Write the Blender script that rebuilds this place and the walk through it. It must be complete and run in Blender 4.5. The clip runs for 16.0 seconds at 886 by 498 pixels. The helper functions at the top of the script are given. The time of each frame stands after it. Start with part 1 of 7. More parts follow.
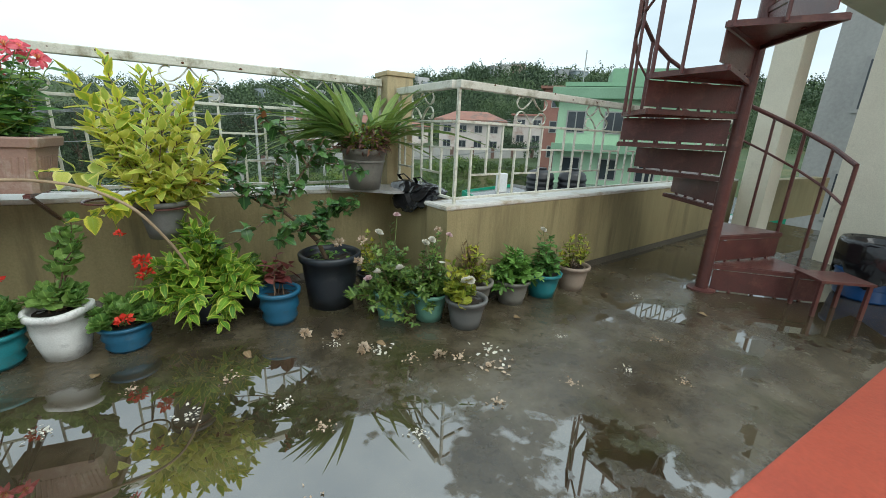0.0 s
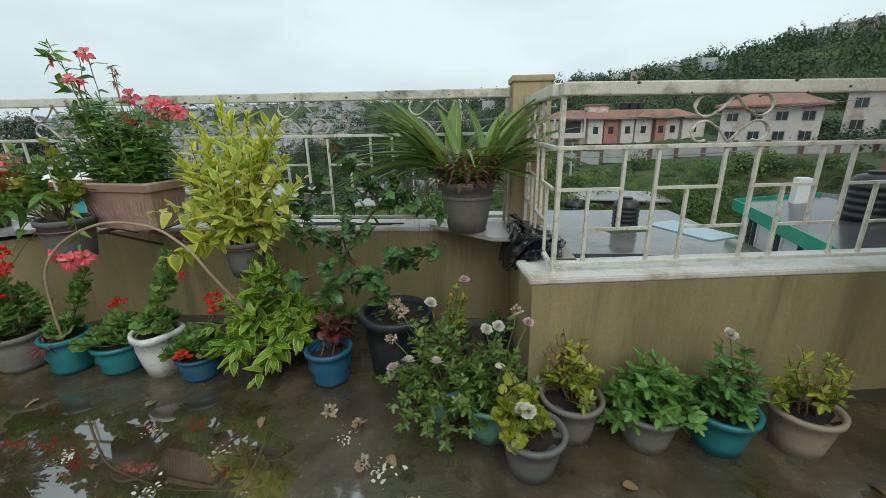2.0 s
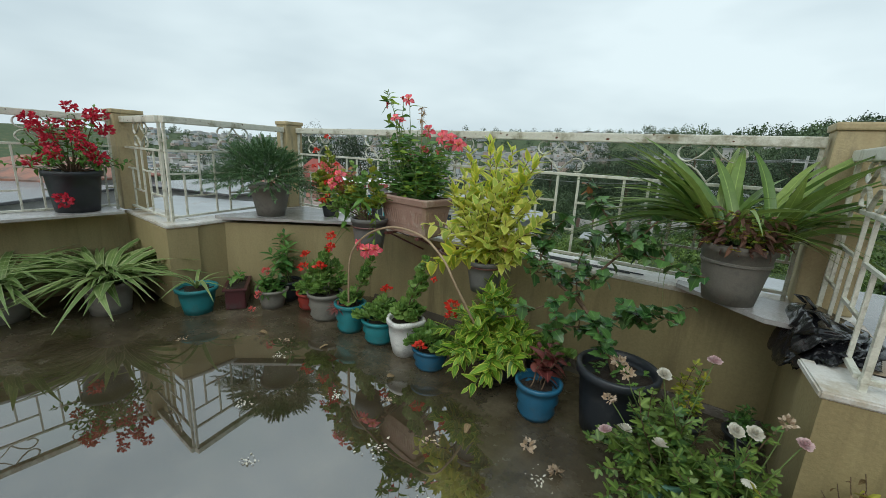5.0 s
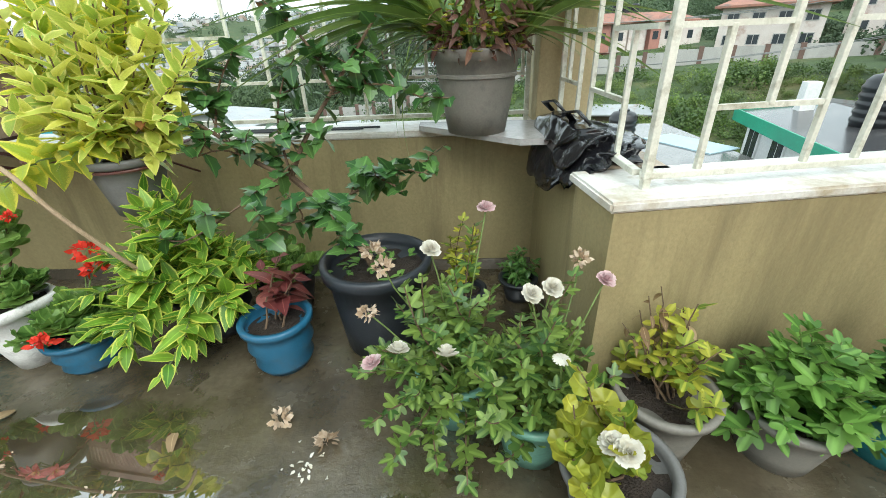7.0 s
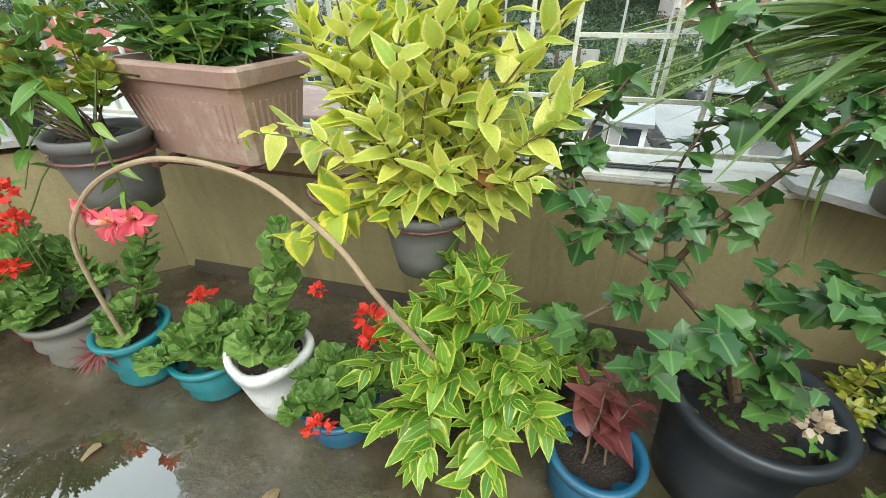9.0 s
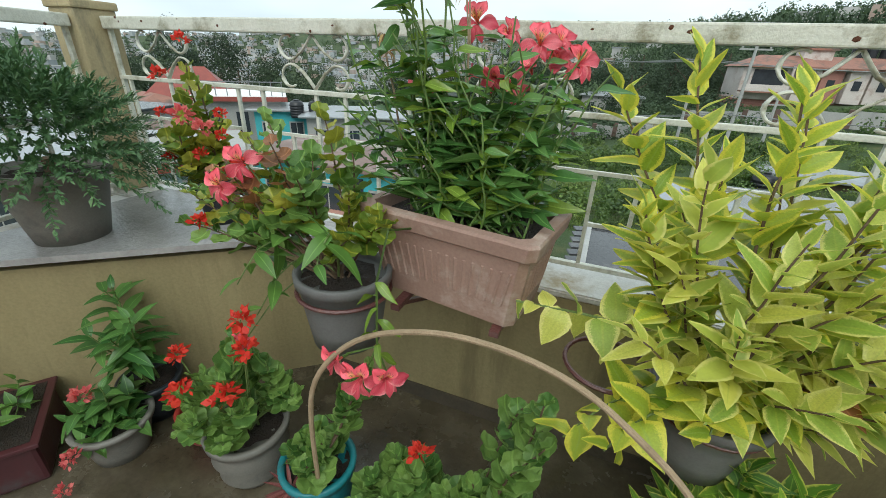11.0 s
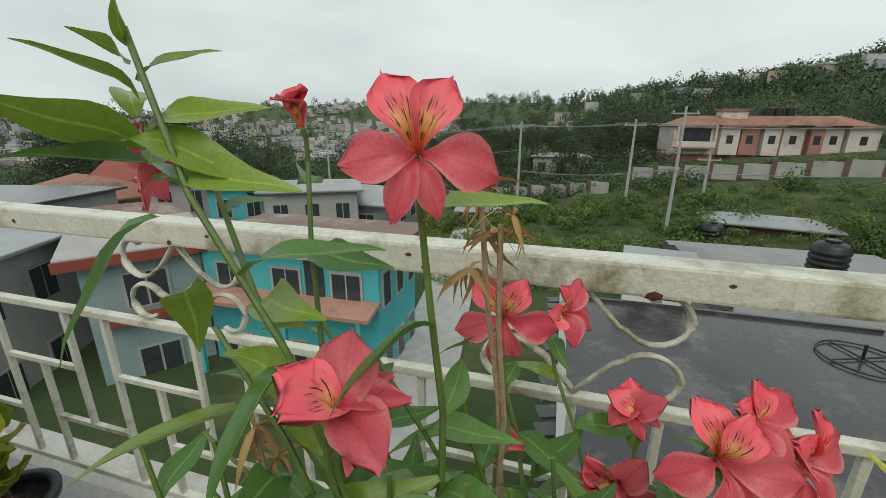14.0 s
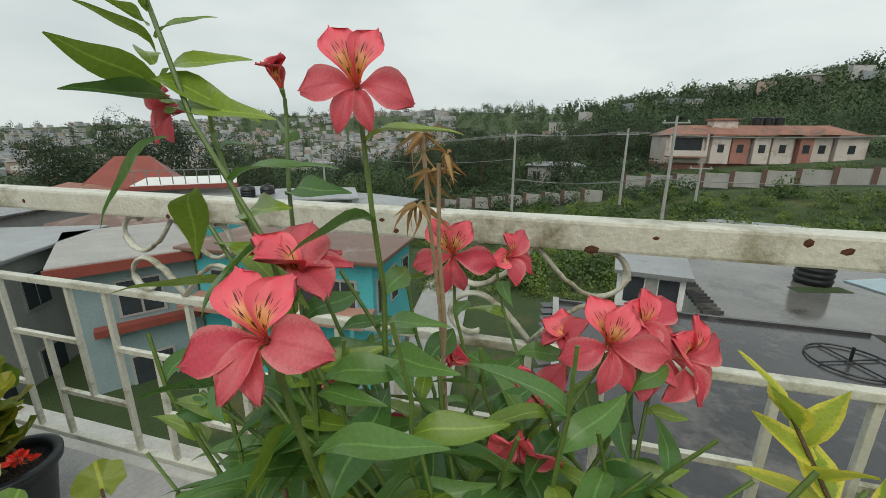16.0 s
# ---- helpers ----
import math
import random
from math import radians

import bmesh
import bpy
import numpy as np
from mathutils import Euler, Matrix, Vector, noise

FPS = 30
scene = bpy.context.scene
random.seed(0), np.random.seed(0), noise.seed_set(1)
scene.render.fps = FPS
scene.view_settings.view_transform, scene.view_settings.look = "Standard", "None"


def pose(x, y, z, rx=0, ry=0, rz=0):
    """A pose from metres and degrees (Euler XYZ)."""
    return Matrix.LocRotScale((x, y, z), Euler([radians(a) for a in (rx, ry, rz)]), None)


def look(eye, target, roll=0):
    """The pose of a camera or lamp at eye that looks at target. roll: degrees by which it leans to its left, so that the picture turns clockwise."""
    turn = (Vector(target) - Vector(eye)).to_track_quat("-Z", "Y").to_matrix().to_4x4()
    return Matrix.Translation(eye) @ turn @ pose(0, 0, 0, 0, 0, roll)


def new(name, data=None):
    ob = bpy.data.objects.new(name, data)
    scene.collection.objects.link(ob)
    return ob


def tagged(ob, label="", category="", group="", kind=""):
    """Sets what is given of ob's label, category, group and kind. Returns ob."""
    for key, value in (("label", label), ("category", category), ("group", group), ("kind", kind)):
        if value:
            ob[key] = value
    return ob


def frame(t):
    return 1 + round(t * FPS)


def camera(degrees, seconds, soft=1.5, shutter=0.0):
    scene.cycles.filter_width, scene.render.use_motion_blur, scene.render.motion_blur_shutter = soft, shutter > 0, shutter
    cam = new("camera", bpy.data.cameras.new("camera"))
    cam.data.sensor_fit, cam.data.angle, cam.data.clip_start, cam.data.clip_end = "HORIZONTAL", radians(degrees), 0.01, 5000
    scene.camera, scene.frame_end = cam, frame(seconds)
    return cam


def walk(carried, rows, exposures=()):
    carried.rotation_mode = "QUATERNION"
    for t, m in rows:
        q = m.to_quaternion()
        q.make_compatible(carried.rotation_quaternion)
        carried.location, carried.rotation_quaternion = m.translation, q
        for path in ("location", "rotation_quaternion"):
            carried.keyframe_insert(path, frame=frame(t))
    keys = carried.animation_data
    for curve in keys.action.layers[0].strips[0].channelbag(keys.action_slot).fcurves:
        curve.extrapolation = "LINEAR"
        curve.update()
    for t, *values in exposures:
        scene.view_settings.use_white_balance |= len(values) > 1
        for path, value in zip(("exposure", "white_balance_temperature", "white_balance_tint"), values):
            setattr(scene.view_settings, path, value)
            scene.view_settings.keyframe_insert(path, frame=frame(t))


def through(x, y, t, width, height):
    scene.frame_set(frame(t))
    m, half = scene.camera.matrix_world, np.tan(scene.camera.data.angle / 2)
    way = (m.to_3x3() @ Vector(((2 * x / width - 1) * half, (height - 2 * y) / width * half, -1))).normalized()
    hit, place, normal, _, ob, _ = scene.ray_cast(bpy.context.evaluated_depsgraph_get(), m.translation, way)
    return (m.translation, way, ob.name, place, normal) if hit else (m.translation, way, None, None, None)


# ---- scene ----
cam = camera(95.4, 16.0, soft=0.8)

PATH = [
    (0, (-0.013, 0.167, 1.113), (0.993, 1.804, 0.556), 2.6),
    (0.5, (0.367, 0.388, 1.232), (1.251, 2.073, 0.617), -0.8),
    (1, (0.685, 0.553, 1.222), (1.5, 2.291, 0.661), 2.6),
    (1.5, (0.874, 0.679, 1.279), (1.287, 2.578, 0.804), 0.5),
    (2, (1.038, 0.714, 1.27), (0.912, 2.623, 0.687), -1.0),
    (2.5, (1.043, 0.694, 1.312), (0.338, 2.475, 0.736), 2.3),
    (3, (0.991, 0.663, 1.356), (-0.011, 2.321, 0.858), 4.2),
    (3.2, (0.987, 0.644, 1.347), (-0.07, 2.278, 0.886), 5.1),
    (5.3, (0.961, 0.681, 1.316), (-0.155, 2.271, 0.842), 2.9),
    (5.5, (0.994, 0.76, 1.261), (0.122, 2.509, 0.841), 4.0),
    (6, (1.021, 0.977, 1.15), (0.657, 2.889, 0.691), 1.6),
    (6.5, (0.99, 1.203, 1.055), (0.838, 3.052, 0.307), -2.8),
    (7, (0.935, 1.413, 1.01), (0.876, 3.185, 0.083), -2.4),
    (7.5, (0.776, 1.534, 1.042), (0.696, 3.325, 0.155), 1.1),
    (8, (0.592, 1.676, 1.091), (0.562, 3.454, 0.174), -0.6),
    (8.5, (0.361, 1.751, 1.086), (0.071, 3.465, 0.096), -0.8),
    (9, (0.094, 1.855, 1.161), (-0.325, 3.484, 0.079), -0.2),
    (9.5, (-0.051, 1.856, 1.2), (-0.698, 3.442, 0.166), 0.4),
    (10, (-0.196, 1.851, 1.271), (-0.832, 3.46, 0.268), 0.9),
    (10.2, (-0.29, 1.849, 1.281), (-0.891, 3.457, 0.254), 1.3),
    (12.3, (-0.663, 2.14, 1.555), (-1.394, 3.938, 1.076), 5.0),
    (12.5, (-0.696, 2.2, 1.572), (-1.361, 4.021, 1.082), 4.6),
    (13, (-0.813, 2.442, 1.641), (-1.292, 4.313, 1.121), 1.1),
    (13.5, (-0.868, 2.58, 1.66), (-1.363, 4.435, 1.098), 0.0),
    (14, (-0.865, 2.672, 1.665), (-1.395, 4.525, 1.079), 0.4),
    (14.5, (-0.835, 2.678, 1.65), (-1.382, 4.527, 1.044), 0.6),
    (15, (-0.808, 2.668, 1.652), (-1.349, 4.536, 1.113), -0.3),
    (15.5, (-0.799, 2.654, 1.646), (-1.368, 4.518, 1.139), -0.7),
    (16, (-0.787, 2.582, 1.613), (-1.297, 4.439, 1.074), 0.4),
]
EXPOSURES = [(0.0, 0.43, 6200, 3), (1.0, 0.29, 6250, 4), (1.5, 0.13, 6300, 4), (2.0, 0.0, 6300, 3), (3.0, -0.03, 6300, 3), (5.5, 0.02, 6300, 3), (6.0, 0.2, 6300, 3), (6.5, 0.72, 6350, 3), (7.0, 1.18, 6350, 3), (8.0, 1.20, 6450, 3), (9.0, 1.19, 6430, 3), (10.0, 0.86, 6250, 3), (12.3, -0.08, 6600, 3), (13.0, -0.15, 6850, 6), (16.0, -0.15, 6900, 6)]
walk(cam, [(t, look(eye, target, roll)) for t, eye, target, roll in PATH], EXPOSURES)

# ---- world and light ----
world = bpy.data.worlds.new("overcast")
scene.world = world
world.use_nodes = True
wn, wl = world.node_tree.nodes, world.node_tree.links
wn.clear()
w_out = wn.new("ShaderNodeOutputWorld")
w_bg = wn.new("ShaderNodeBackground")
w_sky = wn.new("ShaderNodeTexSky")
w_sky.sky_type = "NISHITA"
w_sky.sun_disc = False
w_sky.sun_elevation = radians(50)
w_sky.sun_rotation = radians(200)
w_sky.dust_density = 6
w_scale = wn.new("ShaderNodeVectorMath")
w_scale.operation = "SCALE"
w_scale.inputs["Scale"].default_value = 0.11
w_co = wn.new("ShaderNodeTexCoord")
w_map = wn.new("ShaderNodeMapping")
w_map.inputs["Scale"].default_value = (1.0, 1.0, 3.0)
w_noise = wn.new("ShaderNodeTexNoise")
w_noise.inputs["Scale"].default_value = 1.6
w_noise.inputs["Detail"].default_value = 4
w_ramp = wn.new("ShaderNodeValToRGB")
w_ramp.color_ramp.elements[0].position = 0.32
w_ramp.color_ramp.elements[0].color = (0.60, 0.69, 0.755, 1)
w_ramp.color_ramp.elements[1].position = 0.66
w_ramp.color_ramp.elements[1].color = (0.90, 0.985, 1.03, 1)
w_mix = wn.new("ShaderNodeMix")
w_mix.data_type = "RGBA"
w_mix.inputs["Factor"].default_value = 0.9
wl.new(w_co.outputs["Generated"], w_map.inputs["Vector"])
wl.new(w_map.outputs["Vector"], w_noise.inputs["Vector"])
wl.new(w_noise.outputs["Fac"], w_ramp.inputs["Fac"])
wl.new(w_sky.outputs["Color"], w_scale.inputs[0])
wl.new(w_scale.outputs["Vector"], w_mix.inputs["A"])
wl.new(w_ramp.outputs["Color"], w_mix.inputs["B"])
wl.new(w_mix.outputs["Result"], w_bg.inputs["Color"])
wl.new(w_bg.outputs["Background"], w_out.inputs["Surface"])
w_bg.inputs["Strength"].default_value = 1.0

sun = new("sun", bpy.data.lights.new("sun", "SUN"))
sun.data.energy = 1.35
sun.data.angle = radians(50)
sun.data.color = (1.0, 0.97, 0.92)
sun.matrix_world = pose(0, 0, 20, 40, 0, 20)


# ---- materials ----
def nodes_of(name):
    m = bpy.data.materials.new(name)
    m.use_nodes = True
    nt = m.node_tree
    nt.nodes.clear()
    out = nt.nodes.new("ShaderNodeOutputMaterial")
    bs = nt.nodes.new("ShaderNodeBsdfPrincipled")
    nt.links.new(bs.outputs[0], out.inputs[0])
    return m, nt, bs, out


def noise_of(nt, scale, detail=4, rough=0.6, stretch=None):
    co = nt.nodes.new("ShaderNodeTexCoord")
    n = nt.nodes.new("ShaderNodeTexNoise")
    n.inputs["Scale"].default_value = scale
    n.inputs["Detail"].default_value = detail
    n.inputs["Roughness"].default_value = rough
    if stretch:
        mp = nt.nodes.new("ShaderNodeMapping")
        mp.inputs["Scale"].default_value = stretch
        nt.links.new(co.outputs["Object"], mp.inputs["Vector"])
        nt.links.new(mp.outputs["Vector"], n.inputs["Vector"])
    else:
        nt.links.new(co.outputs["Object"], n.inputs["Vector"])
    return n.outputs["Fac"]


def ramp_of(nt, fac, stops):
    r = nt.nodes.new("ShaderNodeValToRGB")
    el = r.color_ramp.elements
    while len(el) < len(stops):
        el.new(0.5)
    for e, (p, c) in zip(el, stops):
        e.position = p
        e.color = (*c, 1) if len(c) == 3 else c
    nt.links.new(fac, r.inputs["Fac"])
    return r.outputs["Color"]


def mix_of(nt, fac, a, b, mode="MIX"):
    m = nt.nodes.new("ShaderNodeMix")
    m.data_type = "RGBA"
    m.blend_type = mode
    for sock, v in ((m.inputs["Factor"], fac), (m.inputs["A"], a), (m.inputs["B"], b)):
        if isinstance(v, (int, float)):
            sock.default_value = v
        elif isinstance(v, tuple):
            sock.default_value = (*v, 1)
        else:
            nt.links.new(v, sock)
    return m.outputs["Result"]


def bump_of(nt, bs, fac, strength, dist=0.01):
    b = nt.nodes.new("ShaderNodeBump")
    b.inputs["Strength"].default_value = strength
    b.inputs["Distance"].default_value = dist
    nt.links.new(fac, b.inputs["Height"])
    nt.links.new(b.outputs["Normal"], bs.inputs["Normal"])


def surface(name, col, dark=None, rough=0.6, scale=5, fine=60, bump=0.2, metal=0.0, stain=None, stain_scale=2.0, stain_at=0.6, stretch=None, vary=0.0, dist=0.01):
    """A plain surface: two scales of colour, stains and fine relief."""
    m, nt, bs, out = nodes_of(name)
    dark = dark or tuple(c * 0.7 for c in col)
    big = noise_of(nt, scale, 5, 0.6, stretch)
    c = ramp_of(nt, big, [(0.3, dark), (0.7, col)])
    small = noise_of(nt, fine, 3)
    c = mix_of(nt, 0.25, c, ramp_of(nt, small, [(0.3, tuple(v * 0.6 for v in col)), (0.7, tuple(min(1, v * 1.25) for v in col))]))
    if stain:
        st = noise_of(nt, stain_scale, 6, 0.7, stretch)
        f = ramp_of(nt, st, [(stain_at - 0.08, (0, 0, 0)), (stain_at + 0.08, (1, 1, 1))])
        c = mix_of(nt, f, c, stain)
    if vary:
        gi = nt.nodes.new("ShaderNodeObjectInfo")
        v = ramp_of(nt, gi.outputs["Random"], [(0, (1 - vary,) * 3), (1, (1 + vary,) * 3)])
        c = mix_of(nt, 1.0, c, v, "MULTIPLY")
    nt.links.new(c, bs.inputs["Base Color"])
    bs.inputs["Roughness"].default_value = rough
    bs.inputs["Metallic"].default_value = metal
    if bump:
        bump_of(nt, bs, small, bump, dist)
    return m


def leafy(name, col, col2, margin=None, edge=0.55, rough=0.42, through=0.3, rib=None, patchy=0.0):
    """A leaf: colour varies leaf by leaf, a pale margin if given, light passes through."""
    m, nt, bs, out = nodes_of(name)
    geo = nt.nodes.new("ShaderNodeNewGeometry")
    info = nt.nodes.new("ShaderNodeObjectInfo")
    mixr = nt.nodes.new("ShaderNodeMath")
    nt.links.new(geo.outputs["Random Per Island"], mixr.inputs[0])
    nt.links.new(info.outputs["Random"], mixr.inputs[1])
    wrap = nt.nodes.new("ShaderNodeMath")
    wrap.operation = "FRACT"
    nt.links.new(mixr.outputs[0], wrap.inputs[0])
    c = ramp_of(nt, wrap.outputs[0], [(0.0, col), (1.0, col2)])
    uv = nt.nodes.new("ShaderNodeUVMap")
    sep = nt.nodes.new("ShaderNodeSeparateXYZ")
    nt.links.new(uv.outputs["UV"], sep.inputs["Vector"])
    ab = nt.nodes.new("ShaderNodeMath")
    ab.operation = "ABSOLUTE"
    sub = nt.nodes.new("ShaderNodeMath")
    sub.operation = "SUBTRACT"
    sub.inputs[1].default_value = 0.5
    nt.links.new(sep.outputs["X"], sub.inputs[0])
    nt.links.new(sub.outputs[0], ab.inputs[0])
    if margin:
        wob = noise_of(nt, 40, 3)
        add = nt.nodes.new("ShaderNodeMath")
        add.operation = "MULTIPLY_ADD"
        add.inputs[1].default_value = 0.35
        nt.links.new(wob, add.inputs[0])
        nt.links.new(ab.outputs[0], add.inputs[2])
        f = ramp_of(nt, add.outputs[0], [(edge - 0.05, (0, 0, 0)), (edge + 0.05, (1, 1, 1))])
        c = mix_of(nt, f, c, margin)
    f = ramp_of(nt, ab.outputs[0], [(0.02, (1, 1, 1)), (0.05, (0, 0, 0))])
    fm = nt.nodes.new("ShaderNodeMath")
    fm.operation = "MULTIPLY"
    fm.inputs[1].default_value = 0.45
    nt.links.new(f, fm.inputs[0])
    c = mix_of(nt, fm.outputs[0], c, rib or tuple(min(1, v * 1.7 + 0.02) for v in col2))
    if patchy:
        c = mix_of(nt, 1.0, c, ramp_of(nt, noise_of(nt, patchy, 3), [(0.35, (0.5, 0.56, 0.55)), (0.52, (0.95, 0.95, 0.9)), (0.68, (1.5, 1.4, 1.1))]), "MULTIPLY")
    blot = noise_of(nt, 25, 4)
    c = mix_of(nt, 0.35, c, ramp_of(nt, blot, [(0.3, (0.35, 0.35, 0.35)), (0.7, (1, 1, 1))]), "MULTIPLY")
    nt.links.new(c, bs.inputs["Base Color"])
    bs.inputs["Roughness"].default_value = rough
    tr = nt.nodes.new("ShaderNodeBsdfTranslucent")
    nt.links.new(c, tr.inputs["Color"])
    mx = nt.nodes.new("ShaderNodeMixShader")
    mx.inputs[0].default_value = through
    nt.links.new(bs.outputs[0], mx.inputs[1])
    nt.links.new(tr.outputs[0], mx.inputs[2])
    nt.links.new(mx.outputs[0], out.inputs[0])
    return m


# ---- building helpers ----
def part(name, bm, material, parent=None, label="", at=None, smooth=False):
    """Links a bmesh as one mesh object, under parent if given."""
    me = bpy.data.meshes.new(name)
    bm.to_mesh(me)
    bm.free()
    me.materials.append(material)
    if smooth:
        me.polygons.foreach_set("use_smooth", [True] * len(me.polygons))
    ob = new(name, me)
    if parent:
        ob.parent = parent
    if at is not None:
        ob.matrix_basis = at
    if label:
        ob["label"] = label
    return ob


def shared(name, me, parent, at=None):
    ob = new(name, me)
    ob.parent = parent
    if at is not None:
        ob.matrix_basis = at
    return ob


def thing(name, x, y, z, label, category, rz=0, group=""):
    e = new(name)
    e.empty_display_size = 0.1
    e.matrix_basis = pose(x, y, z, 0, 0, rz)
    return tagged(e, label, category, group)


def add_box(bm, x, y, z, sx, sy, sz, rz=0.0, bevel=0.0, rx=0.0, ry=0.0):
    r = bmesh.ops.create_cube(bm, size=1, matrix=pose(x, y, z, rx, ry, rz) @ Matrix.Diagonal((sx, sy, sz, 1)))
    if bevel:
        es = {e for v in r["verts"] for e in v.link_edges}
        bmesh.ops.bevel(bm, geom=list(es), offset=bevel, segments=2, affect="EDGES", profile=0.6)
    return bm


def a_box(*a, **k):
    return add_box(bmesh.new(), *a, **k)


def between(bm, p, q, w, h, bevel=0.0):
    """A square bar from p to q."""
    p, q = Vector(p), Vector(q)
    d = q - p
    m = Matrix.Translation((p + q) / 2) @ d.to_track_quat("X", "Z").to_matrix().to_4x4() @ Matrix.Diagonal((d.length, w, h, 1))
    r = bmesh.ops.create_cube(bm, size=1, matrix=m)
    if bevel:
        bmesh.ops.bevel(bm, geom=list({e for v in r["verts"] for e in v.link_edges}), offset=bevel, segments=1, affect="EDGES")
    return bm


def tube(bm, pts, r, seg=8, r2=None, flat=1.0):
    """A round bar along points; r2: the radius at its end."""
    pts = [Vector(p) for p in pts]
    n = len(pts)
    rings = []
    up = Vector((0.12, 0.21, 1)).normalized()
    for i, p in enumerate(pts):
        d = (pts[min(i + 1, n - 1)] - pts[max(i - 1, 0)]).normalized()
        s = d.cross(up)
        if s.length < 0.05:
            s = d.cross(Vector((1, 0.3, 0)))
        s.normalize()
        u = s.cross(d)
        rr = r if r2 is None else r + (r2 - r) * i / max(1, n - 1)
        rings.append([bm.verts.new(p + s * (math.cos(a) * rr) + u * (math.sin(a) * rr * flat)) for a in (2 * math.pi * k / seg for k in range(seg))])
    for a, b in zip(rings, rings[1:]):
        for k in range(seg):
            bm.faces.new((a[k], a[(k + 1) % seg], b[(k + 1) % seg], b[k]))
    bm.faces.new(rings[0][::-1])
    bm.faces.new(rings[-1])
    return bm


def lathe(bm, prof, seg=32, x=0, y=0, z=0, wob=0.0):
    """Turns a profile of (radius, height) round the upright axis."""
    rings = []
    for r, h in prof:
        rings.append([bm.verts.new((x + r * (1 + wob * math.sin(3 * a + 1)) * math.cos(a), y + r * (1 + wob * math.sin(3 * a + 1)) * math.sin(a), z + h)) for a in (2 * math.pi * k / seg for k in range(seg))])
    for a, b in zip(rings, rings[1:]):
        for k in range(seg):
            bm.faces.new((a[k], a[(k + 1) % seg], b[(k + 1) % seg], b[k]))
    bm.faces.new(rings[0][::-1])
    bm.faces.new(rings[-1])
    return bm


def wall_of(bm, p, q, thick, z0, z1, side=1):
    """A wall whose inner face runs from p to q; its body lies on the side given."""
    p, q = Vector((*p, 0)), Vector((*q, 0))
    d = (q - p).normalized()
    n = Vector((-d.y, d.x, 0)) * side
    m = (p + q) / 2 + n * thick / 2
    return add_box(bm, m.x, m.y, (z0 + z1) / 2, (q - p).length, thick, z1 - z0, math.degrees(math.atan2(d.y, d.x)))

# ==== SCENE BODY ====

# colours of the place
MAT_WALL = surface("ochre_wall", (0.345, 0.285, 0.148), (0.25, 0.205, 0.102), 0.6, 1.6, 90, 0.2, stain=(0.19, 0.155, 0.080), stain_scale=1.0, stain_at=0.60, stretch=(4.2, 4.2, 0.55))
MAT_COPING = surface("white_coping", (0.70, 0.69, 0.66), (0.50, 0.48, 0.43), 0.4, 4, 80, 0.25, stain=(0.34, 0.27, 0.16), stain_scale=3.2, stain_at=0.60)
MAT_SLATE = surface("slate_slab", (0.43, 0.42, 0.41), (0.25, 0.24, 0.235), 0.25, 6, 70, 0.3)
MAT_PILLAR = surface("pillar_paint", (0.46, 0.38, 0.22), (0.34, 0.27, 0.15), 0.7, 3, 90, 0.2, stain=(0.19, 0.17, 0.11), stain_scale=3.0, stain_at=0.64, stretch=(3, 3, 0.8))
MAT_RAIL = surface("cream_rail_paint", (0.68, 0.68, 0.60), (0.55, 0.55, 0.46), 0.4, 9, 120, 0.25, stain=(0.24, 0.22, 0.14), stain_scale=6.5, stain_at=0.585)
MAT_RUSTY = surface("red_oxide_steel", (0.125, 0.044, 0.039), (0.066, 0.03, 0.027), 0.3, 6, 90, 0.3, stain=(0.17, 0.075, 0.055), stain_scale=7, stain_at=0.62)
MAT_RUST = surface("rust", (0.12, 0.045, 0.02), (0.06, 0.02, 0.01), 0.9, 40, 200, 0.6)
MAT_CREAM = surface("cream_plaster", (0.72, 0.68, 0.55), (0.62, 0.58, 0.46), 0.7, 2, 90, 0.15, stain=(0.45, 0.42, 0.33), stain_scale=2.5, stain_at=0.68)
MAT_REDFLOOR = surface("red_oxide_floor", (0.42, 0.075, 0.04), (0.33, 0.055, 0.032), 0.3, 3, 60, 0.1)


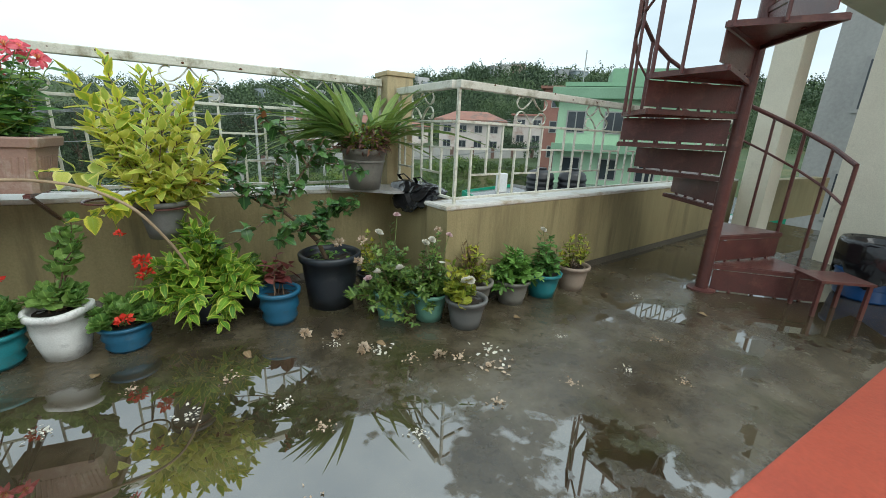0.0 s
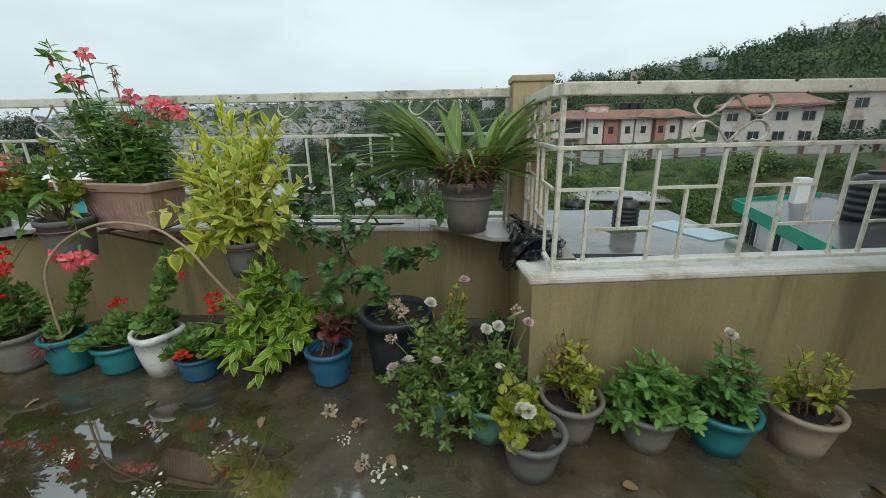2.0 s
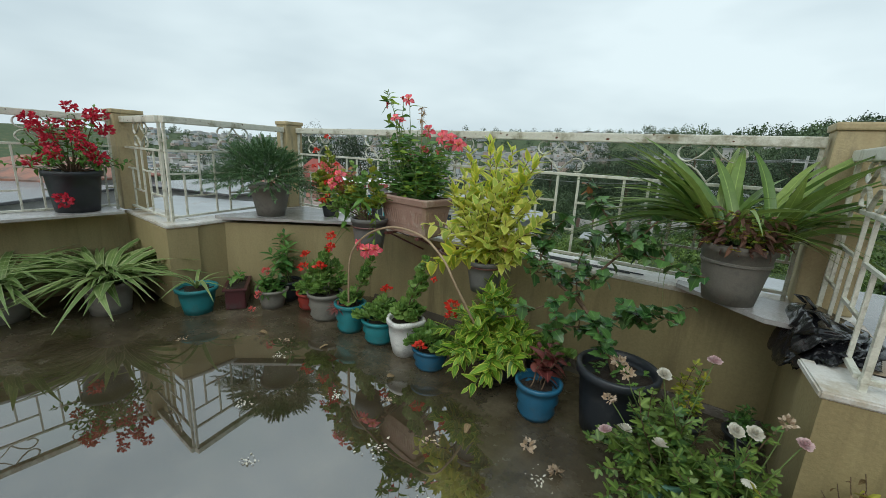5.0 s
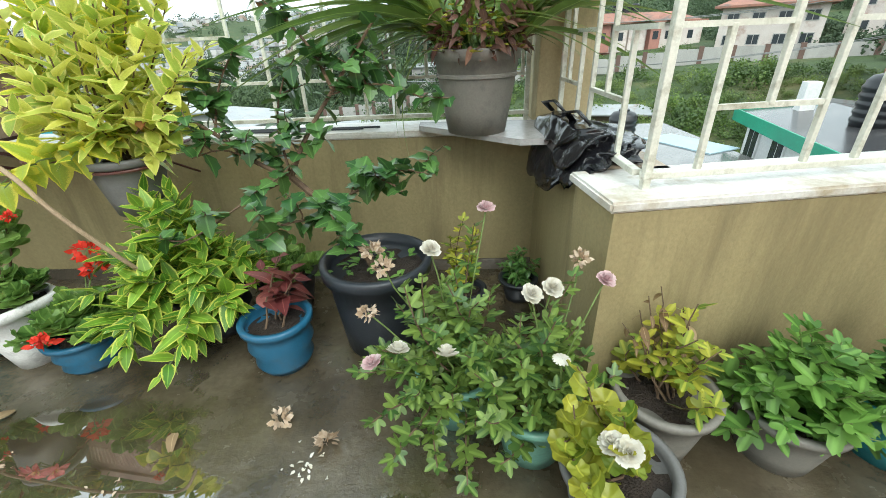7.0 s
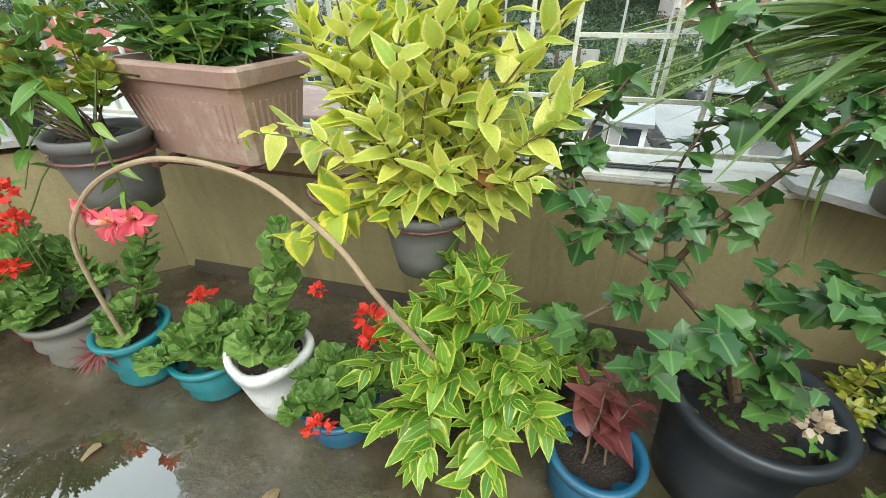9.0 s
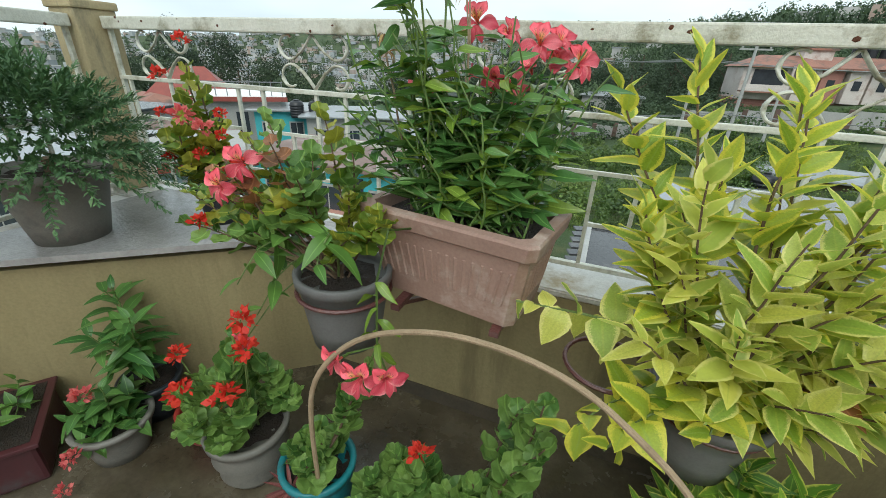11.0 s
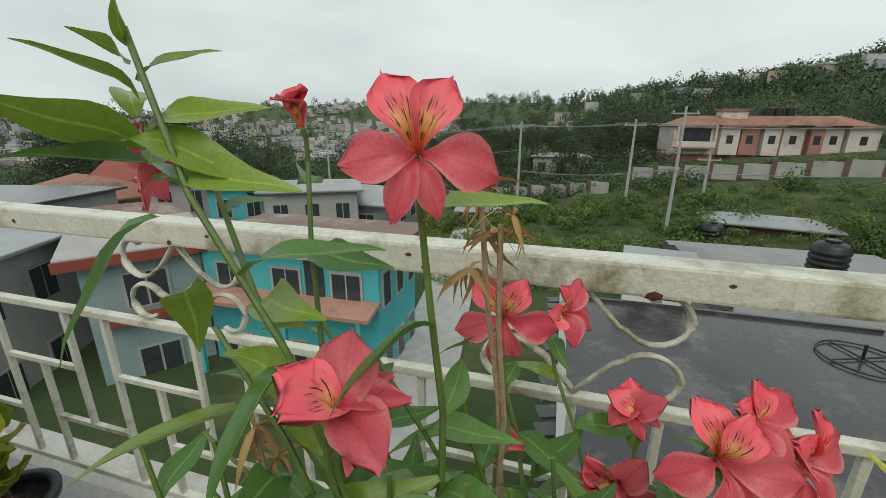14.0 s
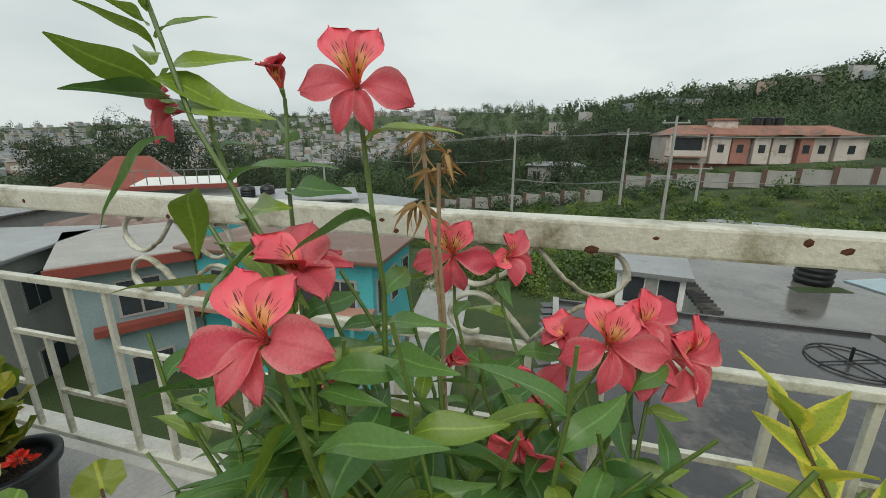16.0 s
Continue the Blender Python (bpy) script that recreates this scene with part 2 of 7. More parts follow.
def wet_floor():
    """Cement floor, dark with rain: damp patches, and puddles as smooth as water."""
    m, nt, bs, out = nodes_of("wet_cement")
    big = noise_of(nt, 0.9, 5, 0.55)
    mid = noise_of(nt, 3.2, 6, 0.65)
    small = noise_of(nt, 45, 4)
    c = ramp_of(nt, mid, [(0.30, (0.034, 0.026, 0.015)), (0.5, (0.082, 0.066, 0.041)), (0.70, (0.145, 0.124, 0.085))])
    algae = ramp_of(nt, noise_of(nt, 1.7, 5, 0.6), [(0.52, (0, 0, 0)), (0.66, (1, 1, 1))])
    c = mix_of(nt, algae, c, (0.055, 0.052, 0.022))
    scum = ramp_of(nt, noise_of(nt, 7.5, 5, 0.7), [(0.60, (0, 0, 0)), (0.66, (0.55, 0.55, 0.55))])
    c = mix_of(nt, scum, c, (0.028, 0.027, 0.016))
    c = mix_of(nt, 0.4, c, ramp_of(nt, small, [(0.3, (0.4, 0.4, 0.4)), (0.7, (1, 1, 1))]), "MULTIPLY")
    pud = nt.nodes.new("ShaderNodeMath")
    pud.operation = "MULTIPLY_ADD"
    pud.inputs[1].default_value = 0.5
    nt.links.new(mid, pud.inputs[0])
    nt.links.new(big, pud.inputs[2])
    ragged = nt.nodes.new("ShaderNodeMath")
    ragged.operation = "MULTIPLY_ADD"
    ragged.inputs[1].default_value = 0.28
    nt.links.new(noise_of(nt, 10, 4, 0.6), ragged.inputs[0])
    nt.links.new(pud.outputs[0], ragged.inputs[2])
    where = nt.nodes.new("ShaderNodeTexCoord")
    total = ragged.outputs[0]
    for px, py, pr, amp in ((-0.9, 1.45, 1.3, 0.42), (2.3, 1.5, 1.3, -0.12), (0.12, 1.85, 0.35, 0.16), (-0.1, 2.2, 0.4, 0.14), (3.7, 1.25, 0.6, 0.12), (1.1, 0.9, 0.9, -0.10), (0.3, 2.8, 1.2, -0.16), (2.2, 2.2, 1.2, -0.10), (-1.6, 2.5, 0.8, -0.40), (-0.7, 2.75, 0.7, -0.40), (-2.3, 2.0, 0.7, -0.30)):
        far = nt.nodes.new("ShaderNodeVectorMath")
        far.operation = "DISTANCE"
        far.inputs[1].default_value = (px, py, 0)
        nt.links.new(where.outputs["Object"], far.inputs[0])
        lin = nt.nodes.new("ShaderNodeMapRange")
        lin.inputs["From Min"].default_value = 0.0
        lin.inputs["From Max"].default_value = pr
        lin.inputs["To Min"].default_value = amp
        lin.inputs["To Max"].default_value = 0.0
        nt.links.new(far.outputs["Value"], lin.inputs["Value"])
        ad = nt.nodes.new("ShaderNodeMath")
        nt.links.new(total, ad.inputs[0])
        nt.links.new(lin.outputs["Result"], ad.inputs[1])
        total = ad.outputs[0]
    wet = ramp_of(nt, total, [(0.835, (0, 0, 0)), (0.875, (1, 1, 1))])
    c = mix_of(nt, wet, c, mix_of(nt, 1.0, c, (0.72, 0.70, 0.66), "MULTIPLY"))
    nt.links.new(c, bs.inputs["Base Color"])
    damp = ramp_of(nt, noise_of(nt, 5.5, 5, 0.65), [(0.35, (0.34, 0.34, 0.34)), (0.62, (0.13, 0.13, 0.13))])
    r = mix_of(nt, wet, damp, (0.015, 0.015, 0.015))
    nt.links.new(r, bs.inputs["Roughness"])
    # IOR set above water's, most in puddles, to brighten the sky's reflection
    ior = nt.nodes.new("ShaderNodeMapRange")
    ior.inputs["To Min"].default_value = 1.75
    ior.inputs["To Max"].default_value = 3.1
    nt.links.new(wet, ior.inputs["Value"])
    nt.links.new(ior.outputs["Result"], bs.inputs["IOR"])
    h = mix_of(nt, wet, ramp_of(nt, noise_of(nt, 18, 6, 0.7), [(0, (0, 0, 0)), (1, (1, 1, 1))]), (0.52, 0.52, 0.52))
    b = nt.nodes.new("ShaderNodeBump")
    b.inputs["Strength"].default_value = 0.35
    b.inputs["Distance"].default_value = 0.012
    nt.links.new(h, b.inputs["Height"])
    nt.links.new(b.outputs["Normal"], bs.inputs["Normal"])
    return m


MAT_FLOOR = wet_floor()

# ---- terrace: floor and parapets ----
CX, CY = 1.30, 2.27            # convex corner of the parapet by the stair side
AY = 3.15                      # inner face of the long recessed parapet
WT = 0.64                      # height of the parapets under the coping
B_END = (6.4, 2.27 + 0.12 * 5.1)
D0, D1 = (-2.50, 1.91), (-2.56, AY)
E0 = (-3.42, 1.95)

bm = bmesh.new()
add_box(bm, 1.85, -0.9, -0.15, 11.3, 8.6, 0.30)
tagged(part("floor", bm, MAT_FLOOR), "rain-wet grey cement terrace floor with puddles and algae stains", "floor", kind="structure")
tagged(part("veranda_floor", a_box(1.5, -2.2, 0.012, 12.0, 5.5, 0.024, bevel=0.006), MAT_REDFLOOR), "red oxide painted veranda floor, wet and glossy", "floor", kind="structure")


def parapet(name, p, q, side, label):
    bm = bmesh.new()
    wall_of(bm, p, q, 0.22, -0.02, WT, side)
    ob = tagged(part(name, bm, MAT_WALL), label, "parapet wall", kind="structure")
    return ob


def coping(name, p, q, side, inset=0.005, ext0=0.0, ext1=0.0, worn=None):
    p, q = Vector(p), Vector(q)
    d = (q - p).normalized()
    n = Vector((-d.y, d.x)) * side
    a, b = p - d * ext0 - n * inset, q + d * ext1 - n * inset
    bm = bmesh.new()
    wall_of(bm, a, b, 0.25, WT + 0.001, WT + 0.028, side)
    bmesh.ops.bevel(bm, geom=list(bm.edges), offset=0.006, segments=2, affect="EDGES")
    return tagged(part(name, bm, worn or MAT_COPING), "worn bare cement coping, brown and wet" if worn else "white painted cement coping, stained and wet", "coping", kind="structure")


parapet("wall_north", (-3.0, AY), (CX + 0.22, AY), 1, "ochre painted parapet wall with damp streaks")
parapet("wall_north_return", (CX, CY + 0.22), (CX, AY - 0.002), -1, "ochre painted short parapet return with drip stains")
parapet("wall_stair", (CX, CY), B_END, 1, "ochre painted parapet wall behind flower pots")
parapet("wall_west_return", (D0[0], D0[1] + 0.001), (D1[0], AY - 0.002), 1, "ochre painted parapet return at the corner")
parapet("wall_west_step", (E0[0], E0[1]), (D0[0] - 0.0, D0[1]), 1, "ochre painted parapet step, damp")
parapet("wall_west", (E0[0] - 0.001, E0[1] - 5.0), (E0[0] - 0.001, E0[1] + 0.2), 1, "ochre painted parapet wall behind spider plants")
coping("coping_north", (-3.02, AY), (CX + 0.24, AY), 1)
coping("coping_north_return", (CX, CY + 0.24), (CX, AY - 0.015), -1, worn=surface("worn_coping", (0.42, 0.33, 0.22), (0.27, 0.20, 0.12), 0.35, 5, 80, 0.3, stain=(0.5, 0.44, 0.38), stain_scale=4, stain_at=0.62))
coping("coping_stair", (CX, CY), B_END, 1, ext0=0.012)
coping("coping_west_return", (D0[0], D0[1] + 0.24), (D1[0], AY - 0.015), 1)
coping("coping_west_step", E0, D0, 1, ext1=0.012)
coping("coping_west", (E0[0], E0[1] - 5.0), (E0[0], E0[1] - 0.015), 1)


def pillar(name, x, y, label, w=0.22):
    bm = bmesh.new()
    add_box(bm, x, y, (WT + 0.03 + 1.505) / 2, w, w, 1.505 - WT - 0.03, bevel=0.008)
    ob = part(name, bm, MAT_PILLAR)
    tagged(ob, label, "pillar", kind="structure")
    part("pillar_cap", a_box(x, y, 1.522, w + 0.02, w + 0.02, 0.035, bevel=0.008), MAT_PILLAR, ob)
    return ob


pillar("pillar_1", 1.277 + 0.125, 3.186 + 0.125, "short ochre pillar between railings, mossy at the top")
pillar("pillar_2", -2.89, 3.27, "short ochre pillar at the terrace corner, mossy", 0.18)
pillar("pillar_3", -3.58, 2.06, "short ochre pillar behind the bougainvillea pot")

# slabs laid across the inner corners, for pots
bm = bmesh.new()
vs = [bm.verts.new(p) for p in ((0.80, AY - 0.02, 0), (1.17, AY - 0.33, 0), (CX - 0.014, AY - 0.33, 0), (CX + 0.02, AY + 0.02, 0), (0.80, AY + 0.06, 0))]
f = bm.faces.new(vs)
r = bmesh.ops.extrude_face_region(bm, geom=[f])
bmesh.ops.translate(bm, vec=(0, 0, 0.022), verts=[g for g in r["geom"] if isinstance(g, bmesh.types.BMVert)])
bmesh.ops.recalc_face_normals(bm, faces=bm.faces)
tagged(part("shelf_slab", bm, MAT_SLATE, at=pose(0, 0, WT + 0.03)), "thin grey stone slab laid across the parapet corner", "slab")
def prism(poly, z0, z1):
    bm = bmesh.new()
    f = bm.faces.new([bm.verts.new((x, y, z0)) for x, y in poly])
    r = bmesh.ops.extrude_face_region(bm, geom=[f])
    bmesh.ops.translate(bm, vec=(0, 0, z1 - z0), verts=[g for g in r["geom"] if isinstance(g, bmesh.types.BMVert)])
    bmesh.ops.recalc_face_normals(bm, faces=bm.faces)
    return bm


tagged(part("wall_corner", prism(((-2.52, 2.36), (-1.56, AY - 0.003), (-2.545, AY - 0.003)), -0.02, WT), MAT_WALL), "ochre painted diagonal parapet corner, damp", "parapet wall", kind="structure")
bm = bmesh.new()
vs = [bm.verts.new(p) for p in ((-2.62, 2.33, 0), (-2.50, 2.33, 0), (-1.56, 3.10, 0), (-1.50, 3.14, 0), (-1.50, 3.26, 0), (-2.62, 3.26, 0))]
f = bm.faces.new(vs)
r = bmesh.ops.extrude_face_region(bm, geom=[f])
bmesh.ops.translate(bm, vec=(0, 0, 0.024), verts=[g for g in r["geom"] if isinstance(g, bmesh.types.BMVert)])
bmesh.ops.recalc_face_normals(bm, faces=bm.faces)
tagged(part("shelf_slab", bm, MAT_SLATE, at=pose(0, 0, WT + 0.03)), "dark wet stone slab across the terrace corner under pots", "slab")
bm = bmesh.new()
add_box(bm, E0[0] - 0.02, 1.22, WT + 0.042, 0.46, 1.3, 0.024, bevel=0.004)
tagged(part("shelf_slab", bm, MAT_SLATE), "dark stone slab lying on the parapet under a flower pot", "slab")

# wet cement fillets at the foot of the parapets
MAT_FILLET = surface("wet_cement_fillet", (0.085, 0.068, 0.045), (0.04, 0.033, 0.024), 0.3, 6, 60, 0.4)
for p, q, side in (((-1.50, AY - 0.03), (CX, AY - 0.03), 1), ((CX + 0.0, CY - 0.03), (B_END[0], B_END[1] - 0.03), 1), ((CX - 0.03, CY), (CX - 0.03, AY - 0.04), -1)):
    bm = wall_of(bmesh.new(), p, q, 0.05, 0.0, 0.045, side)
    for v in bm.verts:
        if v.co.z > 0.02:
            v.co += Vector((0, 0.022, 0)) if side == 1 else Vector((0.022, 0, 0))
    tagged(part("skirting", bm, MAT_FILLET), "dark wet cement fillet along the parapet foot", "skirting", kind="structure")

# ---- railings ----
PITCH = 0.137
Z_BOT, Z_L, Z_U, Z_MID, Z_TOP = 0.705, 0.865, 1.045, 1.222, 1.45


def spiral(cx, cz, r0, a0, turns, n, sgn):
    return [(cx + sgn * r0 * (1 - 0.72 * i / n) * math.cos(a0 + turns * 2 * math.pi * i / n), 0, cz + r0 * (1 - 0.72 * i / n) * math.sin(a0 + turns * 2 * math.pi * i / n)) for i in range(n + 1)]


def scroll_mesh():
    """One flat-iron scroll: rises from the middle rail, swings out and curls at its end."""
    bm = bmesh.new()
    for up in (1, -1):
        zb = Z_MID + 0.012 if up == 1 else Z_TOP - 0.022
        pts = [(0.0, 0, zb), (0.03, 0, zb + up * 0.036), (0.055, 0, zb + up * 0.063)]
        c = (0.108, zb + up * 0.038)
        r = 0.050
        n = 22
        for i in range(n + 1):
            a = math.radians(140 - 250 * i / n)
            rr = r * (1 - 0.42 * max(0, i / n - 0.5) / 0.5)
            pts.append((c[0] + rr * math.cos(a), 0, c[1] + up * rr * math.sin(a)))
        tube(bm, pts, 0.0085, 6, flat=0.55)
    me = bpy.data.meshes.new("scroll")
    bm.to_mesh(me)
    bm.free()
    me.polygons.foreach_set("use_smooth", [True] * len(me.polygons))
    me.materials.append(MAT_RAIL)
    return me


SCROLL = scroll_mesh()


def bar_mesh(z0, z1, w=0.014):
    bm = a_box(0, 0, (z0 + z1) / 2, w, w, z1 - z0, bevel=0.002)
    me = bpy.data.meshes.new("bar")
    bm.to_mesh(me)
    bm.free()
    me.materials.append(MAT_RAIL)
    return me


BARS = {"A": bar_mesh(Z_BOT, Z_MID), "B": bar_mesh(Z_BOT, Z_U), "C": bar_mesh(Z_L, Z_MID), "P": bar_mesh(WT + 0.02, Z_TOP - 0.02, 0.019)}


def railing(p, q, first, motifs, label, post0=True, post1=True, low=1.0):
    """first: how far along its first full bar stands; motifs: distances of the scroll pairs."""
    p, q = Vector(p), Vector(q)
    ln = (q - p).length
    rz = math.degrees(math.atan2(q.y - p.y, q.x - p.x))
    t = thing("railing", p.x, p.y, 0, label, "railing", rz, "parapet railings")
    part("top_rail", a_box(ln / 2, 0, Z_TOP + 0.004, ln, 0.055, 0.052, bevel=0.006), MAT_RAIL, t, "cream painted box rail with rust spots")
    part("middle_rail", a_box(ln / 2, 0, Z_MID, ln, 0.022, 0.018, bevel=0.003), MAT_RAIL, t)
    part("bottom_rail", a_box(ln / 2, 0, Z_BOT, ln, 0.022, 0.018, bevel=0.003), MAT_RAIL, t)
    if post0:
        shared("post", BARS["P"], t, pose(0.012, 0, 0))
    if post1:
        shared("post", BARS["P"], t, pose(ln - 0.012, 0, 0))
    k0 = -int((first + 1.0) / (3 * PITCH)) - 1
    for k in range(k0, 60):
        x = first + 3 * PITCH * k
        for kind, dx in (("A", 0), ("B", PITCH), ("C", 2 * PITCH)):
            if 0.03 < x + dx < ln - 0.03:
                shared("bar", BARS[kind], t, pose(x + dx, 0, 0))
        for a, b, z in ((x, x + 2 * PITCH, Z_U), (x + PITCH, x + 3 * PITCH, Z_L)):
            a, b = max(a, 0.01), min(b, ln - 0.01)
            if b - a > 0.03:
                part("cross_bar", a_box((a + b) / 2, 0.001, z, b - a, 0.013, 0.013), MAT_RAIL, t)
    for x in motifs:
        for s in (0, 180):
            if 0 < x < ln:
                shared("scroll", SCROLL, t, pose(x, 0, 0, 0, 0, s))
    # rust spots on the top rail
    rnd = random.Random(int(ln * 100))
    for i in range(int(ln * 5)):
        x = rnd.uniform(0.05, ln - 0.05)
        bm = bmesh.new()
        bmesh.ops.create_icosphere(bm, subdivisions=1, radius=rnd.uniform(0.003, 0.008))
        bmesh.ops.scale(bm, vec=(rnd.uniform(1, 1.8), 0.25, 1), verts=bm.verts)
        part("rust_spot", bm, MAT_RUST, t, at=pose(x, -0.0275, Z_TOP + rnd.uniform(-0.025, 0.027)))
    if low != 1.0:
        t.matrix_basis = t.matrix_basis @ Matrix.Translation((0, 0, 0.66 * (1 - low))) @ Matrix.Diagonal((1, 1, low, 1))
    return t


RY = 3.30
railing((-2.79, RY), (1.28, RY), (-0.811 + 2.79) - 2 * PITCH, [-2.455 + 2.79, -1.633 + 2.79, -0.811 + 2.79, 0.011 + 2.79, 0.833 + 2.79], "cream painted steel railing with scrolls, rust-spotted and wet")
bdir = (Vector(B_END) - Vector((CX, CY))).normalized()
railing((1.384, 2.352), tuple(Vector((1.384, 2.352)) + bdir * 4.6), 0.0, [0.685, 1.507, 2.329, 3.151, 3.973], "cream painted steel railing with paired scrolls on the coping", low=0.925)
railing((1.384, 2.38), (1.384, 3.18), 0.0, [0.42], "short cream painted steel railing at the parapet corner", post0=False, low=0.925)
railing((-2.60, 1.99), (-2.86, 3.17), 0.0, [0.62], "cream painted steel railing before the town view")
railing((-3.50, 2.02), (-2.63, 1.985), 0.0, [0.44], "short cream painted steel railing on the parapet step")
railing((-3.53, -2.8), (-3.53, 1.93), 0.0, [0.5, 1.3, 2.1, 2.95, 3.77, 4.3], "cream painted steel railing along the side parapet")

# ---- veranda building ----
tagged(part("wall_house", wall_of(bmesh.new(), (5.42, 1.62), (4.45, -1.35), 0.25, -0.02, 3.0, 1), MAT_CREAM), "cream plastered house wall, damp at the foot", "wall", kind="structure")
tagged(part("column", a_box(6.32, 2.60, 1.5, 0.32, 0.30, 3.04, bevel=0.01), MAT_CREAM), "cream plastered square column carrying the roof", "column", kind="structure")
tagged(part("ceiling", a_box(8.0, 0.2, 3.1, 3.9, 5.0, 0.2), MAT_CREAM), "cream painted veranda roof slab edge", "ceiling", kind="structure")
tagged(part("wall_house_back", a_box(2.0, -5.1, 1.5, 12.0, 0.2, 3.0), MAT_CREAM), "cream plastered house wall behind the terrace", "wall", kind="structure")
tagged(part("wall_parapet_far", a_box(8.2, 2.9, 0.32, 2.6, 0.2, 0.64), MAT_WALL), "ochre parapet continuing past the column", "parapet wall", kind="structure")

# ---- spiral staircase ----
st = thing("spiral_staircase", 3.336, 1.664, 0, "dark red oxide painted steel spiral staircase, wet and rusting", "staircase")
bm = bmesh.new()
tube(bm, [(0, 0, 0.0), (0, 0, 1.6), (0, 0, 3.6)], 0.045, 20)
lathe(bm, [(0.10, 0.0), (0.10, 0.012), (0.05, 0.02)], 20)
part("centre_pole", bm, MAT_RUSTY, st, "round steel centre pole", smooth=False)
RISE, TURN, R_OUT = 0.222, 34, 0.78
tread_bm = bmesh.new()
n = 5
a_in = [(0.04 * math.cos(math.radians(t)), 0.04 * math.sin(math.radians(t))) for t in (-19, 19)]
a_out = [(R_OUT * math.cos(math.radians(t)), R_OUT * math.sin(math.radians(t))) for t in (19, -19)]
for z, th in ((0, 0.006),):
    poly = [tread_bm.verts.new((x, y, 0)) for x, y in a_in + a_out]
    f = tread_bm.faces.new(poly)
    r = bmesh.ops.extrude_face_region(tread_bm, geom=[f])
    bmesh.ops.translate(tread_bm, vec=(0, 0, -0.008), verts=[g for g in r["geom"] if isinstance(g, bmesh.types.BMVert)])
bmesh.ops.recalc_face_normals(tread_bm, faces=tread_bm.faces)
for a, b in ((a_in[0], a_out[1]), (a_in[1], a_out[0]), (a_out[0], a_out[1])):
    between(tread_bm, (*a, -0.02), (*b, -0.02), 0.018, 0.03)
TREAD = bpy.data.meshes.new("tread")
tread_bm.to_mesh(TREAD)
tread_bm.free()
TREAD.materials.append(MAT_RUSTY)
riser_bm = bmesh.new()
between(riser_bm, (*[c * 1.4 for c in a_in[0]], -0.125), (a_out[1][0] * 0.985, a_out[1][1] * 0.985, -0.125), 0.006, 0.165)
for i in range(4):
    k = 0.25 + 0.2 * i
    between(riser_bm, (a_out[1][0] * k, a_out[1][1] * k, -0.235), (a_out[1][0] * k, a_out[1][1] * k, -0.2), 0.014, 0.02)
RISER = bpy.data.meshes.new("riser")
riser_bm.to_mesh(RISER)
riser_bm.free()
RISER.materials.append(MAT_RUSTY)
tops = []
for i in range(14):
    ang = -27 + TURN * i
    z = 0.215 + RISE * i
    tr = shared("tread", TREAD, st, pose(0, 0, z, 0, 0, ang))
    shared("riser", RISER, tr)
    for k, da in enumerate((-17, 0)):
        a = math.radians(ang + da)
        bm = bmesh.new()
        x, y = (R_OUT - 0.01) * math.cos(a), (R_OUT - 0.01) * math.sin(a)
        zz = z + RISE * (da + 17) / TURN
        tube(bm, [(x, y, z - 0.03), (x, y, zz + 0.80)], 0.011 if k else 0.014, 8)
        part("baluster", bm, MAT_RUSTY, st)
        tops.append((x, y, zz + 0.80))
part("handrail", tube(bmesh.new(), tops, 0.017, 8), MAT_RUSTY, st)
part("lower_handrail", tube(bmesh.new(), [(x, y, z - 0.28) for x, y, z in tops], 0.010, 6), MAT_RUSTY, st)

# ---- land, town and sky line ----
def az_interp(az, table):
    xs, ys = zip(*table)
    return float(np.interp(az, xs, ys))


RIDGE_R = [(-180, 900), (-75, 900), (-62, 850), (-38, 900), (-20, 700), (-5, 480), (5, 330), (16, 260), (60, 260), (100, 300), (180, 900)]
RIDGE_Z = [(-180, 10), (-62, 9), (-50, 17), (-38, 36), (-30, 37), (-11, 31), (5, 19), (16, 20), (29, 25), (40, 33), (55, 30), (80, 20), (180, 10)]


def ground_z(x, y):
    r = math.hypot(x, y)
    az = math.degrees(math.atan2(x, y))
    rr, rz = az_interp(az, RIDGE_R), az_interp(az, RIDGE_Z)
    base = -7.0
    k = max(0.0, min(1.0, (r - 32) / 20.0))
    base += (az_interp(az, ((-180, -9), (-30, -10), (-15, -8.3), (5, -5.3), (29, -2.7), (70, -2.2), (120, -6))) + 7) * k * k * (3 - 2 * k)
    if az > 0:
        base += 1.3 * max(0.0, min(1.0, (r - 56) / 14.0)) * min(1.0, az / 6)
    elif az < -12:
        k = max(0.0, min(1.0, (r - 60) / 200.0))
        base -= 14 * k * min(1.0, (-12 - az) / 15)
    k = max(0.0, min(1.0, (r - 0.32 * rr) / (0.68 * rr)))
    z = base + (rz - base) * k * k * (3 - 2 * k)
    if r > rr:
        z = max(-40.0, rz - (r - rr) * 0.06) if r < 4 * rr else -40
    if r > 40:
        z += (noise.noise(Vector((x, y, 0)) * 0.012) * 3.0 + noise.noise(Vector((x, y, 3)) * 0.05) * 0.8) * min(1, (r - 40) / 120)
    return z


